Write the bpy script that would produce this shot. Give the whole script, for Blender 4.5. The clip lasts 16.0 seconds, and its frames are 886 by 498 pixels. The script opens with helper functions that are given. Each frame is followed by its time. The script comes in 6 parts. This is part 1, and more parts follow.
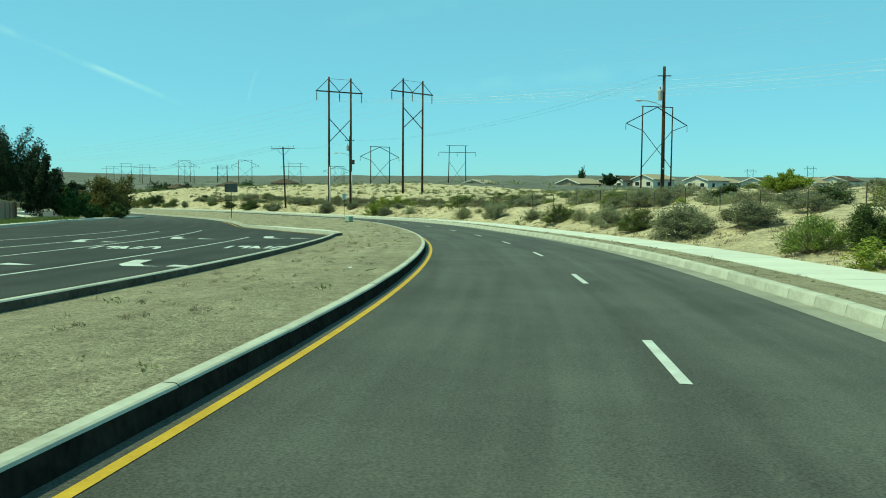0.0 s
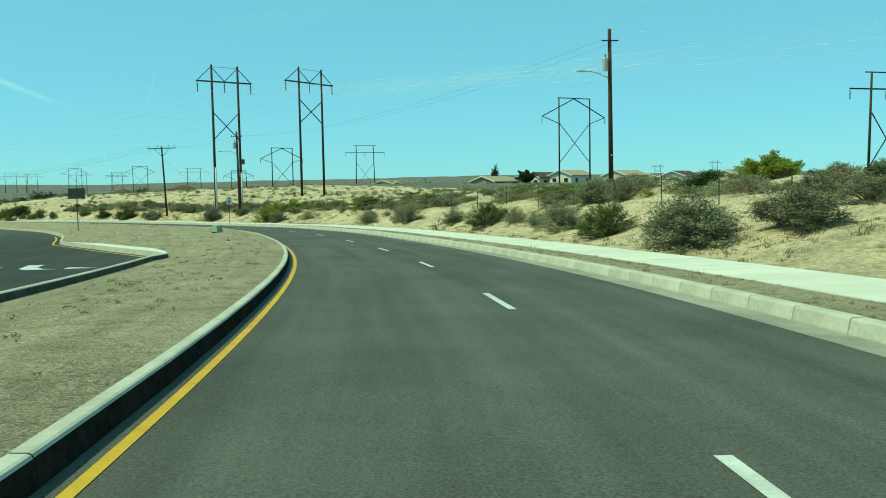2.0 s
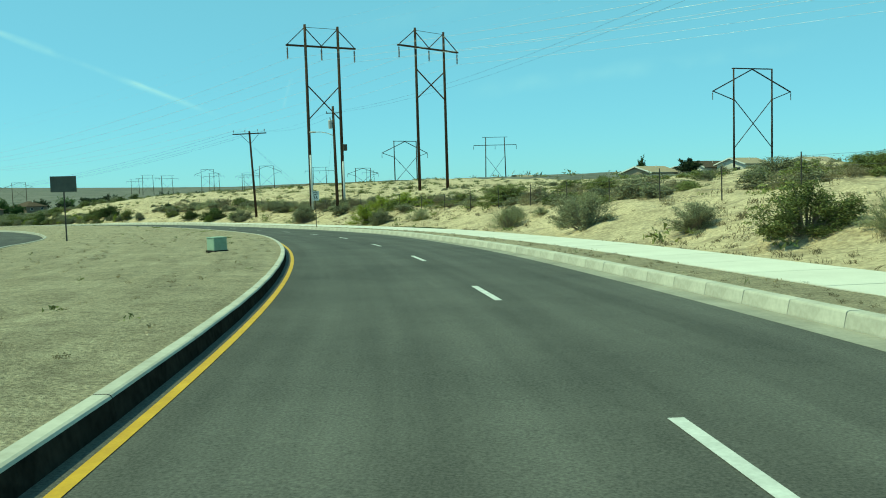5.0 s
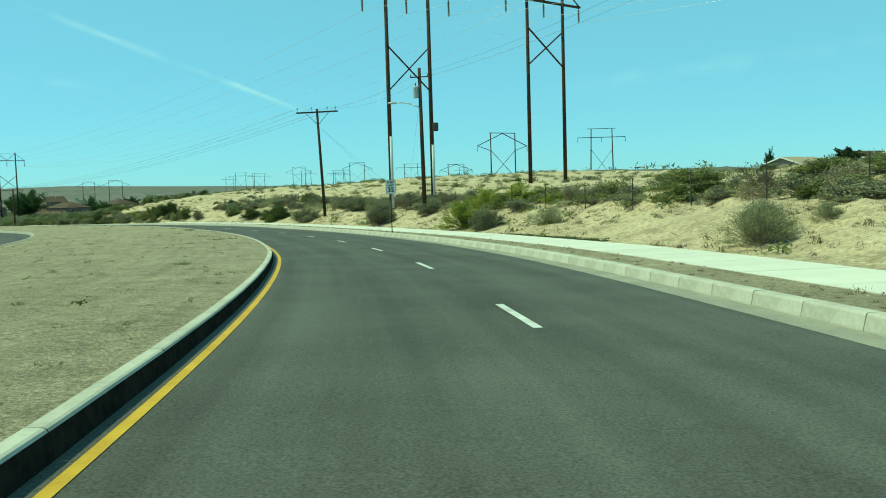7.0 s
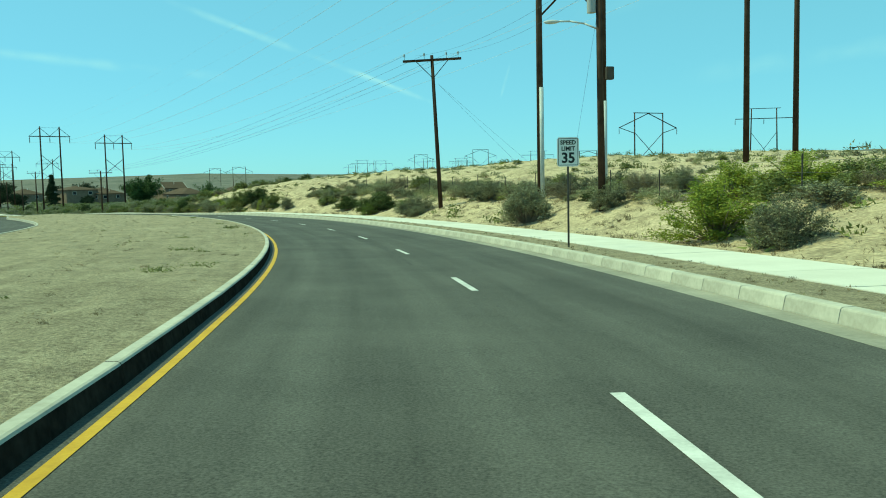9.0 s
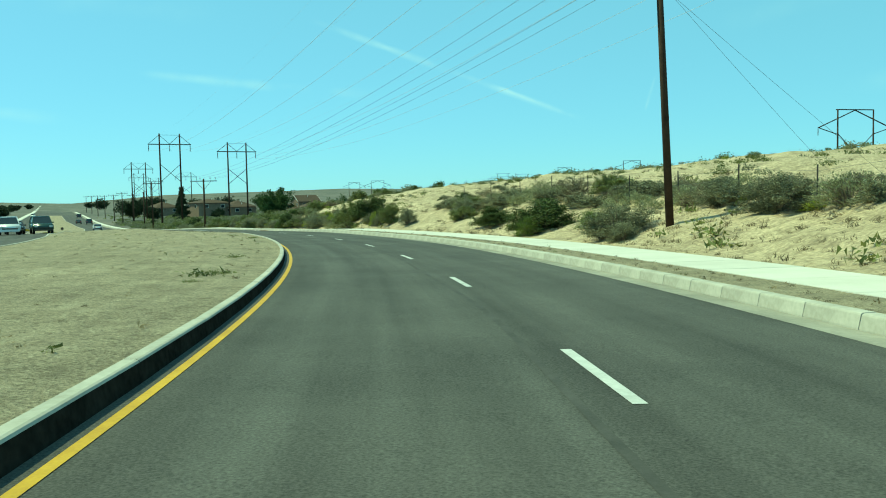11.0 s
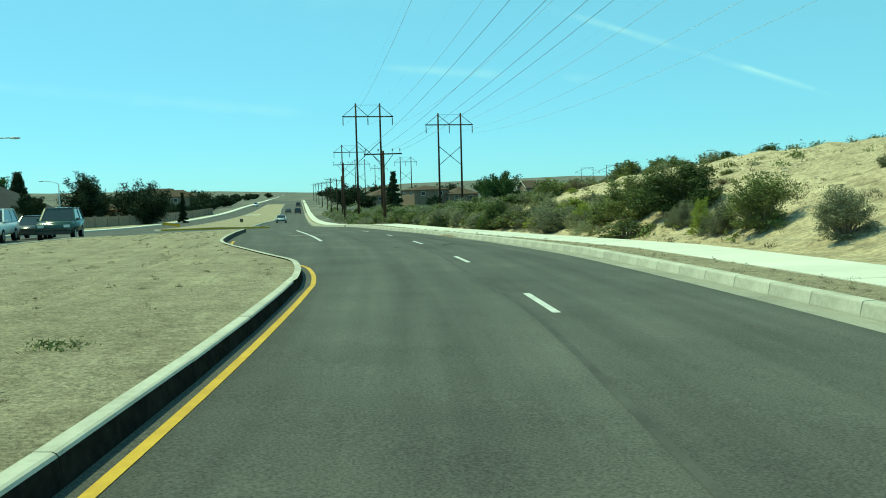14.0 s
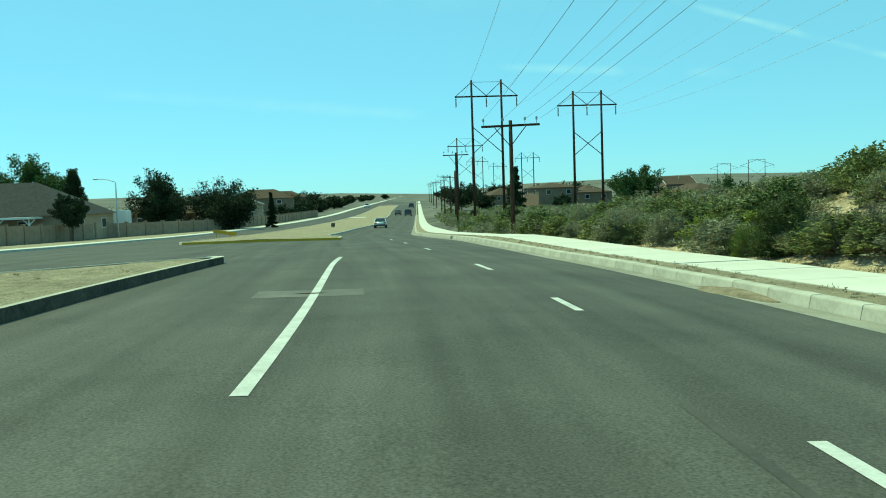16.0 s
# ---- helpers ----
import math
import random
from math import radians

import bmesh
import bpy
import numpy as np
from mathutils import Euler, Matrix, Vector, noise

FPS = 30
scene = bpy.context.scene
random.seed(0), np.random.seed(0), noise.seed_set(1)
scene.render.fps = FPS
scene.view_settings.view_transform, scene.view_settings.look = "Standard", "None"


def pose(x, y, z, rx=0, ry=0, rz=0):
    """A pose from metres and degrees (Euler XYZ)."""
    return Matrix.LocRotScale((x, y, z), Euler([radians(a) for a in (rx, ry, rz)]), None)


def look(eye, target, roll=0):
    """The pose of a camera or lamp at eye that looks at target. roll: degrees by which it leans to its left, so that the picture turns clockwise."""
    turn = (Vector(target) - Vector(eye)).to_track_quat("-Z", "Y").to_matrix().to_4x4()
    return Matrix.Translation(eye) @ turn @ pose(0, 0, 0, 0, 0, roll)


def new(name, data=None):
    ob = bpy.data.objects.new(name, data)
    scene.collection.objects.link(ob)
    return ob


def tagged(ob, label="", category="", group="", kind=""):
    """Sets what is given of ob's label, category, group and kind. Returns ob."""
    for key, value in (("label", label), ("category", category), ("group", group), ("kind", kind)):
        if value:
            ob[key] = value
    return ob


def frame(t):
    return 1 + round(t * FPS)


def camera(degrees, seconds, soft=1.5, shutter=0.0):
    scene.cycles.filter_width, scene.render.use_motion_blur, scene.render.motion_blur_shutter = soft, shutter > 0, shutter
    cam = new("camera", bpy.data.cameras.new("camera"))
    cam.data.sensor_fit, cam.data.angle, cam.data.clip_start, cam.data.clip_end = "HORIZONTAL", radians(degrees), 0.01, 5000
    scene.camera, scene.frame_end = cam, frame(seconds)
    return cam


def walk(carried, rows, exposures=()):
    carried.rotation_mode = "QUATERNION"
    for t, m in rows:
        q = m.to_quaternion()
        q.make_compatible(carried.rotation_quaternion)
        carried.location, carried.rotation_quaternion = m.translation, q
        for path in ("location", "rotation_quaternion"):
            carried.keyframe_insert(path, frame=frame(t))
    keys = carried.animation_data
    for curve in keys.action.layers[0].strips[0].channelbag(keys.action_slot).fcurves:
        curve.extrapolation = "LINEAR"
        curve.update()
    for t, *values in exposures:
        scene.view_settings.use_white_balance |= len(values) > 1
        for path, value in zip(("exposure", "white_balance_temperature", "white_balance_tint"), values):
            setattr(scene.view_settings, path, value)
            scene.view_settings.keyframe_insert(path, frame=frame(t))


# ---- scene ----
# A drive along a desert arterial road that bends left; metres, road stations s along the lane line, l to its right.
cam = camera(55.2, 16.0, soft=1.0)
PATH = [
    (0, (-0.000, 0.000, 1.408), (-0.000, 9.972, 0.657), 0.42),
    (0.5, (0.116, 3.452, 1.269), (0.739, 13.405, 0.525), -0.15),
    (1, (0.418, 7.182, 1.141), (1.389, 17.107, 0.400), -0.54),
    (1.5, (0.705, 11.399, 1.041), (1.817, 21.309, 0.301), -0.82),
    (2, (0.991, 16.152, 0.932), (2.021, 26.072, 0.202), -0.99),
    (2.5, (1.269, 21.020, 0.774), (2.030, 30.964, 0.042), -1.27),
    (3, (1.435, 25.930, 0.601), (1.909, 35.892, -0.125), -1.56),
    (3.5, (1.394, 31.041, 0.445), (1.595, 41.014, -0.265), -1.56),
    (4, (1.317, 36.177, 0.304), (1.287, 46.151, -0.411), -1.72),
    (6.5, (-1.800, 65.619, -0.485), (-3.062, 75.514, -1.185), -1.57),
    (7, (-3.089, 71.926, -0.612), (-4.646, 81.779, -1.309), -1.68),
    (7.5, (-4.592, 78.488, -0.732), (-6.446, 88.289, -1.450), -1.33),
    (8, (-6.270, 85.236, -0.853), (-8.514, 94.951, -1.617), -1.07),
    (8.5, (-8.193, 91.878, -0.998), (-10.827, 101.493, -1.784), -1.02),
    (9, (-10.566, 98.365, -1.165), (-13.510, 107.890, -1.947), -1.21),
    (11.5, (-26.400, 131.968, -2.026), (-31.266, 140.688, -2.559), -1.12),
    (12, (-30.504, 138.648, -2.125), (-35.762, 147.138, -2.656), -1.18),
    (12.5, (-35.016, 145.192, -2.194), (-40.627, 153.450, -2.772), -1.16),
    (13, (-39.876, 151.597, -2.253), (-45.793, 159.634, -2.885), -1.16),
    (13.5, (-44.925, 157.879, -2.317), (-51.223, 165.618, -2.977), -1.16),
    (14, (-50.094, 163.803, -2.411), (-56.761, 171.228, -3.064), -1.45),
    (14.5, (-55.422, 169.389, -2.521), (-62.388, 176.534, -3.172), -1.49),
    (15, (-60.931, 174.647, -2.642), (-68.157, 181.531, -3.261), -1.75),
    (15.5, (-66.774, 179.779, -2.740), (-74.217, 186.433, -3.318), -1.82),
    (16, (-72.706, 184.842, -2.851), (-80.340, 191.273, -3.455), -1.93),
]
EXPOSURES = [(0.0, -0.24, 7800, -40), (9.0, -0.16, 7800, -40), (11.5, -0.08, 7800, -40), (16.0, -0.09, 7800, -40)]
walk(cam, [(t, look(eye, target, roll)) for t, eye, target, roll in PATH], EXPOSURES)

# ---- light ----
SUN_HEADING, SUN_HEIGHT = 98.0, 56.0     # degrees left of +y, degrees above the horizon
world = bpy.data.worlds.new("desert_sky")
scene.world = world
world.use_nodes = True
wn = world.node_tree.nodes
sky = wn.new("ShaderNodeTexSky")
sky.sky_type, sky.sun_disc = "NISHITA", False
sky.sun_elevation, sky.sun_rotation = radians(SUN_HEIGHT), radians(-SUN_HEADING)
sky.altitude, sky.air_density, sky.dust_density, sky.ozone_density = 1500, 1.0, 0.6, 2.0
wn["Background"].inputs["Strength"].default_value = 0.15
tint = wn.new("ShaderNodeMix")
tint.data_type, tint.blend_type = "RGBA", "MULTIPLY"
tint.inputs[0].default_value = 1.0
tint.inputs[7].default_value = (0.24, 0.37, 0.66, 1)
world.node_tree.links.new(sky.outputs["Color"], tint.inputs[6])
haze = wn.new("ShaderNodeMix")          # thin bright haze over the whole sky
haze.data_type, haze.blend_type = "RGBA", "ADD"
haze.inputs[0].default_value = 1.0
haze.inputs[7].default_value = (1.48, 3.1, 4.2, 1)
world.node_tree.links.new(tint.outputs[2], haze.inputs[6])
world.node_tree.links.new(haze.outputs[2], wn["Background"].inputs["Color"])
sun_data = bpy.data.lights.new("sun", "SUN")
sun_data.energy, sun_data.angle, sun_data.color = 5.0, radians(0.5), (1.0, 0.92, 0.75)
sun = new("sun", sun_data)
to_sun = Vector((-math.sin(radians(SUN_HEADING)) * math.cos(radians(SUN_HEIGHT)), math.cos(radians(SUN_HEADING)) * math.cos(radians(SUN_HEIGHT)), math.sin(radians(SUN_HEIGHT))))
sun.matrix_world = look(to_sun * 300, (0, 0, 0))


# ---- materials ----
def surface(name, dark, light, scale=3.0, fine=40.0, rough=0.9, bump=0.3, bump_size=0.02, metal=0.0, speck=0.35, vary=0.0, spec=0.3):
    """A material with stains at one scale and grain at another, and a fine relief."""
    m = bpy.data.materials.new(name)
    m.use_nodes = True
    n, k = m.node_tree.nodes, m.node_tree.links
    b = n["Principled BSDF"]
    co = n.new("ShaderNodeTexCoord")
    big, small, mix = n.new("ShaderNodeTexNoise"), n.new("ShaderNodeTexNoise"), n.new("ShaderNodeMath")
    for t, sc, det in ((big, scale, 5.0), (small, fine, 6.0)):
        t.inputs["Scale"].default_value, t.inputs["Detail"].default_value, t.inputs["Roughness"].default_value = sc, det, 0.62
        k.new(co.outputs["Object"], t.inputs["Vector"])
    mix.operation = "MULTIPLY_ADD"
    mix.inputs[1].default_value = speck
    k.new(small.outputs["Fac"], mix.inputs[0])
    scaled = n.new("ShaderNodeMath")
    scaled.operation = "MULTIPLY"
    scaled.inputs[1].default_value = 1.0 - speck
    k.new(big.outputs["Fac"], scaled.inputs[0])
    k.new(scaled.outputs[0], mix.inputs[2])
    ramp = n.new("ShaderNodeValToRGB")
    ramp.color_ramp.elements[0].position, ramp.color_ramp.elements[1].position = 0.34, 0.66
    ramp.color_ramp.elements[0].color, ramp.color_ramp.elements[1].color = (*dark, 1), (*light, 1)
    k.new(mix.outputs[0], ramp.inputs["Fac"])
    colour = ramp.outputs["Color"]
    if vary:
        info, hsv, span = n.new("ShaderNodeObjectInfo"), n.new("ShaderNodeHueSaturation"), n.new("ShaderNodeMapRange")
        span.inputs["To Min"].default_value, span.inputs["To Max"].default_value = 1 - vary, 1 + vary
        k.new(info.outputs["Random"], span.inputs["Value"])
        k.new(span.outputs["Result"], hsv.inputs["Value"])
        k.new(colour, hsv.inputs["Color"])
        colour = hsv.outputs["Color"]
    k.new(colour, b.inputs["Base Color"])
    b.inputs["Roughness"].default_value, b.inputs["Metallic"].default_value = rough, metal
    b.inputs["Specular IOR Level"].default_value = spec if rough < 0.8 else 0.1
    if bump:
        bp = n.new("ShaderNodeBump")
        bp.inputs["Strength"].default_value, bp.inputs["Distance"].default_value = bump, bump_size
        k.new(small.outputs["Fac"], bp.inputs["Height"])
        k.new(bp.outputs["Normal"], b.inputs["Normal"])
    return m


ASPHALT = surface("asphalt", (0.040, 0.040, 0.037), (0.128, 0.126, 0.113), 0.35, 42, 0.82, 0.6, 0.012, speck=0.72)
CONCRETE = surface("kerb_concrete", (0.33, 0.315, 0.265), (0.51, 0.49, 0.425), 0.7, 12, 0.9, 0.3, 0.01, vary=0.06)
GUTTER = surface("gutter_concrete", (0.20, 0.19, 0.16), (0.35, 0.335, 0.28), 0.7, 14, 0.9, 0.3, 0.01)
WALK = surface("sidewalk_concrete", (0.52, 0.50, 0.445), (0.63, 0.61, 0.55), 0.6, 20, 0.9, 0.2, 0.008, vary=0.04)
DIRT = surface("island_dirt", (0.15, 0.128, 0.085), (0.54, 0.465, 0.325), 0.5, 24, 0.95, 1.0, 0.07, speck=0.75)
# lighter tone of the kerb's shade, put into the concrete's colour
KERB_HALF_SHADE = surface("half_shaded_kerb_face", (0.035, 0.032, 0.025), (0.125, 0.11, 0.085), 1.3, 11, 0.9, 0.3, 0.01, speck=0.45)
# concrete darkened in colour to stand for shade on the median kerb
KERB_SHADE = surface("shaded_kerb_face", (0.010, 0.010, 0.009), (0.036, 0.034, 0.029), 1.1, 9, 0.9, 0.3, 0.01, speck=0.45)
KERB_SHADE.node_tree.nodes["Principled BSDF"].inputs["Specular IOR Level"].default_value = 0.0


def wheel_tracks(m, strength, fine_across, slow_along):
    """Streaks left by wheels along the road's direction, in a material of a mesh that carries its offsets."""
    n, k = m.node_tree.nodes, m.node_tree.links
    a, b, ma, mb = n.new("ShaderNodeAttribute"), n.new("ShaderNodeAttribute"), n.new("ShaderNodeMath"), n.new("ShaderNodeMath")
    a.attribute_name, b.attribute_name = "across", "along"
    ma.operation, mb.operation = "MULTIPLY_ADD", "MULTIPLY"
    ma.inputs[1].default_value, mb.inputs[1].default_value = fine_across, slow_along
    drift_ = n.new("ShaderNodeMath")
    drift_.operation, drift_.inputs[1].default_value = "MULTIPLY", 0.09
    k.new(b.outputs["Fac"], drift_.inputs[0])
    k.new(a.outputs["Fac"], ma.inputs[0])
    k.new(drift_.outputs[0], ma.inputs[2])
    k.new(b.outputs["Fac"], mb.inputs[0])
    xyz, tex, span = n.new("ShaderNodeCombineXYZ"), n.new("ShaderNodeTexNoise"), n.new("ShaderNodeMapRange")
    k.new(ma.outputs[0], xyz.inputs[0])
    k.new(mb.outputs[0], xyz.inputs[1])
    k.new(xyz.outputs[0], tex.inputs["Vector"])
    tex.inputs["Scale"].default_value, tex.inputs["Detail"].default_value = 1.0, 5
    span.inputs["From Min"].default_value, span.inputs["From Max"].default_value = 0.3, 0.7
    span.inputs["To Min"].default_value, span.inputs["To Max"].default_value = 1 - strength, 1 + strength
    k.new(tex.outputs["Fac"], span.inputs["Value"])
    mul = n.new("ShaderNodeMix")
    mul.data_type, mul.blend_type = "RGBA", "MULTIPLY"
    mul.inputs[0].default_value = 1.0
    base = n["Principled BSDF"].inputs["Base Color"]
    k.new(base.links[0].from_socket, mul.inputs[6])
    k.new(span.outputs["Result"], mul.inputs[7])
    k.new(mul.outputs[2], base)


def litter(m, colour, scale, amount):
    """Patches of darker dead matter with ragged edges."""
    n, k = m.node_tree.nodes, m.node_tree.links
    co, tex, ramp, mix = n.new("ShaderNodeTexCoord"), n.new("ShaderNodeTexNoise"), n.new("ShaderNodeMapRange"), n.new("ShaderNodeMix")
    tex.inputs["Scale"].default_value, tex.inputs["Detail"].default_value, tex.inputs["Roughness"].default_value = scale, 9, 0.72
    k.new(co.outputs["Object"], tex.inputs["Vector"])
    ramp.inputs["From Min"].default_value, ramp.inputs["From Max"].default_value, ramp.inputs["To Max"].default_value = 0.49, 0.64, amount
    k.new(tex.outputs["Fac"], ramp.inputs["Value"])
    mix.data_type = "RGBA"
    mix.inputs[7].default_value = (*colour, 1)
    base = n["Principled BSDF"].inputs["Base Color"]
    k.new(base.links[0].from_socket, mix.inputs[6])
    k.new(ramp.outputs["Result"], mix.inputs[0])
    k.new(mix.outputs[2], base)


wheel_tracks(DIRT, 0.13, 2.9, 0.16)
litter(DIRT, (0.15, 0.125, 0.088), 1.7, 0.45)
litter(DIRT, (0.12, 0.10, 0.07), 6.5, 0.5)
SAND = surface("desert_sand", (0.27, 0.215, 0.14), (0.75, 0.615, 0.41), 0.3, 6.5, 0.95, 1.0, 0.16, speck=0.66)
litter(SAND, (0.17, 0.135, 0.09), 1.1, 0.6)
PLAIN = surface("desert_plain", (0.060, 0.066, 0.058), (0.20, 0.19, 0.16), 0.02, 0.11, 0.95, 0.5, 0.2, speck=0.5)
YELLOW = surface("yellow_paint", (0.40, 0.235, 0.025), (0.58, 0.36, 0.04), 2.5, 30, 0.7, 0.2, 0.004)
WHITE_LINE = surface("white_line_paint", (0.38, 0.38, 0.36), (0.64, 0.64, 0.61), 2.0, 25, 0.7, 0.2, 0.004)
POLE_WOOD = surface("weathered_pole_wood", (0.032, 0.020, 0.014), (0.085, 0.055, 0.038), 1.5, 25, 0.85, 0.4, 0.01, vary=0.12)
GREY_STEEL = surface("galvanised_steel", (0.30, 0.31, 0.32), (0.45, 0.46, 0.47), 2, 30, 0.45, 0.1, 0.003, metal=0.6)
DARK_STEEL = surface("dark_steel", (0.05, 0.045, 0.04), (0.10, 0.085, 0.07), 2, 30, 0.6, 0.1, 0.003, metal=0.3)
INSULATOR = surface("insulator_glaze", (0.10, 0.08, 0.08), (0.17, 0.13, 0.12), 4, 30, 0.3, 0.0)
BARK = surface("bark", (0.08, 0.06, 0.045), (0.17, 0.13, 0.10), 4, 30, 0.95, 0.8, 0.02)
TWIG = surface("grey_twig", (0.16, 0.13, 0.10), (0.30, 0.25, 0.19), 4, 30, 0.95, 0.3, 0.01)


def leaf(name, dark, light, through_light=0.25):
    """Foliage: each small leaf has its own tone."""
    m = bpy.data.materials.new(name)
    m.use_nodes = True
    n, k = m.node_tree.nodes, m.node_tree.links
    b = n["Principled BSDF"]
    geo, info, add, ramp = n.new("ShaderNodeNewGeometry"), n.new("ShaderNodeObjectInfo"), n.new("ShaderNodeMath"), n.new("ShaderNodeValToRGB")
    add.operation = "MULTIPLY_ADD"
    add.inputs[1].default_value = 0.65
    sc = n.new("ShaderNodeMath")
    sc.operation, sc.inputs[1].default_value = "MULTIPLY", 0.35
    k.new(info.outputs["Random"], sc.inputs[0])
    k.new(geo.outputs["Random Per Island"], add.inputs[0])
    k.new(sc.outputs[0], add.inputs[2])
    ramp.color_ramp.elements[0].color, ramp.color_ramp.elements[1].color = (*dark, 1), (*light, 1)
    k.new(add.outputs[0], ramp.inputs["Fac"])
    k.new(ramp.outputs["Color"], b.inputs["Base Color"])
    b.inputs["Roughness"].default_value = 0.75
    b.inputs["Specular IOR Level"].default_value = 0.2
    tr, mx = n.new("ShaderNodeBsdfTranslucent"), n.new("ShaderNodeMixShader")
    mx.inputs["Fac"].default_value = through_light
    k.new(ramp.outputs["Color"], tr.inputs["Color"])
    k.new(b.outputs["BSDF"], mx.inputs[1])
    k.new(tr.outputs["BSDF"], mx.inputs[2])
    k.new(mx.outputs["Shader"], n["Material Output"].inputs["Surface"])
    return m


SAGE = leaf("sage_leaf", (0.075, 0.08, 0.047), (0.37, 0.365, 0.225), 0.18)
SAGE_PALE = leaf("pale_sage_leaf", (0.15, 0.155, 0.08), (0.42, 0.42, 0.24), 0.22)
SAGE_BROWN = leaf("brown_sage_leaf", (0.10, 0.085, 0.05), (0.33, 0.285, 0.18), 0.2)
BRIGHT = leaf("fresh_green_leaf", (0.07, 0.105, 0.02), (0.27, 0.33, 0.08), 0.28)
GREEN_BUSH = leaf("bush_leaf", (0.022, 0.036, 0.012), (0.125, 0.155, 0.048), 0.10)
CREOSOTE = leaf("olive_leaf", (0.06, 0.074, 0.025), (0.28, 0.30, 0.105), 0.18)
YELLOW_GREEN = leaf("yellow_green_leaf", (0.14, 0.175, 0.028), (0.39, 0.42, 0.085), 0.3)
GREEN_LEAF = leaf("green_leaf", (0.03, 0.055, 0.018), (0.10, 0.16, 0.045))
DARK_LEAF = leaf("dark_tree_leaf", (0.013, 0.022, 0.010), (0.046, 0.066, 0.027), 0.08)
BROWN_WEED = leaf("brown_weed", (0.075, 0.06, 0.035), (0.22, 0.175, 0.10))
DRY = leaf("dry_stalk", (0.16, 0.12, 0.06), (0.36, 0.29, 0.17))

# ---- the plan of the road and the land ----
CENTRE_X, CENTRE_Y, RADIUS = -199.58, 29.39, 203.02
BEND_END, STRAIGHT_END, KINK_END = 202.4, 246.0, 266.0
PROFILE = [(-400, 6.0), (-90, 1.3), (-35, -0.07), (-17.6, -0.55), (0, -1.02), (17.6, -1.53), (35.2, -1.965), (45.5, -2.155), (56, -2.395), (66.5, -2.61), (77, -2.865), (88, -3.115), (105.6, -3.46),
           (123.2, -3.72), (140.8, -3.92), (158.4, -4.14), (176, -4.33), (190, -4.45), (202, -4.6), (220, -5.02), (242, -5.66), (264, -6.25), (300, -6.92),
           (352, -7.42), (440, -7.4), (530, -6.3), (660, -4.9), (970, -2.6), (1500, 2.0), (4000, 25.0)]
_ps = np.array([p[0] for p in PROFILE], float)
_pz = np.array([p[1] for p in PROFILE], float)
_pm = np.gradient(_pz, _ps)


def hermite(v, xs, ys, ms):
    v = np.clip(v, xs[0], xs[-1])
    i = np.clip(np.searchsorted(xs, v) - 1, 0, len(xs) - 2)
    h = xs[i + 1] - xs[i]
    t = (v - xs[i]) / h
    return (2 * t**3 - 3 * t**2 + 1) * ys[i] + (t**3 - 2 * t**2 + t) * h * ms[i] + (-2 * t**3 + 3 * t**2) * ys[i + 1] + (t**3 - t**2) * h * ms[i + 1]


def smooth(v, a, b):
    t = np.clip((np.asarray(v, float) - a) / (b - a), 0, 1)
    return t * t * (3 - 2 * t)


def heading(s):
    """Degrees left of +y, in radians, along the lane line."""
    end = BEND_END / RADIUS
    return np.where(s < BEND_END, s / RADIUS, end - radians(5.6) * smooth(s, STRAIGHT_END, KINK_END))


_S = np.arange(-160.0, 1600.5, 0.5)
_H = heading(_S)
_X = np.concatenate([[0], np.cumsum(-np.sin((_H[1:] + _H[:-1]) / 2) * 0.5)])
_Y = np.concatenate([[0], np.cumsum(np.cos((_H[1:] + _H[:-1]) / 2) * 0.5)])
_X += CENTRE_X + RADIUS - np.interp(0, _S, _X)
_Y += CENTRE_Y - np.interp(0, _S, _Y)


def road_xy(s, l):
    s = np.asarray(s, float)
    h = np.interp(s, _S, _H)
    return np.interp(s, _S, _X) + l * np.cos(h), np.interp(s, _S, _Y) + l * np.sin(h)


def road_sl(x, y):
    """Station and offset of a place: the nearest point of the lane line."""
    x, y = np.atleast_1d(np.asarray(x, float)), np.atleast_1d(np.asarray(y, float))
    s, l = np.empty(x.shape), np.empty(x.shape)
    cx, cy, cs = _X[::12], _Y[::12], _S[::12]
    for i in range(0, len(x), 4000):
        j = slice(i, i + 4000)
        near = ((x[j, None] - cx) ** 2 + (y[j, None] - cy) ** 2).argmin(1)
        st = cs[near]
        for _ in range(4):
            h = np.interp(st, _S, _H)
            st = np.clip(st + (x[j] - np.interp(st, _S, _X)) * -np.sin(h) + (y[j] - np.interp(st, _S, _Y)) * np.cos(h), -159, 1599) * 0.8 + st * 0.2
        h = np.interp(st, _S, _H)
        s[j], l[j] = st, (x[j] - np.interp(st, _S, _X)) * np.cos(h) + (y[j] - np.interp(st, _S, _Y)) * np.sin(h)
    return s, l


def lean(s):
    """Steeper fall to the right where the bend ends."""
    return np.interp(s, (174, 182, 190, 198, 208, 226), (0, 0.025, 0.05, 0.06, 0.055, 0))


def crown(s, l):
    """Height of the carriageway, with its cross fall."""
    return hermite(s, _ps, _pz, _pm) - 0.014 * np.clip(l, -8, 8) - lean(s) * np.clip(l, 0, 6.5)


def drift(s):
    return np.interp(s, (-40, 0, 46, 65, 82, 136, 185, 230), (-0.15, -0.2, -0.34, -0.2, 0.0, 0.25, 0.0, -0.2))


LEFT_FOOT = -4.12
GUTTER_L, RIGHT_FOOT, RIGHT_BACK, WALK_NEAR, WALK_FAR = 3.30, 3.84, 4.07, 5.45, 7.75
BANK = np.array([(0, 0.0), (1.5, 0.12), (4, 0.75), (8, 1.75), (14, 2.7), (22, 3.3), (35, 3.6), (60, 4.0)])


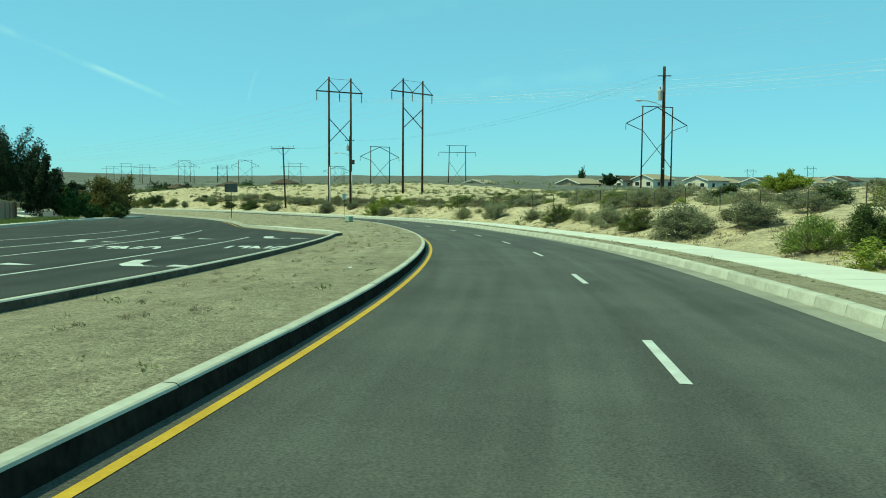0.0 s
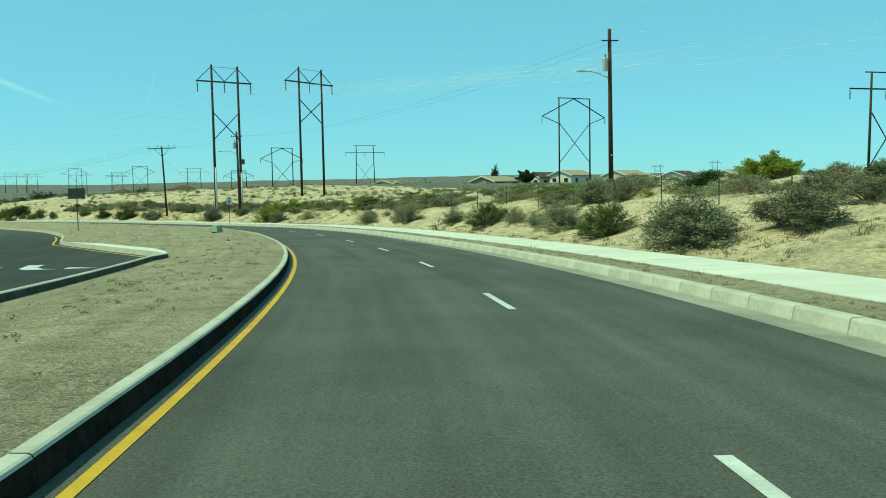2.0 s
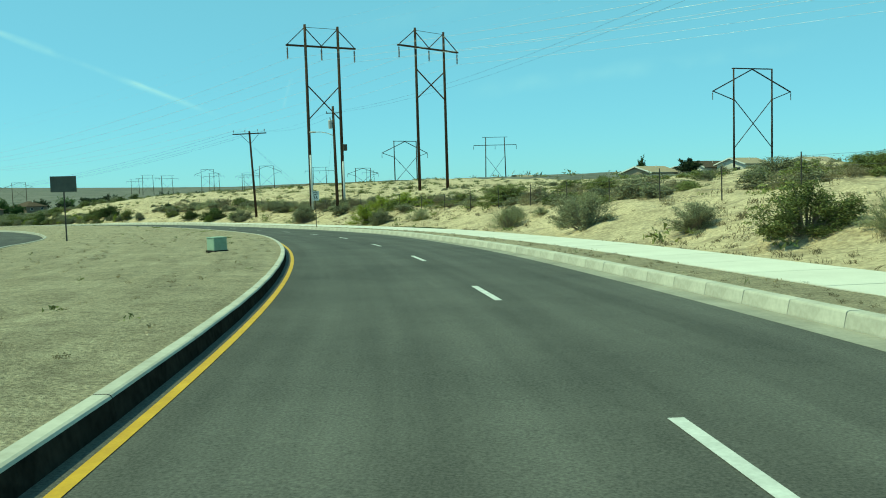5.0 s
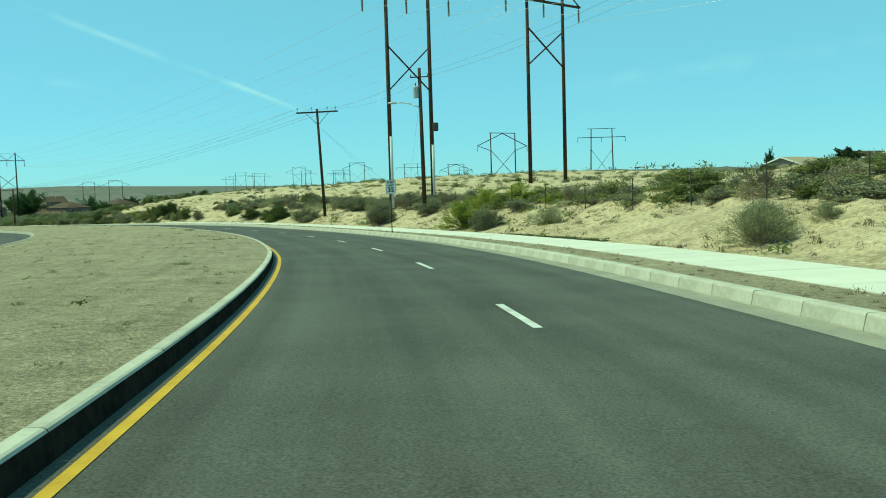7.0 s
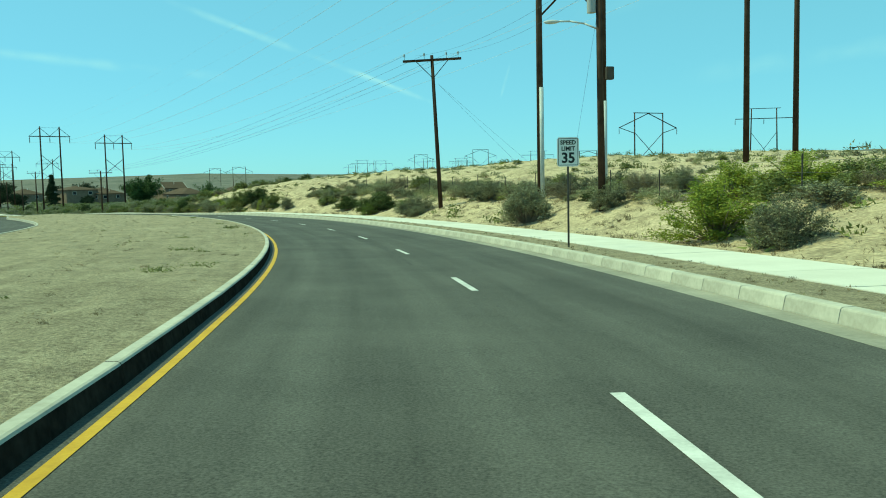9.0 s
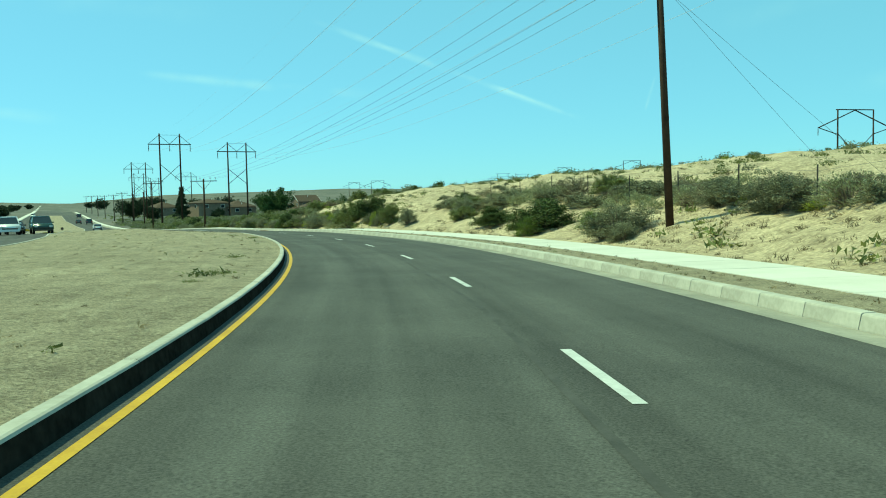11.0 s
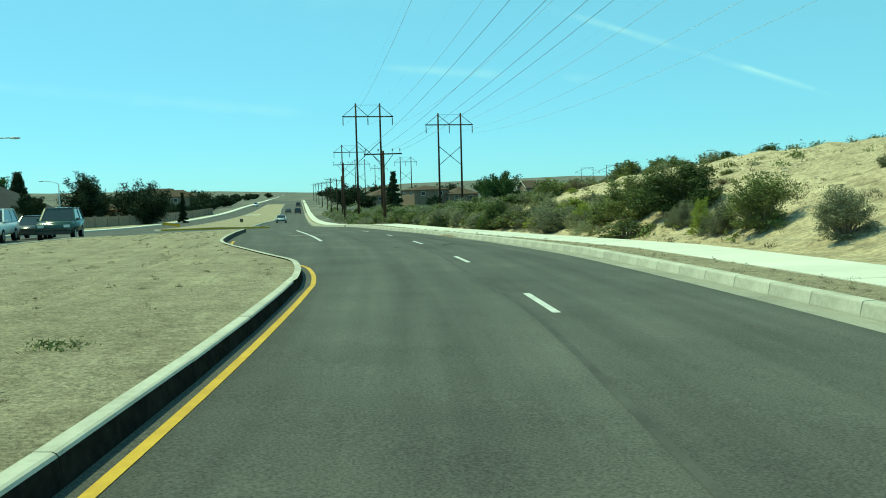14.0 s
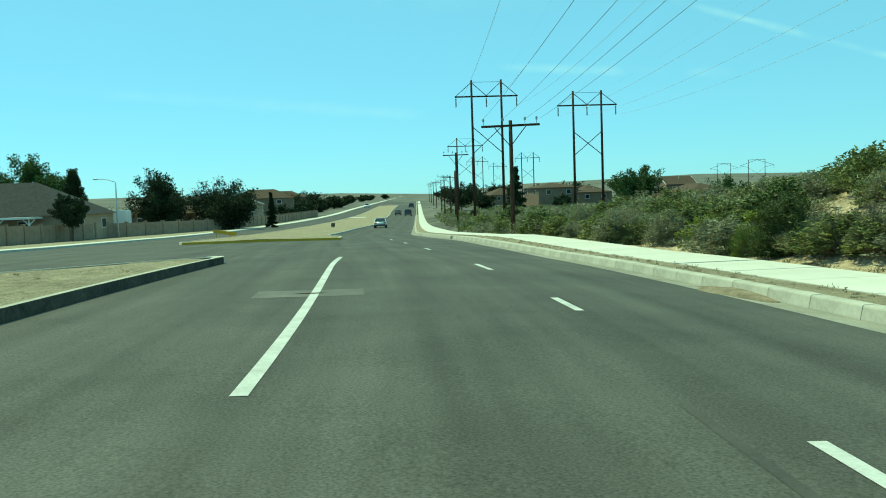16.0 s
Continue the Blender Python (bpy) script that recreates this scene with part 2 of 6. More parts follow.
def hill(s, r):
    """Height of the hillside above the carriageway, r beyond the sidewalk."""
    return np.interp(r, BANK[:, 0], BANK[:, 1]) * np.interp(s, (-20, 0, 40, 110, 130, 150, 190, 200, 208, 215, 225, 250, 290, 350), (0.75, 0.85, 1.0, 1.0, 1.15, 1.5, 1.45, 1.36, 1.14, 0.80, 0.6, 0.42, 0.32, 0.3))


def rough_ground(x, y):
    """Small swells of the sand, from a few sines that never line up."""
    return (np.sin(x * 0.31 + 1.7 * np.sin(y * 0.11)) * np.cos(y * 0.27 + 1.3 * np.sin(x * 0.13)) * 0.22 + np.sin(x * 0.93 + y * 0.41) * np.sin(y * 0.87 - x * 0.35) * 0.09)


def land(x, y):
    """Height of the open ground."""
    x, y = np.atleast_1d(np.asarray(x, float)), np.atleast_1d(np.asarray(y, float))
    s, l = road_sl(x, y)
    z = crown(s, np.clip(l, -30, 8))
    r = l - WALK_FAR - drift(s)
    z = z + lean(s) * 6.5 * smooth(r, 0.3, 5)
    z = z + np.where(r > 0, hill(s, np.clip(r, 0, 400)) + rough_ground(x, y) * smooth(r, 0.5, 6), 0)
    left = -l - 33
    z = z + np.where(left > 0, 0.3 * smooth(left, 0, 30) + rough_ground(x, y) * smooth(left, 4, 20), 0)
    away = np.hypot(x + 60, y - 120)
    plain = 1.2 + 0.0052 * np.clip(away - 250, 0, 6000) * (1 + 0.35 * np.sin(np.arctan2(x + 60, y - 120) * 5.0 + 0.6) + 0.2 * np.sin(np.arctan2(x + 60, y - 120) * 13.0 + away * 0.002)) + 4.0 * np.sin(x * 0.004) * np.sin(y * 0.0037) * smooth(away, 400, 1200)
    bearing = np.degrees(np.arctan2(-(x + 30), y - 100))
    ridge = np.interp(bearing, (-90, -40, -19, -12, -4, 7, 18, 24, 31, 40, 48, 55, 80), (12, 20, 24, 26, 17, 22, 20, 30, 44, 36, 14, 4, 12))
    plain = plain + ridge * smooth(away, 1300, 3600) * (0.9 + 0.1 * np.sin(bearing * 1.9) * np.sin(bearing * 0.7 + 1.0))
    w = smooth(np.abs(l), 130, 330)
    return z * (1 - w) + plain * w


# ---- helpers for building ----
def mesh_object(name, verts, faces, material, smooth_faces=False):
    me = bpy.data.meshes.new(name)
    me.from_pydata([tuple(v) for v in verts], [], faces)
    me.materials.append(material)
    if smooth_faces:
        me.polygons.foreach_set("use_smooth", [True] * len(me.polygons))
    me.update()
    return new(name, me)


def part(name, bm, material, parent=None, label="", smooth_faces=False):
    """Links a bmesh as one mesh object under a thing or under a part."""
    me = bpy.data.meshes.new(name)
    if smooth_faces:
        for f in bm.faces:
            f.smooth = True
    bm.to_mesh(me)
    bm.free()
    me.materials.append(material)
    ob = new(name, me)
    if parent:
        ob.parent = parent
    if label:
        ob["label"] = label
    return ob


def beam(bm, a, b, w, d=None, sides=4, taper=1.0):
    """A bar from a to b: square (four sides) or round."""
    a, b = Vector(a), Vector(b)
    along = b - a
    m = Matrix.Translation((a + b) / 2) @ along.to_track_quat("Z", "Y").to_matrix().to_4x4()
    if sides == 4:
        bmesh.ops.create_cube(bm, size=1, matrix=m @ Matrix.Diagonal((w, d or w, along.length, 1)))
    else:
        bmesh.ops.create_cone(bm, cap_ends=True, segments=sides, radius1=w, radius2=w * taper, depth=along.length, matrix=m)


def box(bm, x0, y0, z0, x1, y1, z1, bevel=0.0):
    got = bmesh.ops.create_cube(bm, size=1, matrix=Matrix.Translation(((x0 + x1) / 2, (y0 + y1) / 2, (z0 + z1) / 2)) @ Matrix.Diagonal((x1 - x0, y1 - y0, z1 - z0, 1)))
    if bevel:
        edges = {e for v in got["verts"] for e in v.link_edges}
        bmesh.ops.bevel(bm, geom=list(edges), offset=bevel, segments=2, affect="EDGES")


def thing(name, m, label, category, group="", kind=""):
    ob = new(name)
    ob.matrix_world = m
    return tagged(ob, label, category, group, kind)


def strip(name, stations, edges, material, lift=0.0, skirt=0.0, label="", category="road", kind="structure", parent=None):
    """A band along the road: edges are functions of s, or offsets; heights follow the carriageway plus each edge's own lift."""
    st = np.asarray(stations, float)
    cols = []
    for e in edges:
        off, up = e
        l = off(st) if callable(off) else np.full(len(st), off)
        u = up(st) if callable(up) else up
        x, y = road_xy(st, l)
        cols.append(np.stack([x, y, crown(st, l) + u + lift], 1))
    n, c = len(st), len(cols)
    verts = np.stack(cols, 1).reshape(-1, 3)
    faces = [(i * c + j, i * c + j + 1, (i + 1) * c + j + 1, (i + 1) * c + j) for i in range(n - 1) for j in range(c - 1)]
    ob = mesh_object(name, verts, faces, material)
    if parent:
        ob.parent = parent
    if label:
        tagged(ob, label, category, "", kind)
    return ob


# ---- ground and road ----
def spread(lo, hi, step, far, growth=1.16):
    """Grid lines: even between lo and hi, then ever wider out to far on both sides."""
    mid = list(np.arange(lo, hi, step))
    out, d, a = [], step, mid[-1]
    while a < far:
        d *= growth
        a += d
        out.append(a)
    low, d, a = [], step, lo
    while a > -far:
        d *= growth
        a -= d
        low.append(a)
    return np.array(low[::-1] + mid + out)


NOSE_S = np.array([160.0, 166, 169, 171.2, 173, 175.1, 177.6, 180.4, 182.9, 185.5, 188.7, 193.5, 200, 203.8, 206.5])
NOSE_L = np.array([LEFT_FOOT, LEFT_FOOT, -4.32, -4.62, -5.15, -5.75, -6.4, -7.1, -7.6, -7.86, -7.92, -7.82, -7.42, -7.08, -6.8])
NOSE_M = np.gradient(NOSE_L, NOSE_S)


def island_right(s):
    near = LEFT_FOOT + np.interp(s, (-30, 20, 43, 72, 82, 110), (0.0, 0.06, 0.12, 0.12, 0.0, 0.0))
    return np.where(np.asarray(s) < 165, near, hermite(s, NOSE_S, NOSE_L, NOSE_M))


def island_left(s):
    return np.interp(s, (-60, 16, 18, 20, 26.7, 36, 39, 41, 46, 69, 106, 139, 165, 185, 197.5, 201, 204.5, 205.8), (-8.8, -8.7, -8.4, -8.9, -11.4, -14.4, -15.3, -15.6, -16, -17.4, -17.8, -17.2, -18.0, -18.0, -16.0, -12.4, -8.9, -7.4))


def far_kerb(s):
    return np.interp(s, (40, 66, 75, 92, 98, 104, 104.4, 108, 148, 154, 160, 230, 300, 440, 700), (-32.8, -32.6, -30.6, -27.0, -24.2, -21.8, -22.6, -35, -35, -27.5, -26.0, -24.2, -24.0, -22.0, -18.0))


gx, gy = spread(-190, 90, 2.0, 4300), spread(-60, 330, 2.0, 4300)
mx, my = np.meshgrid(gx, gy)
gs, gl = road_sl(mx.ravel(), my.ravel())
gz = land(mx.ravel(), my.ravel())
on_road = (gl > far_kerb(gs) - 13.0) & (gl < WALK_FAR + 62) & (gs > -75) & (gs < 420)
gz = gz - np.where(on_road, np.where(gl > WALK_FAR + 2, 0.9 * (1 - smooth(gl, WALK_FAR + 56, WALK_FAR + 62)) * (1 - smooth(gs, 225, 240)) * smooth(gs, -70, -60), 0.7), 0.0) - np.where((gs >= 420) & (gl > -20) & (gl < 10), 0.6, 0)
w = len(gx)
ground = mesh_object("ground", np.stack([mx.ravel(), my.ravel(), gz], 1), [(j * w + i, j * w + i + 1, (j + 1) * w + i + 1, (j + 1) * w + i) for j in range(len(gy) - 1) for i in range(w - 1)], PLAIN, True)
tagged(ground, "wide sandy desert plain reaching to low hills", "ground", "", "structure")

near_s = np.concatenate([np.arange(-62, 60, 2.0), np.arange(60, 165, 0.8), np.arange(165, 420, 2.0)])
far_s = np.concatenate([np.arange(418, 700, 8.0), np.arange(700, 1501, 25.0)])
road = strip("road", np.concatenate([near_s, far_s[1:]]), [(far_kerb, 0), (-14.0, 0), (-8.0, 0), (-4.0, 0), (0.0, 0), (lambda s: GUTTER_L + drift(s) + 0.02, 0)], ASPHALT, 0, 0, "worn dark grey asphalt carriageways of an arterial road", "road")
# wheel paths worn paler and a darker oil streak between them, by the offset across the road
st = np.concatenate([near_s, far_s[1:]])
across = np.stack([far_kerb(st), st * 0 - 14.0, st * 0 - 8.0, st * 0 - 4.0, st * 0, GUTTER_L + drift(st)], 1).ravel()
road.data.attributes.new("across", "FLOAT", "POINT").data.foreach_set("value", across)
road.data.attributes.new("along", "FLOAT", "POINT").data.foreach_set("value", np.repeat(st, 6))
an, ak = ASPHALT.node_tree.nodes, ASPHALT.node_tree.links
att, wave, att2, cmb, streak, gain, mulc = an.new("ShaderNodeAttribute"), an.new("ShaderNodeMath"), an.new("ShaderNodeAttribute"), an.new("ShaderNodeCombineXYZ"), an.new("ShaderNodeTexNoise"), an.new("ShaderNodeMath"), an.new("ShaderNodeMix")
att.attribute_name, att2.attribute_name = "across", "along"
scl, slow = an.new("ShaderNodeMath"), an.new("ShaderNodeMath")
scl.operation, scl.inputs[1].default_value = "MULTIPLY", 3.4
slow.operation, slow.inputs[1].default_value = "MULTIPLY", 0.035
ak.new(att.outputs["Fac"], scl.inputs[0])
ak.new(att2.outputs["Fac"], slow.inputs[0])
wave.operation = "COSINE"
ak.new(scl.outputs[0], wave.inputs[0])
ak.new(att.outputs["Fac"], cmb.inputs[0])
ak.new(slow.outputs[0], cmb.inputs[1])
streak.inputs["Scale"].default_value, streak.inputs["Detail"].default_value = 2.2, 4
ak.new(cmb.outputs[0], streak.inputs["Vector"])
gain.operation, gain.inputs[1].default_value, gain.inputs[2].default_value = "MULTIPLY_ADD", -0.07, 0.60
ak.new(wave.outputs[0], gain.inputs[0])
tot = an.new("ShaderNodeMath")
tot.operation, tot.inputs[1].default_value = "MULTIPLY_ADD", 0.8
ak.new(streak.outputs["Fac"], tot.inputs[0])
ak.new(gain.outputs[0], tot.inputs[2])
newer, fade, both, less = an.new("ShaderNodeMapRange"), an.new("ShaderNodeMapRange"), an.new("ShaderNodeMath"), an.new("ShaderNodeMath")
newer.inputs["From Min"].default_value, newer.inputs["From Max"].default_value, newer.inputs["To Min"].default_value, newer.inputs["To Max"].default_value = -8.0, -7.5, 0.45, 0.0
fade.inputs["From Min"].default_value, fade.inputs["From Max"].default_value, fade.inputs["To Min"].default_value, fade.inputs["To Max"].default_value = 50, 110, 1.0, 0.0
ak.new(att.outputs["Fac"], newer.inputs["Value"])
ak.new(att2.outputs["Fac"], fade.inputs["Value"])
both.operation = "MULTIPLY"
ak.new(newer.outputs["Result"], both.inputs[0])
ak.new(fade.outputs["Result"], both.inputs[1])
less.operation, less.inputs[0].default_value = "SUBTRACT", 1.0
ak.new(both.outputs[0], less.inputs[1])
worn = an.new("ShaderNodeMath")
worn.operation = "MULTIPLY"
ak.new(tot.outputs[0], worn.inputs[0])
ak.new(less.outputs[0], worn.inputs[1])
mulc.data_type, mulc.blend_type = "RGBA", "MULTIPLY"
mulc.inputs[0].default_value = 1.0
bsdf = an["Principled BSDF"]
ak.new(bsdf.inputs["Base Color"].links[0].from_socket, mulc.inputs[6])
ak.new(worn.outputs[0], mulc.inputs[7])
ak.new(mulc.outputs[2], bsdf.inputs["Base Color"])


def kerb_piece(name, length, width, height, gutter, lean, gap=0.006):
    """One cast length of kerb: the road side is at x = 0, the back at x = width, with a rounded upper edge."""
    prof = [(-gutter, -0.05), (-gutter, 0.004), (0.0, 0.012), (lean, height - 0.03), (lean + 0.012, height - 0.01), (lean + 0.035, height), (width, height + 0.004), (width, -0.10)]
    if gutter == 0:
        prof = [(0.0, -0.10)] + prof[2:]
    h = length / 2 - gap
    n = len(prof)
    verts = [(x, -h + 0.004 * (z > 0.05), z) for x, z in prof] + [(x, h - 0.004 * (z > 0.05), z) for x, z in prof]
    faces = [(i, i + 1, n + i + 1, n + i) for i in range(n - 1)] + [tuple(range(n - 1, -1, -1)), tuple(range(n, 2 * n))]
    me = bpy.data.meshes.new(name)
    me.from_pydata(verts, [], faces)
    me.update()
    return me


def place_along(mesh, name, parent, stations, offset, turn=0.0, lift=0.0, rng=None):
    for s in stations:
        l = float(offset(s)) if callable(offset) else offset
        x0, y0 = road_xy(s - 0.6, float(offset(s - 0.6)) if callable(offset) else l)
        x1, y1 = road_xy(s + 0.6, float(offset(s + 0.6)) if callable(offset) else l)
        x, y = road_xy(s, l)
        rise = math.degrees(math.atan2(float(crown(s + 0.6, l) - crown(s - 0.6, l)), 1.2))
        jog = rng.uniform(-0.003, 0.003) if rng else 0
        ob = new(name, mesh)
        ob.parent = parent
        way = math.degrees(math.atan2(-(x1 - x0), y1 - y0))
        ob.matrix_basis = pose(float(x), float(y), float(crown(s, l)) + lift + jog, rise if turn == 0 else -rise, 0, way + turn)


def right_foot(s):
    return RIGHT_FOOT + drift(s) - np.interp(s, (236, 300), (0, 0.35))


def walk_near(s):
    return WALK_NEAR + drift(s) - np.interp(s, (234, 285, 330), (0, 0.95, 1.2))


def walk_far(s):
    return WALK_FAR + drift(s) - np.interp(s, (234, 270, 300, 330), (0, 0.6, 1.7, 2.1))


rng = random.Random(3)
kerb_right = tagged(new("kerb_right"), "pale cast concrete kerb with joints", "kerb", "", "structure")
piece = kerb_piece("kerb_stone", 1.386, 0.235, 0.205, 0.0, 0.035)
piece.materials.append(CONCRETE)
place_along(piece, "kerb_stone", kerb_right, np.concatenate([np.arange(-38, 204, 1.36), np.arange(204.04, 232.5, 1.386)]), right_foot, 0, 0, rng)
strip("gutter", near_s, [(lambda s: GUTTER_L + drift(s), 0.004), (lambda s: right_foot(s) + 0.01, -0.01)], GUTTER, 0, 0, "pale dusty concrete gutter along the kerb", "gutter")
strip("kerb_far", np.concatenate([np.arange(233.4, 420, 4.0), far_s]), [(lambda s: right_foot(s), 0), (lambda s: right_foot(s) + 0.035, 0.19), (lambda s: right_foot(s) + 0.235, 0.205)], CONCRETE, 0, 0, "pale concrete kerb running on into the distance", "kerb")
strip("kerb_back", np.arange(-62, -36, 2.0), [(lambda s: right_foot(s), 0), (lambda s: right_foot(s) + 0.035, 0.19), (lambda s: right_foot(s) + 0.235, 0.205)], CONCRETE, 0, 0, "pale concrete kerb", "kerb")

# verge between kerb and sidewalk, with a rough surface
vs, vr = np.arange(-62, 420, 0.6), np.linspace(0, 1, 6)
vv = []
for r in vr:
    l = right_foot(vs) + RIGHT_BACK - RIGHT_FOOT - 0.02 + r * (walk_near(vs) - right_foot(vs) - RIGHT_BACK + RIGHT_FOOT + 0.04)
    x, y = road_xy(vs, l)
    bump = np.array([noise.noise((a * 1.7, b * 1.7, 0)) * 0.035 + noise.noise((a * 6, b * 6, 3)) * 0.012 for a, b in zip(x, y)])
    vv.append(np.stack([x, y, crown(vs, l) + 0.178 - 0.01 * r + bump * (0.3 + 2.2 * r * (1 - r))], 1))
vv = np.stack(vv, 1)
n = len(vr)
verge = mesh_object("verge", vv.reshape(-1, 3), [(i * n + j, i * n + j + 1, (i + 1) * n + j + 1, (i + 1) * n + j) for i in range(len(vs) - 1) for j in range(n - 1)], DIRT, True)
tagged(verge, "narrow strip of bare brown dirt beside the kerb", "verge", "", "structure")

sidewalk = tagged(new("sidewalk"), "bright pale concrete sidewalk slabs", "sidewalk", "", "structure")
bm = bmesh.new()
box(bm, 0, -1.372, -0.12, WALK_FAR - WALK_NEAR, 1.372, 0.0, 0.004)
for v in bm.verts:
    v.co.y *= 1.0 + (WALK_NEAR + v.co.x) / RADIUS
slab = bpy.data.meshes.new("slab")
bm.to_mesh(slab)
bm.free()
slab.materials.append(WALK)
place_along(slab, "slab", sidewalk, np.concatenate([np.arange(-50, 203, 2.75), np.arange(203.2, 232, 2.84)]), lambda s: WALK_NEAR + drift(s), 0, 0.185, rng)
strip("sidewalk_far", np.concatenate([np.arange(232.8, 420, 4.0), far_s]), [(walk_near, 0.185), (walk_far, 0.185)], WALK, 0, 0, "pale concrete sidewalk running on into the distance", "sidewalk")

# hillside
hs_s = np.arange(-66, 240, 0.9)
hs_r = np.concatenate([np.arange(-0.3, 12, 0.55), np.arange(12, 30, 1.0), np.arange(30, 62, 2.0)])
cols = []
for r in hs_r:
    l = WALK_FAR + drift(hs_s) + r
    x, y = road_xy(hs_s, l)
    z = land(x, y) + 0.05
    sh = float(smooth(r, 0.4, 3.0))
    z += sh * np.array([noise.noise((a * 0.45, b * 0.45, 1)) * 0.22 + noise.noise((a * 1.3, b * 1.3, 5)) * 0.09 + noise.noise((a * 3.1, b * 3.1, 9)) * 0.03 for a, b in zip(x, y)])
    if r <= 0.3:
        z = crown(hs_s, WALK_FAR) + 0.15
    edge = (1 - smooth(hs_s, 222, 239)) * smooth(hs_s, -66, -60)
    cols.append(np.stack([x, y, z - (1 - edge) * 0.6 - 0.8 * float(smooth(r, 57, 61))], 1))
cols = np.stack(cols, 1)
n = len(hs_r)
hillside = mesh_object("hillside", cols.reshape(-1, 3), [(i * n + j, i * n + j + 1, (i + 1) * n + j + 1, (i + 1) * n + j) for i in range(len(hs_s) - 1) for j in range(n - 1)], SAND, True)
tagged(hillside, "eroded pale sand slope beside the sidewalk", "hillside", "", "structure")

# ---- the dirt island between the carriageways ----
LEFT_TOP = 0.205
is_s = np.arange(-62, 205.7, 0.8)
cols = []
for q in np.linspace(0, 1, 80):
    ra, la = island_right(is_s) - 0.15, island_left(is_s) + 0.15
    l = ra + (la - ra) * q
    x, y = road_xy(is_s, l)
    fall = np.clip(np.minimum(np.abs(l - ra), np.abs(l - la)) / 1.0, 0, 1)
    bump = np.array([noise.noise((a * 0.5, b * 0.5, 2)) * 0.05 + noise.noise((a * 2.1, b * 2.1, 4)) * 0.03 + noise.noise((a * 6.1, b * 6.1, 7)) * 0.014 for a, b in zip(x, y)])
    low = 0.125 * (1 - smooth(is_s, 17, 26)) * smooth(q, 0.35, 0.9)
    # ruts of wheels that ran along the dirt
    rut = sum(np.exp(-((l - (c + 1.2 * np.sin(is_s * f + c))) / 0.16) ** 2) for c, f in ((-7.2, 0.03), (-8.7, 0.03), (-10.6, 0.045), (-12.1, 0.045), (-13.4, 0.02), (-14.9, 0.02), (-9.4, 0.06)))
    bump = bump - 0.05 * rut * (0.6 + 0.4 * np.sin(is_s * 0.7)) * smooth(is_s, 20, 40)
    cols.append(np.stack([x, y, crown(is_s, l) + LEFT_TOP - 0.035 - low + fall * (0.03 + bump)], 1))
cols = np.stack(cols, 1)
island = mesh_object("island", cols.reshape(-1, 3), [(i * 80 + j, i * 80 + j + 1, (i + 1) * 80 + j + 1, (i + 1) * 80 + j) for i in range(len(is_s) - 1) for j in range(79)], DIRT, True)
along_, across_ = np.repeat(is_s, 80), np.concatenate([[c] for c in (island_right(is_s)[:, None] + (island_left(is_s) - island_right(is_s))[:, None] * np.linspace(0, 1, 80)).ravel()])
island.data.attributes.new("across", "FLOAT", "POINT").data.foreach_set("value", across_)
island.data.attributes.new("along", "FLOAT", "POINT").data.foreach_set("value", along_)
tagged(island, "bare tan dirt and gravel of the raised median", "median", "", "structure")
kerb_left = tagged(new("kerb_left"), "pale concrete kerb round the dirt median", "kerb", "", "structure")
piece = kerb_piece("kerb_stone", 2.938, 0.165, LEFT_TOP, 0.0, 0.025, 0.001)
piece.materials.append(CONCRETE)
piece.materials.append(KERB_SHADE)
# shade painted on the road side; the stones' ends take the same dark colour
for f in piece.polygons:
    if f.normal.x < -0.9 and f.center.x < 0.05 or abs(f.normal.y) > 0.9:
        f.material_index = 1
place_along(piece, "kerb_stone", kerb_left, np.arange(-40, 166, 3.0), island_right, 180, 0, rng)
nose_s = np.concatenate([np.arange(164.6, 205.5, 0.5), [205.8]])
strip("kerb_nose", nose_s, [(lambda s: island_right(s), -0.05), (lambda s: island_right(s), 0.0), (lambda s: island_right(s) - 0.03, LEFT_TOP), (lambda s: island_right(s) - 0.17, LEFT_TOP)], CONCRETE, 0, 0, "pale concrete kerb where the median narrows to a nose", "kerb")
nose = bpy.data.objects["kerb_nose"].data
nose.materials.append(KERB_SHADE)
nose.materials.append(KERB_HALF_SHADE)
# upright faces get painted shade, deeper before station 186 than beyond it
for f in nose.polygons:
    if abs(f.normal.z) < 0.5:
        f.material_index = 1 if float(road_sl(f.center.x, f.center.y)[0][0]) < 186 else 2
bay_s = np.concatenate([np.arange(-62, 14, 2.0), np.arange(14, 54, 0.5), np.arange(54, 195, 1.5), np.arange(195, 205.7, 0.4), [205.8]])
strip("kerb_bay", bay_s, [(lambda s: island_left(s), -0.05), (lambda s: island_left(s), 0.0), (lambda s: island_left(s) + 0.03, LEFT_TOP), (lambda s: island_left(s) + 0.15, LEFT_TOP), (lambda s: island_left(s) + 0.17, LEFT_TOP - 0.02), (lambda s: island_left(s) + 0.19, -0.2)], CONCRETE, 0, 0, "pale concrete kerb of the turning bay", "kerb")
bay = bpy.data.objects["kerb_bay"].data
bay.materials.append(KERB_HALF_SHADE)
# the bay kerb's island side carries its shade as a darker colour
for i, f in enumerate(bay.polygons):
    if i % 5 == 4:
        f.material_index = 1
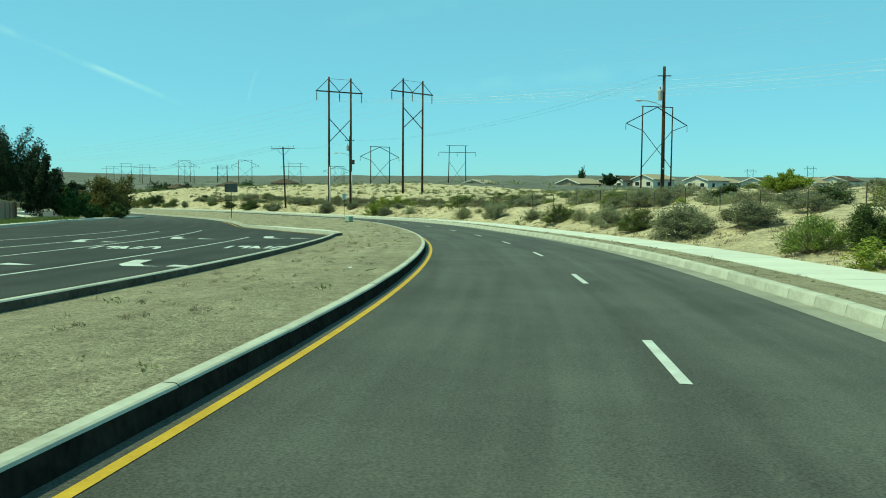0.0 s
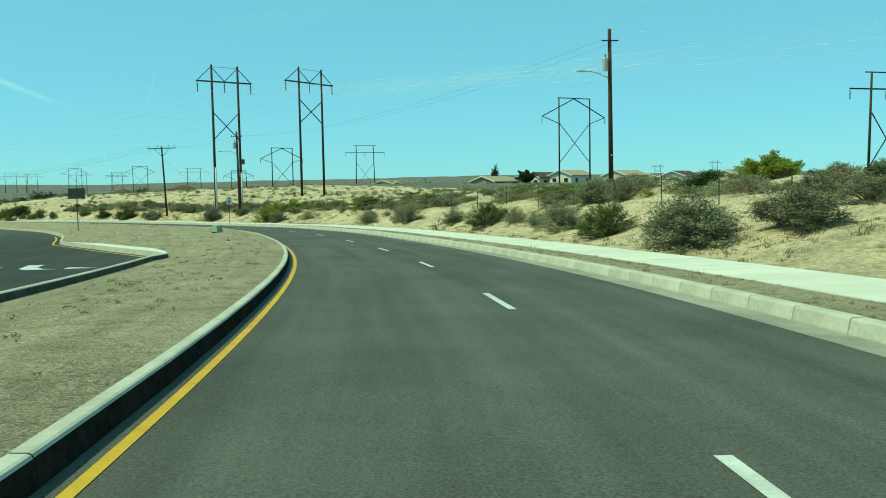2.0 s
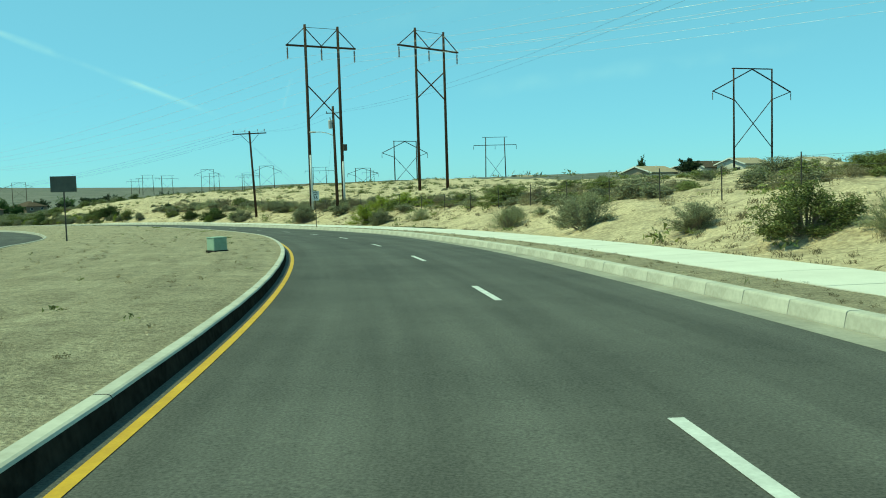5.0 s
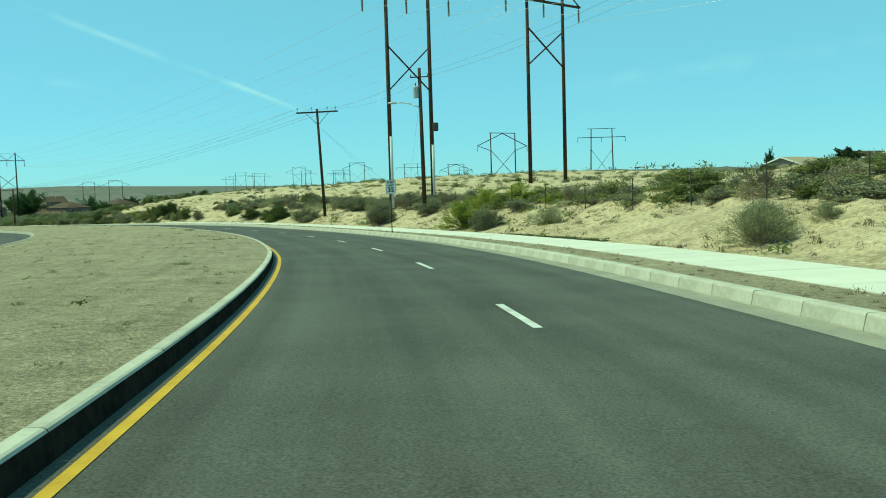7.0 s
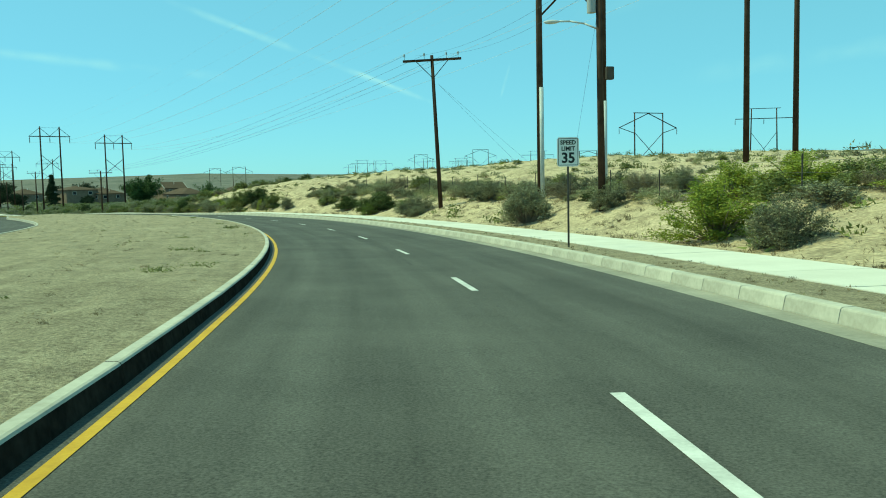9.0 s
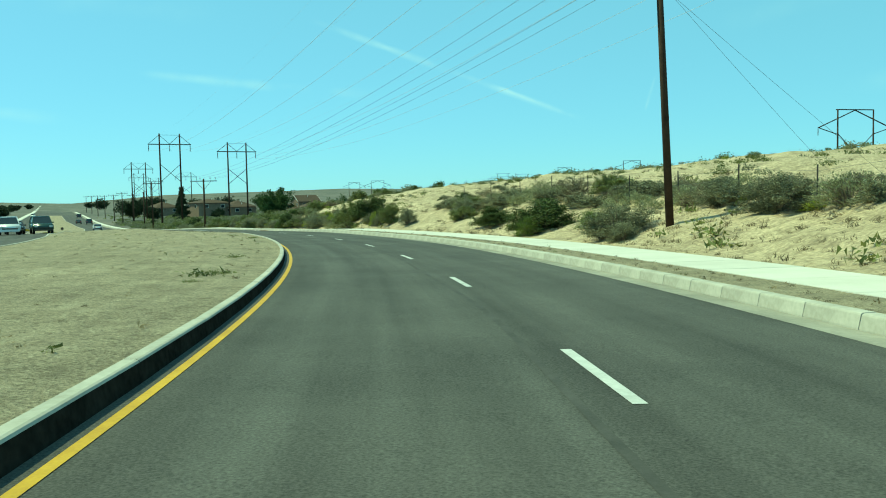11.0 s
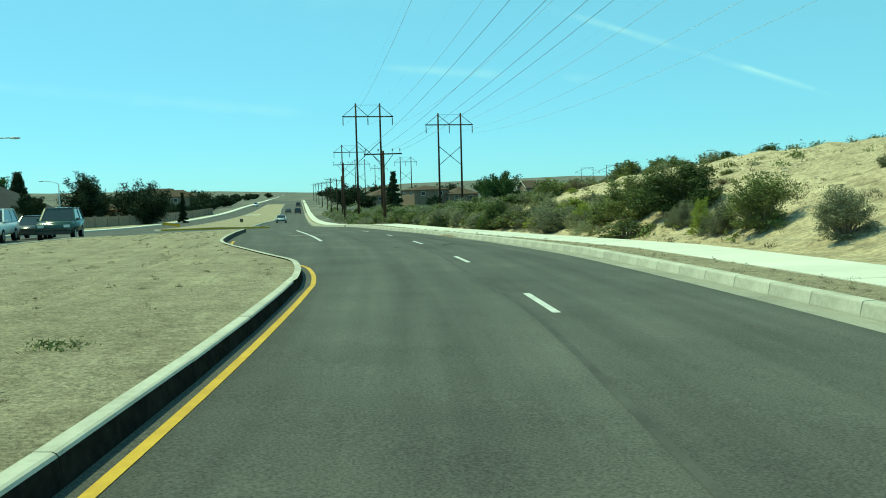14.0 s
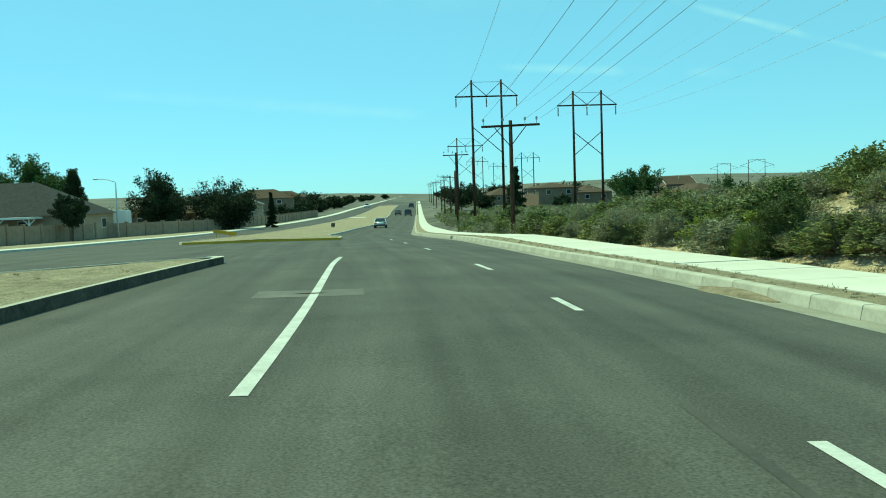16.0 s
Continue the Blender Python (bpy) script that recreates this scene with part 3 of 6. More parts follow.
strip("bay_apron", np.arange(18.0, 36.6, 0.5), [(lambda s: island_left(s) + 0.04, LEFT_TOP + 0.003), (lambda s: island_left(s) + np.interp(s, (18, 19.5, 24, 33, 36.5), (0.17, 0.3, 0.95, 0.8, 0.2)), LEFT_TOP + 0.003), (lambda s: island_left(s) + np.interp(s, (18, 19.5, 24, 33, 36.5), (0.18, 0.32, 0.97, 0.82, 0.22)), -0.05)], WALK, 0, 0, "pale concrete wedge at the corner of the turning bay", "median")

# rounded kerb round the tip of the nose
tip_a, tip_b = float(island_right(205.8)), float(island_left(205.8))
tip_c, tip_r = (tip_a + tip_b) / 2, abs(tip_a - tip_b) / 2
tip_v, tip_f = [], []
for k in range(13):
    ang = math.pi * k / 12
    for rad, up in ((1.0, -0.05), (1.0, 0.0), (0.97, LEFT_TOP), (0.62, LEFT_TOP), (0.5, LEFT_TOP - 0.03), (0.0, LEFT_TOP - 0.02)):
        st_, of_ = 205.8 + 1.5 * max(tip_r, 0.5) * rad * math.sin(ang), tip_c + (tip_a - tip_c) * rad * math.cos(ang)
        tx_, ty_ = road_xy(st_, of_)
        tip_v.append((float(tx_), float(ty_), float(crown(st_, of_)) + up))
for k in range(12):
    for j in range(5):
        tip_f.append((k * 6 + j, k * 6 + j + 1, k * 6 + j + 7, k * 6 + j + 6))
tagged(mesh_object("kerb_tip", tip_v, tip_f, WALK), "rounded pale concrete kerb at the tip of the median", "kerb", "", "structure")


# ---- road markings ----
def marking(name, s0, s1, l, width, material, label, step=1.5, lift=0.006):
    st = np.linspace(s0, s1, max(2, int((s1 - s0) / step) + 1))
    f = l if callable(l) else (lambda s: np.full(np.shape(s), l))
    return strip(name, st, [(lambda s: f(s) - width / 2, lift), (lambda s: f(s) + width / 2, lift)], material, 0, 0, label, "road marking")


dashes = [(-21.6 + 10.73 * k, -18.92 + 10.73 * k) for k in range(-3, 20)] + [(191.5, 193.2), (199.6, 201.9), (212.4, 214.4), (223.0, 224.8), (233.6, 235.8)]
for s0, s1 in dashes:
    tagged(marking("lane_dash", s0, s1, 0.0, 0.125, WHITE_LINE, "worn white dash of the lane line"), group="lane dashes")
marking("edge_line", -62, 189, lambda s: island_right(s) + np.interp(s, (-30, 20, 160, 180), (0.225, 0.195, 0.205, 0.30)), 0.1, YELLOW, "yellow edge line beside the median kerb", 0.8)
BAY_S, BAY_L = np.array([186.0, 191, 195, 200, 204, 208.5]), np.array([-3.80, -3.84, -3.85, -3.80, -3.68, -3.40])
BAY_M = np.gradient(BAY_L, BAY_S)
marking("bay_line", 186.7, 208, lambda s: hermite(s, BAY_S, BAY_L, BAY_M), 0.15, WHITE_LINE, "solid white line of the turning bay")
for l0, l1, s0, s1 in ((-12.55, -13.24, -60, 15.7), (-16.2, -17.6, -60, 30.0), (-18.9, -20.0, -60, 27.5), (-23.2, -22.5, -60, 30.5)):
    marking("lane_line", s0, s1, lambda s, a=l0, b=l1: np.interp(s, (-10, 30), (a, b)), 0.12, WHITE_LINE, "solid white lane line of the opposite carriageway")
marking("gutter_line", -62, 96, lambda s: far_kerb(s) + 0.5, 0.1, GUTTER, "dusty pale gutter line")

# opposite kerb, sidewalk
opp_s = np.concatenate([np.arange(-62, 60, 3.0), np.arange(60, 165, 0.8), np.arange(165, 420, 3.0), far_s])
strip("kerb_opposite", opp_s, [(lambda s: far_kerb(s), 0), (lambda s: far_kerb(s) - 0.05, 0.15), (lambda s: far_kerb(s) - 0.4, 0.15)], CONCRETE, 0, 0, "pale concrete kerb of the opposite carriageway", "kerb")
strip("sidewalk_opposite", opp_s, [(lambda s: far_kerb(s) - 0.4, 0.14), (lambda s: far_kerb(s) - 2.2, 0.16)], WALK, 0, 0, "pale concrete sidewalk across the road", "sidewalk")
strip("yard_ground", np.arange(-62, 420, 3.0), [(lambda s: far_kerb(s) - 2.2, 0.12), (lambda s: far_kerb(s) - 6, 0.12), (lambda s: far_kerb(s) - 14, -0.05)], DIRT, 0, 0, "bare brown ground behind the sidewalk", "ground")

# second median, with its yellow-painted nose
m2 = np.concatenate([np.arange(240, 420, 3.0), far_s[:20]])


def M2R(s):
    return np.interp(s, (240, 249, 258, 296, 325, 430, 460), (-3.2, -3.0, -4.4, -4.7, -3.5, -4.2, -5.0))


def M2L(s):
    return np.interp(s, (240, 244, 320, 440, 1000), (-14.0, -15.0, -15.4, -14.0, -11.0))


strip("median_ground", m2, [(lambda s: M2L(s) + 0.2, 0.13), (lambda s: (M2L(s) + M2R(s)) / 2, 0.2), (lambda s: M2R(s) - 0.2, 0.13)], DIRT, 0, 0, "bare tan dirt of the further median", "median")
strip("kerb_median_right", m2, [(lambda s: M2R(s), 0), (lambda s: M2R(s) - 0.03, 0.16), (lambda s: M2R(s) - 0.22, 0.16)], CONCRETE, 0, 0, "pale kerb of the further median", "kerb")
strip("kerb_median_left", m2, [(lambda s: M2L(s), 0), (lambda s: M2L(s) + 0.03, 0.16), (lambda s: M2L(s) + 0.22, 0.16)], CONCRETE, 0, 0, "pale kerb of the further median", "kerb")
strip("kerb_median_nose", np.array([239.9, 239.93, 240.2]), [(lambda s: M2L(s), lambda s: np.interp(s, (239.9, 239.93), (0, 0.165))), (-8.0, lambda s: np.interp(s, (239.9, 239.93), (0, 0.165))), (lambda s: M2R(s), lambda s: np.interp(s, (239.9, 239.93), (0, 0.165)))], YELLOW, 0, 0, "yellow-painted kerb across the median nose", "kerb")
strip("median_slab", np.array([396.0, 400, 404]), [(-14.2, 0.16), (-13.9, 0.24), (-9.7, 0.24), (-9.4, 0.16)], WALK, 0, 0, "pale concrete slab across the dirt of the further median", "median")
marking("bay_edge_line", 12, 60, lambda s: island_left(s) - 0.35, 0.12, YELLOW, "yellow edge line round the turning bay", 0.5)


# ---- power line structures ----
def on_land(x, y):
    return float(land(x, y)[0])


def pole_part(name, bm_args, material, parent, label=""):
    bm = bmesh.new()
    beam(bm, *bm_args[0], **bm_args[1])
    return part(name, bm, material, parent, label, True)


def h_frame(x, y, turn, top_z, spacing, kind_="peaked", sink=0.4, group="pylons", x_top=0.67, x_low=0.48):
    """A wooden H-frame pylon, standing across the line's direction. turn: degrees of the crossarm from +x."""
    z = on_land(x, y)
    labels = {"peaked": "tall two-pole wooden pylon with peaked bracing and crossarm", "diamond": "two-pole wooden pylon with sloping diamond arms", "flat": "two-pole wooden pylon with double flat crossarms"}
    t = thing("pylon", pose(x, y, z, 0, 0, turn), labels[kind_], "pylon", group)
    h, a = top_z - z, spacing / 2
    w = 0.19
    lean = 0.0 if kind_ != "flat" else 0.35
    for sx in (-1, 1):
        pole_part("pole", ((((sx * (a + lean), 0, -sink), (sx * a, 0, h), w * 1.15)), dict(sides=10, taper=0.72)), POLE_WOOD, t)
    bm = bmesh.new()
    if kind_ == "peaked":
        arm = h * 0.885
        beam(bm, (-a * 2.12, 0.2, arm), (a * 2.12, 0.2, arm), 0.3, 0.2)
        part("crossarm", bm, POLE_WOOD, t)
        for sx in (-1, 1):
            for ex in (2.05, 0.0):
                bm = bmesh.new()
                beam(bm, (sx * a, 0.16, h * 0.985), (sx * a * ex, 0.16, arm + 0.1), 0.11, 0.09)
                part("brace", bm, POLE_WOOD, t)
        bm = bmesh.new()
        beam(bm, (-a, 0, h * 0.985), (a, 0, h * 0.985), 0.05, 0.05)
        part("tie", bm, DARK_STEEL, t)
        top, low, hang = h * x_top, h * x_low, (-2.05, 0.0, 2.05)
    elif kind_ == "diamond":
        beam(bm, (-a * 1.05, 0.18, h), (a * 1.05, 0.18, h), 0.26, 0.2)
        part("crossarm", bm, POLE_WOOD, t)
        arm = h * 0.785
        for sx in (-1, 1):
            bm = bmesh.new()
            beam(bm, (0, 0.2, h - 0.1), (sx * a * 2.05, 0.2, arm), 0.24, 0.18)
            part("arm", bm, POLE_WOOD, t)
            bm = bmesh.new()
            beam(bm, (sx * a, 0.2, h * 0.71), (sx * a * 2.0, 0.2, arm), 0.2, 0.14)
            part("brace", bm, POLE_WOOD, t)
        top, low, hang = h * 0.71, h * 0.25, (-2.05, 2.05)
    else:
        beam(bm, (-a * 1.35, 0.18, h), (a * 1.35, 0.18, h), 0.2, 0.16)
        part("crossarm", bm, POLE_WOOD, t)
        arm = h * 0.845
        bm = bmesh.new()
        beam(bm, (-a * 2.3, 0.2, arm), (a * 2.3, 0.2, arm), 0.3, 0.2)
        part("crossarm", bm, POLE_WOOD, t)
        top, low, hang = h * 0.62, h * 0.12, (-2.3, 0.0, 2.3)
    for sx in (-1, 1):
        bm = bmesh.new()
        beam(bm, (-sx * a, 0.14 * sx, low), (sx * a, 0.14 * sx, top), 0.17, 0.1)
        part("x_brace", bm, POLE_WOOD, t)
    for e in hang:
        bm = bmesh.new()
        for i in range(7):
            bmesh.ops.create_cone(bm, cap_ends=True, segments=10, radius1=0.13, radius2=0.06, depth=0.16, matrix=Matrix.Translation((e * a, 0.2, arm - 0.35 - i * 0.19)))
        beam(bm, (e * a, 0.2, arm), (e * a, 0.2, arm - 1.7), 0.03, sides=6)
        part("insulator", bm, INSULATOR, t)
    return t


def along(ax, ay, bx, by):
    return math.degrees(math.atan2(by - ay, bx - ax))


# the two nearest, then those down the road and across the plain
PYLON_A, PYLON_B, PYLON_G, PYLON_H = (-18.45, 151.7, 20.25), (-5.95, 164.1, 21.5), (-168.5, 275.3, 15.0), (-162.2, 291.5, 13.5)
A_TURN, G_TURN = along(-20.23, 150.59, -16.64, 152.82), along(-169.85, 273.45, -167.2, 277.16)
B_TURN = along(-7.81, 162.01, -4.07, 166.18)
near_pylon = h_frame(*PYLON_A[:2], A_TURN, PYLON_A[2], 4.25)
h_frame(*PYLON_B[:2], B_TURN, PYLON_B[2], 5.4, x_top=0.745, x_low=0.565)
h_frame(*PYLON_G[:2], G_TURN, PYLON_G[2], 4.6)
h_frame(*PYLON_H[:2], G_TURN, PYLON_H[2], 4.6)
h_frame(55.5, 222.1, along(50.95, 220.28, 59.99, 223.91), 22.1, 9.3, "diamond")
h_frame(-24.7, 331.8, along(-28.17, 328.82, -21.22, 334.75), 16.1, 9.1, "diamond")
h_frame(5.8, 360.7, along(2.38, 360.17, 9.18, 361.2), 18.15, 6.9, "flat")


def line_pole(x, y, height, turn, arm=4.3, label="wooden power pole with a braced crossarm", lean=0.0):
    z = on_land(x, y)
    t = thing("power_pole", pose(x, y, z, 0, lean, turn), label, "power pole", "power poles")
    pole_part("pole", (((0, 0, -0.5), (0, 0, height), 0.17), dict(sides=12, taper=0.7)), POLE_WOOD, t)
    if arm:
        for sy in (-0.17, 0.17):
            bm = bmesh.new()
            beam(bm, (-arm / 2, sy, height - 0.35), (arm / 2, sy, height - 0.35), 0.24, 0.11)
            part("crossarm", bm, POLE_WOOD, t)
        for sx in (-1, 1):
            bm = bmesh.new()
            beam(bm, (0, -0.2, height - 1.75), (sx * arm * 0.27, -0.2, height - 0.45), 0.09, 0.05)
            part("brace", bm, POLE_WOOD, t)
        for e in (-0.47, -0.13, 0.25, 0.45):
            bm = bmesh.new()
            beam(bm, (e * arm, 0, height - 0.25), (e * arm, 0, height - 0.02), 0.02, sides=6)
            for i in range(2):
                bmesh.ops.create_cone(bm, cap_ends=True, segments=10, radius1=0.085, radius2=0.05, depth=0.11, matrix=Matrix.Translation((e * arm, 0, height + 0.03 + 0.11 * i)))
            part("insulator", bm, GREY_STEEL, t)
    return t


T_POLE = (-29.75, 160.1, 11.55)
line_pole(*T_POLE, 18, 4.4, lean=-2.2)
line_pole(-113.4, 225.4, 7.75, 38, 3.9)


# ---- plants ----
def leaf_cloud(rng, centres, dirs, size, slim):
    """Small leaves: a slim triangle at each centre, lengthwise along its direction."""
    n = len(centres)
    side = np.cross(dirs, rng.normal(size=(n, 3)))
    side /= np.linalg.norm(side, axis=1, keepdims=True) + 1e-9
    ln = (size * rng.uniform(0.6, 1.4, n))[:, None]
    a, b = dirs * ln, side * ln * slim
    fold = np.cross(dirs, side) * ln * 0.12
    v = np.stack([centres - a + b, centres + a + fold, centres - a * 0.6 - b], 1).reshape(-1, 3)
    return v, [(3 * i, 3 * i + 1, 3 * i + 2) for i in range(n)]


def stem_mesh(verts, faces, a, b, r0, r1):
    """A three-sided tapering stem."""
    a, b = np.asarray(a, float), np.asarray(b, float)
    w = b - a
    w = w / (np.linalg.norm(w) + 1e-9)
    u = np.cross(w, (0.3, 0.5, 0.8))
    u /= np.linalg.norm(u) + 1e-9
    v = np.cross(w, u)
    k = len(verts)
    for p, r in ((a, r0), (b, r1)):
        for q in range(3):
            ang = q * 2.0944
            verts.append(tuple(p + r * (math.cos(ang) * u + math.sin(ang) * v)))
    faces += [(k + q, k + (q + 1) % 3, k + 3 + (q + 1) % 3, k + 3 + q) for q in range(3)]


CLOUDS = {}


def shrub_meshes(name, seed, material, leaves, size, slim, upright, stems=26, lobes=7):
    """A shrub one metre wide and high: stems from the root, leaf sprays on their outer parts; lobes: how loose the sprays are. Returns the two part meshes."""
    rng = np.random.default_rng(seed)
    sv, sf = [], []
    # an uneven mound: sprays spread over its outside, fewer within, down to the ground
    bulge = [(rng.uniform(0, 6.283), rng.uniform(0.08, 0.22), rng.integers(2, 5)) for _ in range(3)]
    ends = []
    for i in range(stems):
        az, up = rng.uniform(0, 6.283), rng.uniform(0.0, 1.0) ** 0.8
        reach = 1.0 + sum(w_ * math.sin(k_ * az + a_) for a_, w_, k_ in bulge)
        deep = 1.0 - 0.5 * rng.random() ** 2.2
        flat_ = math.sqrt(max(0.0, 1.0 - up * up))
        ends.append((0.5 * reach * flat_ * deep * math.cos(az), 0.5 * reach * flat_ * deep * math.sin(az), max(0.05, up * (0.75 + 0.25 * reach) * deep)))
    ends = np.array(ends)
    foot = ends * np.array([0.12, 0.12, 0.0]) - np.array([0, 0, 0.03])
    mids = foot * 0.5 + ends * 0.5 + np.array([0, 0, 0.05])
    for f_, m_, e_ in zip(foot, mids, ends):
        stem_mesh(sv, sf, f_, m_, 0.014, 0.008)
        stem_mesh(sv, sf, m_, e_, 0.008, 0.003)
    pick = rng.integers(0, stems, leaves)
    f = 1.0 - 0.75 * rng.random(leaves)[:, None] ** 1.4
    blob = rng.uniform(0.6, 1.4, stems)[pick][:, None] * lobes
    c = mids[pick] + (ends[pick] - mids[pick]) * f + rng.normal(size=(leaves, 3)) * np.array([0.006, 0.006, 0.0055]) * blob
    wide, tall = np.percentile(np.abs(c[:, :2]), 98.5), np.percentile(c[:, 2], 98.5)
    c *= np.array([0.5 / wide, 0.5 / wide, 1.0 / tall])
    sv = [(x * 0.5 / wide, y * 0.5 / wide, z / tall) for x, y, z in sv]
    c[:, 2] = np.clip(c[:, 2], 0.01, 1.12)
    d = ends[pick] - foot[pick] * 0.5
    d /= np.linalg.norm(d, axis=1, keepdims=True) + 1e-9
    d = d * upright + rng.normal(size=(leaves, 3)) * (1.15 - upright) * 0.8 + np.array([0, 0, 0.3 * upright])
    d /= np.linalg.norm(d, axis=1, keepdims=True)
    lv, lf = leaf_cloud(rng, c, d, size, slim)
    CLOUDS[name + str(seed)] = np.array(lv)
    out = []
    for nm, v, fc, mt in (("foliage", lv, lf, material), ("wood", sv, sf, TWIG)):
        me = bpy.data.meshes.new(name + "_" + nm)
        me.from_pydata([tuple(p) for p in v], [], fc)
        me.materials.append(mt)
        me.update()
        out.append((nm, me))
    return out


SHRUBS = {
    "sage": ([shrub_meshes("sage", 10 + i, SAGE, 15000, 0.0195, 0.42, 0.5, 80, 8) for i in range(4)], "grey-green feathery sagebrush growing on the sandy bank"),
    "light": ([shrub_meshes("rabbitbrush", 30 + i, SAGE_PALE, 10000, 0.025, 0.2, 0.8, 90, 8) for i in range(3)], "pale wispy grey-green brush growing on the sand"),
    "brown": ([shrub_meshes("brown_brush", 40 + i, SAGE_BROWN, 10000, 0.023, 0.24, 0.7, 80, 8) for i in range(2)], "half-dry brownish brush along the wire fence"),
    "olive": ([shrub_meshes("olive_brush", 50 + i, CREOSOTE, 17000, 0.0185, 0.5, 0.4, 74, 8) for i in range(4)], "dark olive-green desert bush on the bank"),
    "green": ([shrub_meshes("green_brush", 70 + i, GREEN_BUSH, 24000, 0.019, 0.55, 0.35, 80, 8.5) for i in range(3)], "dense dark green desert bush beside the sidewalk"),
    "bright": ([shrub_meshes("bright_brush", 80 + i, BRIGHT, 10500, 0.022, 0.3, 0.7, 90, 8) for i in range(2)], "fresh bright green broom-like bush beside the sidewalk"),
    "yg": ([shrub_meshes("yellow_brush", 90 + i, YELLOW_GREEN, 10500, 0.0195, 0.5, 0.4, 66, 8) for i in range(3)], "yellow-green flowering chamisa bush"),
}


def plainer(parts, key):
    """The same shrub with fewer, larger leaves, for those that stand further off."""
    cloud = CLOUDS[key].reshape(-1, 3, 3)[::5]
    mid = cloud.mean(1, keepdims=True)
    v = (mid + (cloud - mid) * 1.95).reshape(-1, 3)
    me = bpy.data.meshes.new(parts[0][1].name + "_plain")
    me.from_pydata([tuple(p) for p in v], [], [(3 * i, 3 * i + 1, 3 * i + 2) for i in range(len(v) // 3)])
    me.materials.append(parts[0][1].materials[0])
    me.update()
    return [(parts[0][0], me), parts[1]]


CLOUD_KEYS = {"sage": [f"sage{10 + i}" for i in range(4)], "light": [f"rabbitbrush{30 + i}" for i in range(3)], "olive": [f"olive_brush{50 + i}" for i in range(4)], "green": [f"green_brush{70 + i}" for i in range(3)], "yg": [f"yellow_brush{90 + i}" for i in range(3)], "brown": [f"brown_brush{40 + i}" for i in range(2)], "bright": [f"bright_brush{80 + i}" for i in range(2)]}
PLAINER = {k: [plainer(p, key) for p, key in zip(SHRUBS[k][0], CLOUD_KEYS[k])] for k in SHRUBS}
shrub_rng = random.Random(11)
placed = []


def shrub(kind_, s, l, width, height, further=False):
    x, y = road_xy(s, l)
    x, y = float(x), float(y)
    z = on_land(x, y)
    meshes, label = SHRUBS[kind_]
    parts = shrub_rng.choice(PLAINER[kind_] if further else meshes)
    t = thing("shrub", pose(x, y, z - 0.03, 0, 0, shrub_rng.uniform(0, 360)), label, "shrub", "desert shrubs")
    for nm, me in parts:
        ob = new(nm, me)
        ob.parent = t
        ob.scale = (width * 1.08, width * shrub_rng.uniform(0.95, 1.15), height * 0.88)
    placed.append((s, l, width))


SAGE_AT = [(12.1, 12.4, 3.1, 1.5), (14.4, 9.6, 3.8, 1.9), (15.3, 17.4, 2.1, 1.2), (20.4, 18.8, 2.1, 0.9), (26.4, 18.6, 2.4, 0.9), (29.1, 10.6, 2.6, 1.6), (34.4, 17.0, 2.0, 1.6), (36.6, 16.1, 3.0, 1.6), (36.6, 19.4, 3.7, 1.1),
           (38.4, 14.7, 2.1, 1.2), (46.2, 10.2, 1.9, 1.1), (55.5, 9.9, 2.2, 1.8), (58.1, 22.1, 3.5, 1.1), (58.5, 10.5, 1.7, 1.4), (67.5, 10.9, 1.5, 1.0), (69.1, 20.5, 3.1, 0.9), (91.3, 16.6, 1.9, 1.0), (92.5, 9.8, 2.4, 1.5),
           (108.6, 15.5, 1.6, 1.4), (110.4, 12.6, 2.3, 1.2)]
SAGE_MORE = [(114.8, 10.0, 3.1, 2.2), (129.6, 13.7, 2.7, 1.5), (133.9, 14.0, 1.9, 1.3), (135.6, 10.1, 2.9, 1.6), (134.0, 9.6, 1.5, 0.9), (144.9, 16.1, 3.2, 0.9), (152.1, 14.1, 2.8, 1.0), (159.3, 14.1, 3.0, 0.9), (163.0, 14.2, 1.6, 0.9), (164.0, 12.5, 1.9, 1.7),
             (170.6, 10.2, 1.6, 1.5), (171.5, 14.0, 2.0, 0.6), (176.7, 9.7, 1.2, 1.3), (180.9, 10.4, 1.0, 1.1), (181.8, 10.3, 0.8, 0.8), (193.6, 9.3, 2.1, 1.3), (201.4, 9.5, 1.1, 1.0), (207.9, 9.2, 1.2, 1.2), (212.1, 9.5, 2.3, 1.4),
             (216.2, 8.9, 2.0, 1.6), (223.5, 8.9, 1.5, 0.9), (225.0, 9.9, 1.5, 1.7)]
LIGHT_AT = [(34.6, 11.3, 1.4, 1.0), (38.0, 11.5, 1.6, 1.1), (66.0, 9.9, 2.4, 1.2), (66.0, 12.0, 1.0, 0.6), (86.4, 11.2, 2.0, 1.1)]
BROWN_AT = [(74.8, 15.8, 2.0, 1.0), (93.0, 16.0, 1.8, 1.0), (96.2, 16.2, 2.2, 1.1), (111.2, 14.9, 2.0, 1.3), (138.1, 15.2, 1.8, 1.0), (199.8, 9.7, 1.4, 1.4)]
OLIVE_AT = [(23.3, 10.2, 2.2, 1.6), (39.3, 16.4, 4.5, 1.3), (40.3, 10.5, 2.5, 1.6), (49.9, 20.2, 2.6, 0.9), (71.7, 19.3, 3.0, 0.8), (75.4, 18.9, 2.9, 0.9), (81.0, 16.2, 4.2, 1.2), 
            (148.4, 15.7, 1.5, 1.2), (161.6, 11.5, 2.0, 1.1), (165.8, 13.7, 2.7, 1.2), (175.1, 10.3, 2.1, 1.9), (187.0, 10.8, 3.2, 2.2), (189.2, 10.3, 1.6, 1.3), (213.3, 10.0, 1.9, 1.3)]
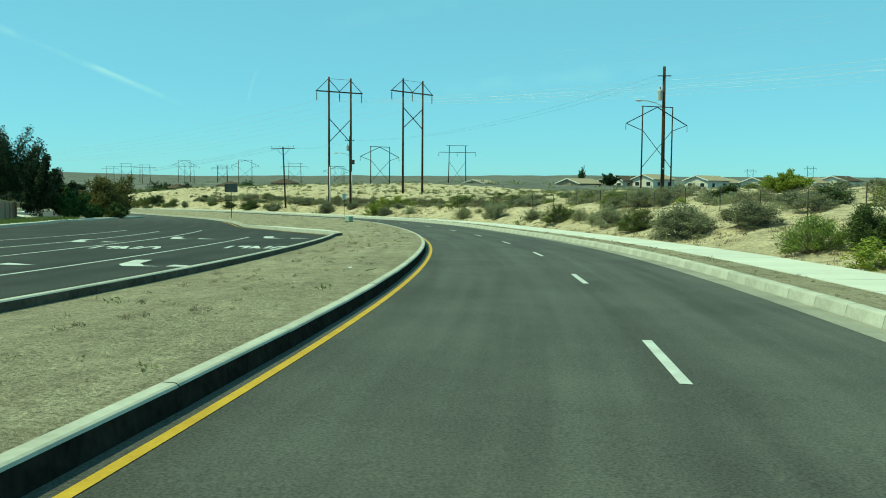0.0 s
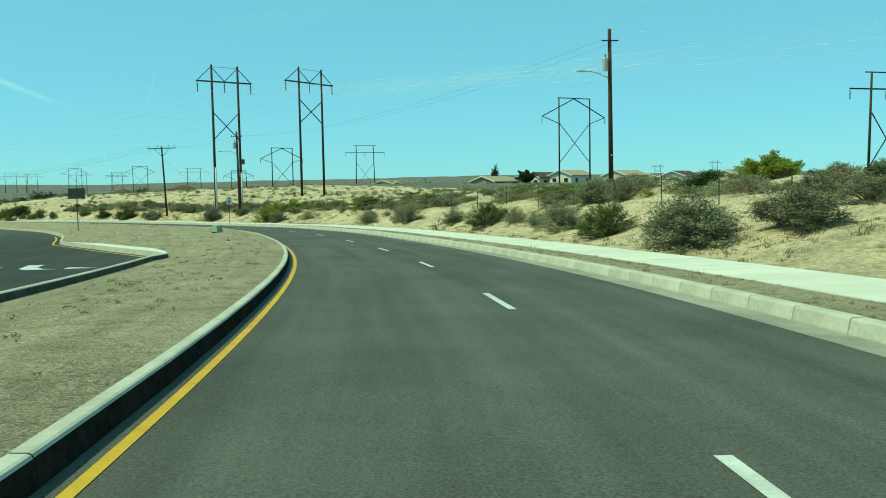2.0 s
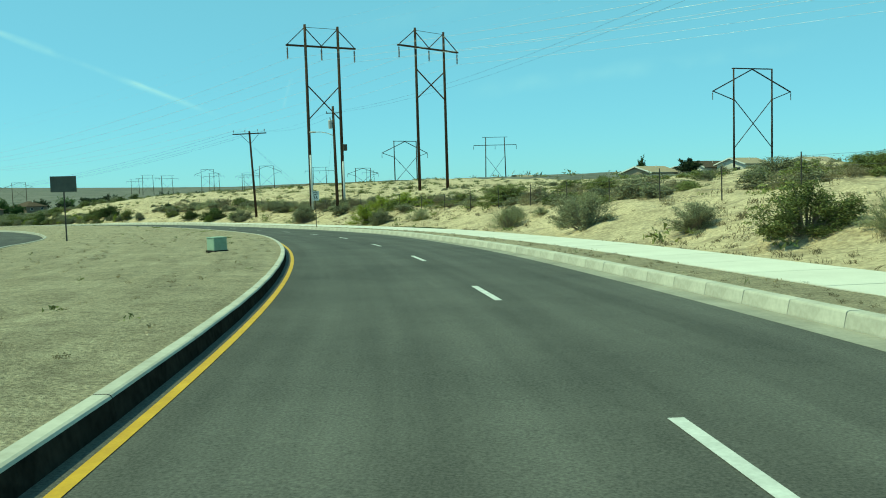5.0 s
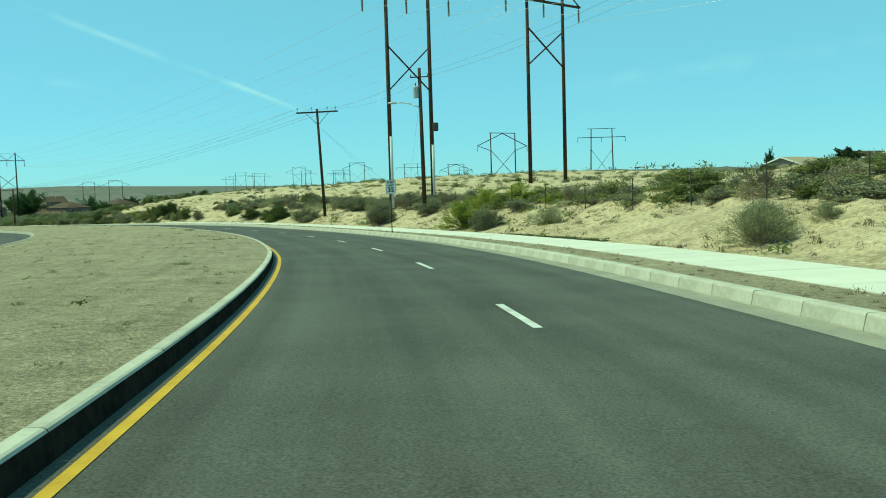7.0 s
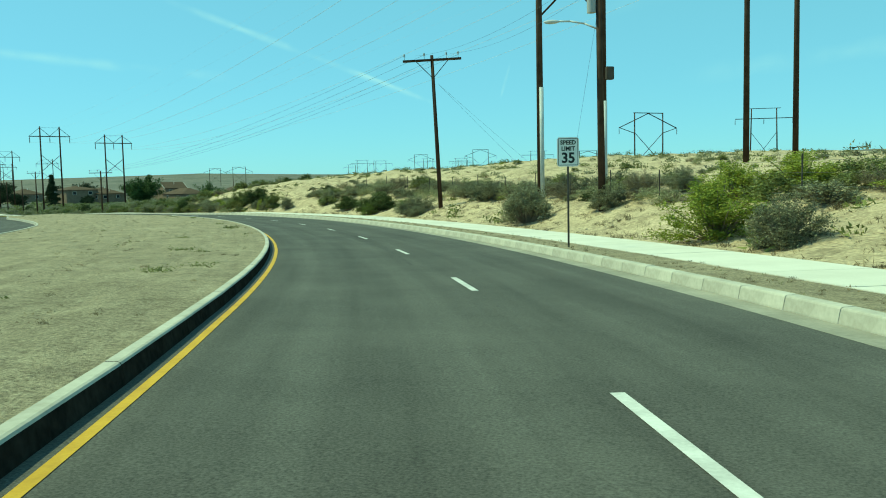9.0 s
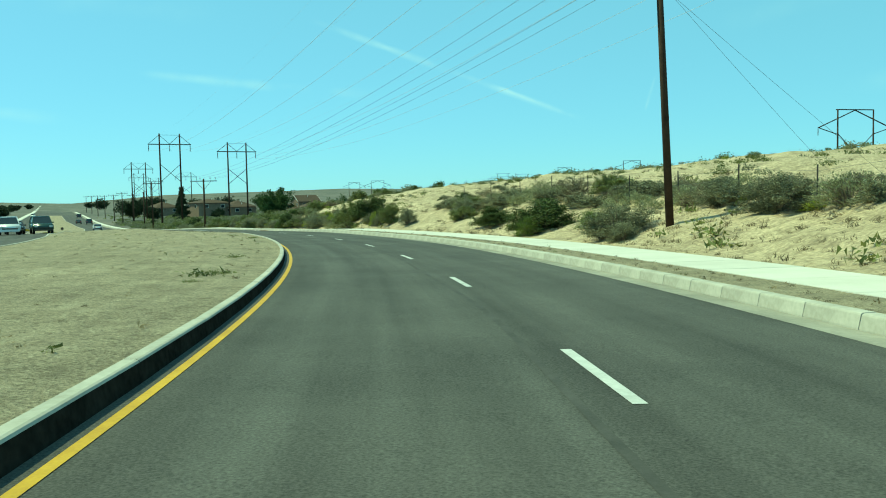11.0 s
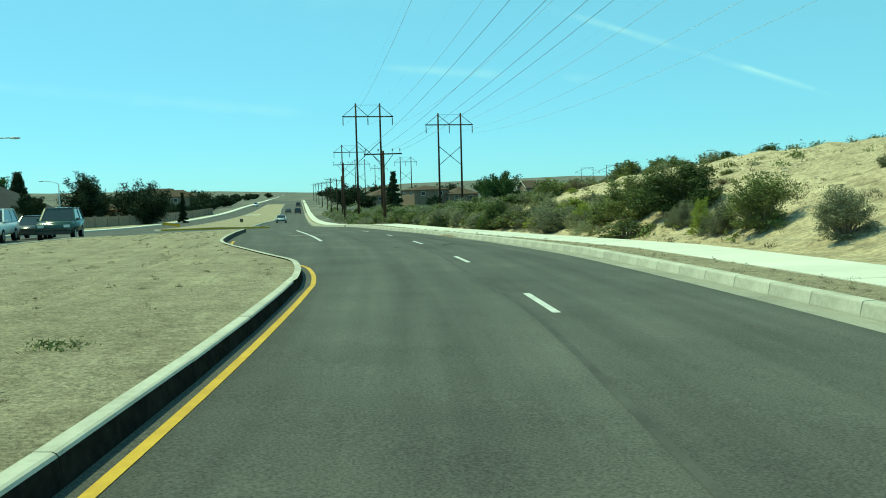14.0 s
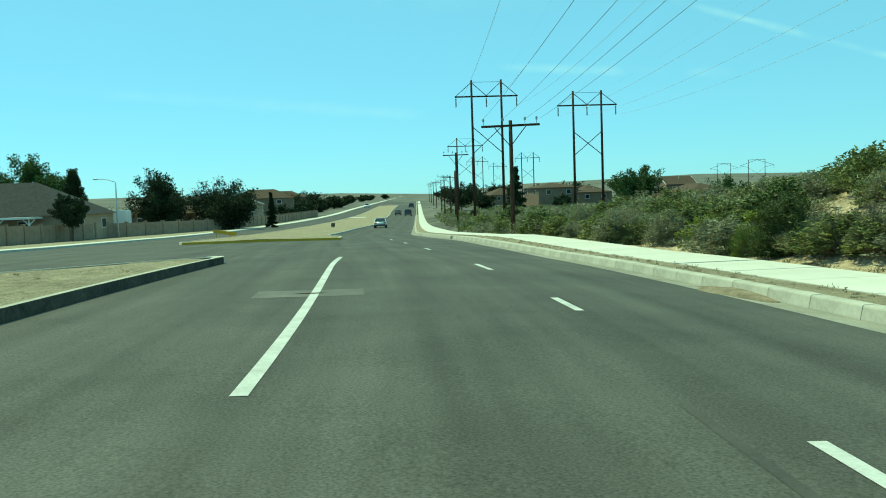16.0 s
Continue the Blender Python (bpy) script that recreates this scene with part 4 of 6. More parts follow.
GREEN_AT = [(-1.2, 10.8, 2.1, 1.5), (145.4, 10.4, 3.3, 1.8), (153.9, 10.6, 2.7, 1.3), (183.6, 11.6, 3.3, 2.1), (203.3, 9.3, 1.6, 1.9)]
BRIGHT_AT = [(0.4, 9.7, 2.7, 1.45), (144.6, 9.3, 1.4, 1.2), (139.8, 10.9, 1.7, 1.0), (204.6, 8.8, 1.1, 1.1), (232.8, 9.2, 1.6, 1.7)]
YG_AT = [(96.3, 9.9, 3.0, 2.0), (100.2, 15.6, 3.2, 1.4), (101.4, 13.7, 2.7, 1.6), (178.2, 9.8, 1.0, 1.4), (190.9, 10.0, 1.3, 1.3)]
for kind_, rows in (("sage", SAGE_AT), ("sage", SAGE_MORE), ("light", LIGHT_AT), ("brown", BROWN_AT), ("olive", OLIVE_AT), ("green", GREEN_AT), ("bright", BRIGHT_AT), ("yg", YG_AT)):
    for row in rows:
        shrub(kind_, *row)

# a nearly closed belt of brush along the fence, and the thicket at the end of the bend
belt_rng = random.Random(77)
for i in range(44):
    s = 119.0 + 1.22 * i + belt_rng.uniform(-0.5, 0.5)
    shrub(belt_rng.choice(("sage", "sage", "brown", "brown", "light")), s, WALK_FAR + float(drift(s)) + belt_rng.uniform(6.0, 8.2), belt_rng.uniform(1.5, 2.4), belt_rng.uniform(0.65, 1.05), True)
for i in range(70):
    s = 190.0 + 0.58 * i + belt_rng.uniform(-0.5, 0.5)
    shrub(belt_rng.choice(("sage", "sage", "sage", "olive", "brown", "light", "yg")), s, WALK_FAR + float(drift(s)) + belt_rng.uniform(1.8, 3.8 if s < 202 else 9.0), belt_rng.uniform(1.4, 2.4), belt_rng.uniform(0.7, 1.15), True)

joined = {k: [] for k in CLOUD_KEYS}


def at_sl(s, l):
    x, y = road_xy(s, l)
    return float(x), float(y)


# a band of brush along the foot of the slope and along the fence, thinner further up
fill = singles = tries = 0
while fill < 760 and tries < 40000:
    tries += 1
    s, r = shrub_rng.uniform(-45, 245), shrub_rng.choice((shrub_rng.uniform(1.2, 5), shrub_rng.uniform(5, 9), shrub_rng.uniform(7, 30)))
    l = WALK_FAR + float(drift(s)) + r
    bare = noise.noise((s * 0.09, r * 0.22, 4.0))
    band = 5.6 < r < 9.2
    if s > 205 or s < -5:
        dense = 0.95 if r < 9 else 0.22
    elif s > 182:
        dense = 0.45 if r < 3 else 0.9 if r < 5.5 else 0.14
    elif s > 172:
        dense = 0.14 if r > 5 else 0.0
    elif s > 95:
        dense = 0.95 if band else 0.0 if r <= 5.6 else 0.13
    elif s > 58:
        dense = 0.0 if r <= 6.6 else 0.97 if r < 11.5 else 0.2
    else:
        dense = 0.0 if r <= 9.0 else 0.65 if r < 16 else 0.3
    if dense == 0.0 or bare < 0.22 - dense * 0.9 or shrub_rng.random() > dense + 0.08:
        continue
    if any((s - a) ** 2 + (l - b) ** 2 < (0.42 * c + 0.5) ** 2 for a, b, c in placed):
        continue
    k = shrub_rng.choices(("sage", "light", "brown", "olive", "green", "yg"), (5, 1.6, 2.2, 2.4, 0.4, 0.3) if s < 160 else (5, 0.8, 1.5, 3, 0.7, 0.7))[0]
    wd = shrub_rng.uniform(0.5, 1.1) if s > 172 and 5.5 < r < 12 else shrub_rng.uniform(1.0, 2.3) if r < 10 or s < 58 and r < 18 else shrub_rng.uniform(0.9, 1.9) if s < 70 else shrub_rng.uniform(0.5, 1.1)
    ht = wd * shrub_rng.uniform(0.32, 0.48)
    if r < 8.6 and singles < 200:
        singles += 1
        shrub(k, s, l, wd, ht, True)
    else:
        placed.append((s, l, wd))
        cloud = CLOUDS[shrub_rng.choice(CLOUD_KEYS[k])]
        ang = shrub_rng.uniform(0, 6.283)
        x, y = at_sl(s, l)
        thin = cloud.reshape(-1, 3, 3)[shrub_rng.randrange(6)::6]
        mid = thin.mean(1, keepdims=True)
        thin = (mid + (thin - mid) * 2.0).reshape(-1, 3) * np.array([wd, wd, ht])
        turned = np.stack([thin[:, 0] * math.cos(ang) - thin[:, 1] * math.sin(ang), thin[:, 0] * math.sin(ang) + thin[:, 1] * math.cos(ang), thin[:, 2]], 1)
        joined[k].append(turned + np.array([x, y, on_land(x, y)]))
    fill += 1
for k, rows in joined.items():
    if rows:
        v = np.concatenate(rows)
        ob = mesh_object("brush", v, [(3 * i, 3 * i + 1, 3 * i + 2) for i in range(len(v) // 3)], SHRUBS[k][0][0][0][1].materials[0])
        tagged(ob, {"sage": "grey-green sagebrush spread over the upper bank", "light": "pale wispy brush spread over the bank", "olive": "olive-green brush spread over the bank", "green": "dark green brush spread over the bank", "yg": "yellow-green brush spread over the bank", "brown": "half-dry brown brush spread over the bank", "bright": "fresh green brush spread over the bank"}[k], "brush", "", "stuff")


def tufts(name, count, seed, where, material, size, blades, label, category, spread_=1.0, flat=False):
    """Many small plants as one mesh: where(rng) gives x, y, z of each."""
    rng = np.random.default_rng(seed)
    cs, ds, sz = [], [], []
    for _ in range(count):
        p = where(rng)
        if p is None:
            continue
        scale = size * rng.uniform(0.5, 1.5)
        n = int(blades * rng.uniform(0.6, 1.4)) + 1
        off = rng.normal(size=(n, 3)) * np.array([0.34, 0.34, 0.2]) * scale * spread_
        off[:, 2] = np.abs(off[:, 2]) + scale * 0.14
        cs.append(np.array(p) + off)
        d = rng.normal(size=(n, 3)) * 0.5 + np.array([0, 0, 0.2 if flat else 0.9])
        ds.append(d / np.linalg.norm(d, axis=1, keepdims=True))
        sz.append(np.full(n, scale * (0.2 if not flat else 0.16 if blades < 50 else 0.085)))
    v, f = leaf_cloud(rng, np.concatenate(cs), np.concatenate(ds), np.concatenate(sz), 0.5 if flat else 0.16)
    ob = mesh_object(name, v, f, material)
    return tagged(ob, label, category, "", "stuff")


def on_slope(r0, r1, s0, s1, gap=0.0):
    def where(rng):
        s, r = rng.uniform(s0, s1), rng.uniform(r0, r1)
        x, y = road_xy(s, WALK_FAR + drift(s) + r)
        if gap and noise.noise((float(x) * 0.1, float(y) * 0.1, 2.0)) < gap:
            return None
        return float(x), float(y), on_land(float(x), float(y))
    return where


tufts("dry_grass", 2600, 1, on_slope(0.5, 12, -45, 235, -0.15), DRY, 0.34, 10, "dry straw-coloured weeds scattered over the bank", "dry grass")
tufts("dry_grass", 500, 2, on_slope(10, 45, -45, 235), DRY, 0.45, 9, "dry weeds on the upper slope", "dry grass")
tufts("dry_grass", 2600, 31, on_slope(0.3, 7, -45, 235, -0.35), BROWN_WEED, 0.24, 40, "brown dead weeds and litter at the foot of the bank", "dry grass")
tufts("dry_grass", 600, 32, on_slope(4, 40, -45, 235), BROWN_WEED, 0.34, 40, "brown dead weeds dotted over the sand", "dry grass")
tufts("small_brush", 650, 33, on_slope(9.5, 55, 60, 235), CREOSOTE, 0.62, 120, "small olive brush dotted over the upper slope", "brush", flat=True)
tufts("small_brush", 800, 3, on_slope(10, 60, -45, 300), SAGE, 0.62, 130, "small grey-green brush dotted over the upper slope", "brush", flat=True)
tufts("small_brush", 1500, 41, on_slope(0.8, 70, 236, 420), SAGE, 0.9, 46, "grey-green brush over the sand beside the far road", "brush", flat=True)
tufts("small_brush", 700, 42, on_slope(0.8, 90, 240, 520), CREOSOTE, 1.1, 46, "dark green brush over the sand beside the far road", "brush", flat=True)
tufts("small_brush", 420, 4, on_slope(1.0, 10, 30, 240, -0.05), CREOSOTE, 0.55, 26, "small dark green brush at the foot of the bank", "brush", flat=True)


def plain_where(rng):
    a, d = rng.uniform(0, 6.283), 60 + 640 * rng.random() ** 0.8
    x, y = -40 + math.sin(a) * d, 150 + math.cos(a) * d
    s, l = road_sl(x, y)
    if -60 < l[0] < 68 and -80 < s[0] < 1400 or l[0] < -20 and s[0] < 400:
        return None
    return x, y, on_land(x, y)


tufts("plain_brush", 5200, 5, plain_where, SAGE, 1.5, 12, "sagebrush dotted over the sandy plain", "brush", flat=True)
tufts("plain_brush", 1500, 6, plain_where, CREOSOTE, 1.6, 12, "dark green brush dotted over the plain", "brush", flat=True)


def island_where(rng):
    s = rng.uniform(-40, 200)
    a, b = float(island_left(s)), float(island_right(s))
    l = rng.uniform(a + 0.6, b - 0.5)
    x, y = road_xy(s, l)
    low = 0.125 * (1 - float(smooth(s, 17, 26))) * float(smooth((b - l) / (b - a), 0.35, 0.9))
    return float(x), float(y), float(crown(s, l)) + 0.19 - low


def verge_where(rng):
    s = rng.uniform(-40, 235)
    l = rng.uniform(RIGHT_BACK + 0.1, WALK_NEAR - 0.05) + float(drift(s))
    x, y = road_xy(s, l)
    return float(x), float(y), float(crown(s, l)) + 0.175


tufts("island_weeds", 750, 17, island_where, BROWN_WEED, 0.10, 60, "small brown dead weeds on the dirt median", "weeds", flat=True)
tufts("island_weeds", 320, 7, island_where, DRY, 0.13, 9, "small dry weeds on the dirt median", "weeds", flat=True)
tufts("island_weeds", 70, 8, island_where, CREOSOTE, 0.16, 14, "small low green weeds on the dirt median", "weeds", flat=True)
tufts("verge_weeds", 900, 19, verge_where, BROWN_WEED, 0.075, 60, "brown dead weeds along the dirt verge", "weeds", flat=True)
tufts("verge_weeds", 300, 9, verge_where, DRY, 0.12, 8, "dry weeds and litter on the dirt verge", "weeds", flat=True)
tufts("verge_weeds", 110, 12, verge_where, CREOSOTE, 0.16, 12, "small green weeds on the dirt verge", "weeds")


def grass_where(rng):
    s = rng.uniform(74, 85)
    x, y = road_xy(s, WALK_FAR + drift(s) + 0.15 + abs(rng.normal()) * 0.4)
    return float(x), float(y), on_land(float(x), float(y)) + 0.03


tufts("grass_patch", 900, 64, grass_where, GREEN_BUSH, 0.13, 40, "low green grass spilling over the sidewalk's edge", "grass", 1.2, flat=True)


def pebbles(name, count, seed, where, size, material, label):
    rng = np.random.default_rng(seed)
    base = np.array([(1, 0, 0), (-1, 0, 0), (0, 1, 0), (0, -1, 0), (0, 0, 0.8), (0, 0, -0.8)], float)
    tri = [(0, 2, 4), (2, 1, 4), (1, 3, 4), (3, 0, 4), (2, 0, 5), (1, 2, 5), (3, 1, 5), (0, 3, 5)]
    vs_, fs_ = [], []
    for i in range(count):
        p = where(rng)
        if p is None:
            continue
        k = len(vs_) * 6
        vs_.append(base * np.array([1, 1, 0.55]) * size * rng.uniform(0.3, 1.6) * rng.uniform(0.6, 1.3, (6, 3)) + np.array(p) - np.array([0, 0, 0.02]))
        fs_ += [(k + a, k + b, k + c) for a, b, c in tri]
    return tagged(mesh_object(name, np.concatenate(vs_), fs_, material), label, "stones", "", "stuff")


STONE = surface("pebble", (0.19, 0.16, 0.115), (0.50, 0.435, 0.32), 2.0, 20, 0.95, 0.2)
CLOD = surface("earth_clod", (0.11, 0.088, 0.06), (0.33, 0.27, 0.19), 2.0, 20, 0.95, 0.4, 0.02)
pebbles("island_gravel", 52000, 21, island_where, 0.024, STONE, "loose gravel on the dirt median")
pebbles("island_clods", 3200, 26, island_where, 0.034, CLOD, "clods of dry earth on the dirt median")
pebbles("verge_gravel", 2200, 22, verge_where, 0.024, STONE, "loose stones on the verge")
pebbles("slope_stones", 13000, 23, on_slope(0.3, 11, -20, 225), 0.075, STONE, "stones and clods on the sand slope")


# a low sea of brush on the flat land past the bend, too many to count
def brush_field(count, s0, s1, r0, r1, seed, smallest, largest, every):
    rng = random.Random(seed)
    field = {"sage": [], "olive": [], "light": [], "green": []}
    for _ in range(count):
        s, r = rng.uniform(s0, s1), rng.uniform(r0, r1)
        if noise.noise((s * 0.06, r * 0.09, 7.0)) < -0.32:
            continue
        k = rng.choices(("sage", "olive", "light", "green"), (5, 3, 2, 0.5))[0]
        cloud = CLOUDS[rng.choice(CLOUD_KEYS[k])].reshape(-1, 3, 3)[rng.randrange(every)::every]
        mid = cloud.mean(1, keepdims=True)
        wd = rng.uniform(smallest, largest)
        c = (mid + (cloud - mid) * 0.82 * every ** 0.5).reshape(-1, 3) * np.array([wd, wd, wd * rng.uniform(0.4, 0.6)])
        ang = rng.uniform(0, 6.283)
        x, y = at_sl(s, WALK_FAR + float(drift(s)) + r)
        field[k].append(np.stack([c[:, 0] * math.cos(ang) - c[:, 1] * math.sin(ang), c[:, 0] * math.sin(ang) + c[:, 1] * math.cos(ang), c[:, 2]], 1) + np.array([x, y, on_land(x, y) - 0.05]))
    for k, rows in field.items():
        v = np.concatenate(rows)
        ob = mesh_object("brush", v, [(3 * i, 3 * i + 1, 3 * i + 2) for i in range(len(v) // 3)], SHRUBS[k][0][0][0][1].materials[0])
        tagged(ob, "grey-green brush covering the flat land past the bend", "brush", "", "stuff")


brush_field(400, 205, 262, 1.0, 26, 41, 1.2, 2.6, 8)
brush_field(420, 240, 360, 1.0, 60, 42, 1.4, 3.0, 20)


# weeds that stand out on the dirt median
def weed_clump(s, l, size, seed, material=CREOSOTE):
    rng = np.random.default_rng(seed)
    x, y = at_sl(s, l)
    t = thing("weed_clump", pose(x, y, float(crown(s, l)) + 0.17), "low green weed growing in the dirt median", "weed", "median weeds")
    n = 150
    c = rng.normal(size=(n, 3)) * np.array([0.32, 0.32, 0.08]) * size
    c[:, 2] = np.abs(c[:, 2]) + 0.02
    d = rng.normal(size=(n, 3)) * np.array([0.7, 0.7, 0.3]) + np.array([0, 0, 0.5])
    d /= np.linalg.norm(d, axis=1, keepdims=True)
    v, f = leaf_cloud(rng, c, d, 0.07 * size, 0.3)
    ob = mesh_object("foliage", v, f, material)
    ob.parent = t


for i, (s, l, size) in enumerate(((119.8, -5.5, 0.75), (120.3, -5.2, 0.4), (128.0, -5.6, 0.5), (97.1, -6.56, 0.7), (96.2, -6.0, 0.4), (89.3, -6.1, 0.6), (90.4, -5.4, 0.5), (91.2, -5.2, 0.35), (150.6, -5.0, 0.45), (151.2, -4.85, 0.3), (157.3, -5.7, 0.5),
                                     (152.9, -6.95, 0.4), (117.9, -5.5, 0.3), (84.0, -7.4, 0.4), (66.0, -6.2, 0.4), (107.0, -7.5, 0.5))):
    weed_clump(s, l, size, 200 + i)


# ---- trees ----
def tree(x, y, height, width, material, trunk, seed, label, shape="round", leaves=5200, leaf_size=0.13):
    rng = np.random.default_rng(seed)
    z = on_land(x, y)
    t = thing("tree", pose(x, y, z), label, "tree", "trees")
    tv, tf = [], []
    r0 = 0.035 * height
    stem_mesh(tv, tf, (0, 0, -0.3), (0.02 * height, 0.01 * height, trunk), r0, r0 * 0.75)
    cs = []
    limbs = 44 if shape != "spruce" else 60
    leaves, leaf_size = int(leaves * 3.1), leaf_size * 1.06
    for i in range(limbs):
        az, q = rng.uniform(0, 6.283), (i + 0.5) / limbs
        if shape == "spruce":
            zz = trunk * 0.6 + (height - trunk * 0.6) * q
            reach = width / 2 * (1.05 - q) * rng.uniform(0.75, 1.05)
            a, b = np.array([0, 0, zz]), np.array([math.cos(az) * reach, math.sin(az) * reach, zz - 0.06 * height * (1 - q)])
        else:
            el = math.asin(rng.uniform(-0.75 if trunk < 0.9 else -0.4, 1.0))
            ball = np.array([math.cos(az) * math.cos(el) * width / 2, math.sin(az) * math.cos(el) * width / 2, math.sin(el) * (height - trunk) * 0.5])
            lobe = 1 + 0.16 * math.sin(2 * az + seed) + 0.12 * math.sin(5 * az + 2 * seed + 3 * el)
            b = np.array([0, 0, trunk + (height - trunk) * 0.5]) + ball * rng.uniform(0.5, 1.14) * lobe
            a = np.array([0, 0, trunk * rng.uniform(0.75, 1.0)]) + np.array([0, 0, (b[2] - trunk) * 0.3])
        stem_mesh(tv, tf, a, b, r0 * 0.28, r0 * 0.06)
        n = leaves // limbs
        u = rng.uniform(0.15, 1.02, n)[:, None]
        blob = (0.062 if shape != "spruce" else 0.04) * width
        cs.append(a + (b - a) * u + np.clip(rng.normal(size=(n, 3)), -1.5, 1.5) * np.array([blob, blob, blob * 0.8]) * (1.55 - 0.95 * u))
    if shape == "spruce":
        stem_mesh(tv, tf, (0, 0, trunk), (0, 0, height), r0 * 0.7, 0.02)
    c = np.concatenate(cs)
    d = rng.normal(size=c.shape)
    d /= np.linalg.norm(d, axis=1, keepdims=True)
    lv, lf = leaf_cloud(rng, c, d, leaf_size, 0.55)
    for nm, v, f, mt in (("trunk", tv, tf, BARK), ("crown", lv, lf, material)):
        ob = mesh_object(nm, v, f, mt)
        ob.parent = t
    return t


MESQUITE = leaf("brown_green_leaf", (0.07, 0.065, 0.02), (0.19, 0.165, 0.055), 0.25)
OLD = "dark green leafy street tree behind the block wall"
tree(*at_sl(104.5, -38.5), 12.6, 9.5, DARK_LEAF, 1.8, 1, "tall dark green tree beside the opposite sidewalk", leaves=9000)
tree(*at_sl(82.7, -35.4), 8.4, 4.9, DARK_LEAF, 0.8, 2, "leafy green tree beside the opposite sidewalk", leaves=6500)
tree(*at_sl(83.6, -32.0), 3.6, 3.8, GREEN_LEAF, 0.2, 3, "low rounded green bush beside the sidewalk")
tree(*at_sl(88, -33.0), 5.6, 4.0, DARK_LEAF, 0.4, 4, "dark green bush beside the sidewalk")
tree(*at_sl(99.5, -27.0), 6.0, 7.6, MESQUITE, 0.5, 5, "brownish-green mesquite tree beside the sidewalk")
tree(*at_sl(92.6, -29.6), 1.9, 3.0, GREEN_LEAF, 0.1, 6, "low green bush at the bend")
tree(*at_sl(95.0, -26.6), 1.9, 3.2, GREEN_BUSH, 0.1, 16, "low green bush at the bend")
tree(*at_sl(281.5, -37.0), 5.5, 4.4, DARK_LEAF, 1.7, 7, "small round dark tree in front of the block wall")
tree(-209.4, 240.0, 9.8, 11.5, DARK_LEAF, 0.6, 8, OLD, leaves=8000, leaf_size=0.17)
tree(-207.6, 250.2, 8.9, 14.5, DARK_LEAF, 0.5, 9, OLD, leaves=9000, leaf_size=0.17)
tree(-209.6, 260.0, 6.2, 2.4, DARK_LEAF, 0.5, 10, "narrow dark cypress behind the block wall", "spruce", 3000, 0.14)
tree(-220.0, 222.5, 12.6, 14.0, GREEN_LEAF, 2.0, 11, "tall green tree behind the grey-roofed house", leaves=13000, leaf_size=0.19)
tree(-199.5, 223.0, 9.4, 7.4, DARK_LEAF, 1.2, 12, OLD, "spruce", 5000, 0.15)
tree(*at_sl(350, -40), 6.5, 9.0, DARK_LEAF, 1.0, 13, OLD, leaves=5000, leaf_size=0.2)
tree(*at_sl(368, -40), 7.0, 10.0, DARK_LEAF, 1.0, 14, OLD, leaves=5000, leaf_size=0.2)
for i, (s, l, h) in enumerate(((425, -36, 4.0), (440, -33, 3.2), (462, -34, 3.0), (492, -32, 3.4), (522, -33, 4.2), (562, -31, 4.0), (478, -36, 4.6), (505, -36, 6), (545, -32, 5.5), (580, -36, 5), (630, -34, 5), (690, -36, 5), (770, -34, 5), (860, -34, 5), (520, -48, 8), (610, -50, 8))):
    tree(*at_sl(s, l), h, h * 1.7, DARK_LEAF, 0.6, 30 + i, "dark green tree lining the far road", leaves=1500, leaf_size=0.3)
tree(-221.8, 334.6, 10.5, 6.5, DARK_LEAF, 1.2, 60, "dark green spruce beside a tan house", "spruce", 3600, 0.22)
tree(-212.0, 370, 10.2, 15, GREEN_LEAF, 1.0, 61, "bright green spreading tree among the houses", leaves=6500, leaf_size=0.26)
tree(-262, 352, 8, 12, DARK_LEAF, 1.2, 62, "dark green tree among the houses", leaves=2200, leaf_size=0.28)
tree(-160, 402, 8, 10, DARK_LEAF, 1.2, 63, "dark green tree among the houses", leaves=2200, leaf_size=0.28)
tree(27.5, 68.0, 1.75, 3.6, YELLOW_GREEN, 0.1, 64, "rounded yellow-green tree on the plain", leaves=9000, leaf_size=0.07)
tree(47.0, 240.0, 3.6, 5.0, DARK_LEAF, 0.4, 65, "dark round tree beside the houses", leaves=1800, leaf_size=0.2)
for i, (x_, y_, h) in enumerate(((-226, 386, 5.5), (-193, 392, 5), (-181, 408, 6), (-256, 388, 7), (-214, 418, 8), (-238, 402, 8), (-168, 432, 7), (-196, 440, 8), (-140, 462, 7), (-158, 470, 8), (-112, 486, 7), (-262, 362, 5), (-222, 352, 3.4))):
    tree(x_, y_, h, h * 1.5, GREEN_LEAF if i % 3 == 1 else DARK_LEAF, 0.5, 110 + i, "dark green tree among the brown houses", leaves=1100, leaf_size=0.27)
for i, (s, l, h) in enumerate(((560, 60, 7), (610, 34, 6), (640, 90, 8), (700, 52, 8), (760, 24, 8), (820, 70, 9), (470, 130, 6), (500, 170, 6), (440, 190, 6), (900, 22, 5), (980, -26, 5), (1000, 40, 6))):
    tree(*at_sl(s, l), h, h * 1.8, DARK_LEAF, 0.6, 80 + i, "dark green tree on the far plain", leaves=900, leaf_size=0.36)
tree(57.2, 352.7, 8.2, 3.2, GREEN_LEAF, 1.2, 66, "slender young tree standing beyond the brush", leaves=900, leaf_size=0.2)


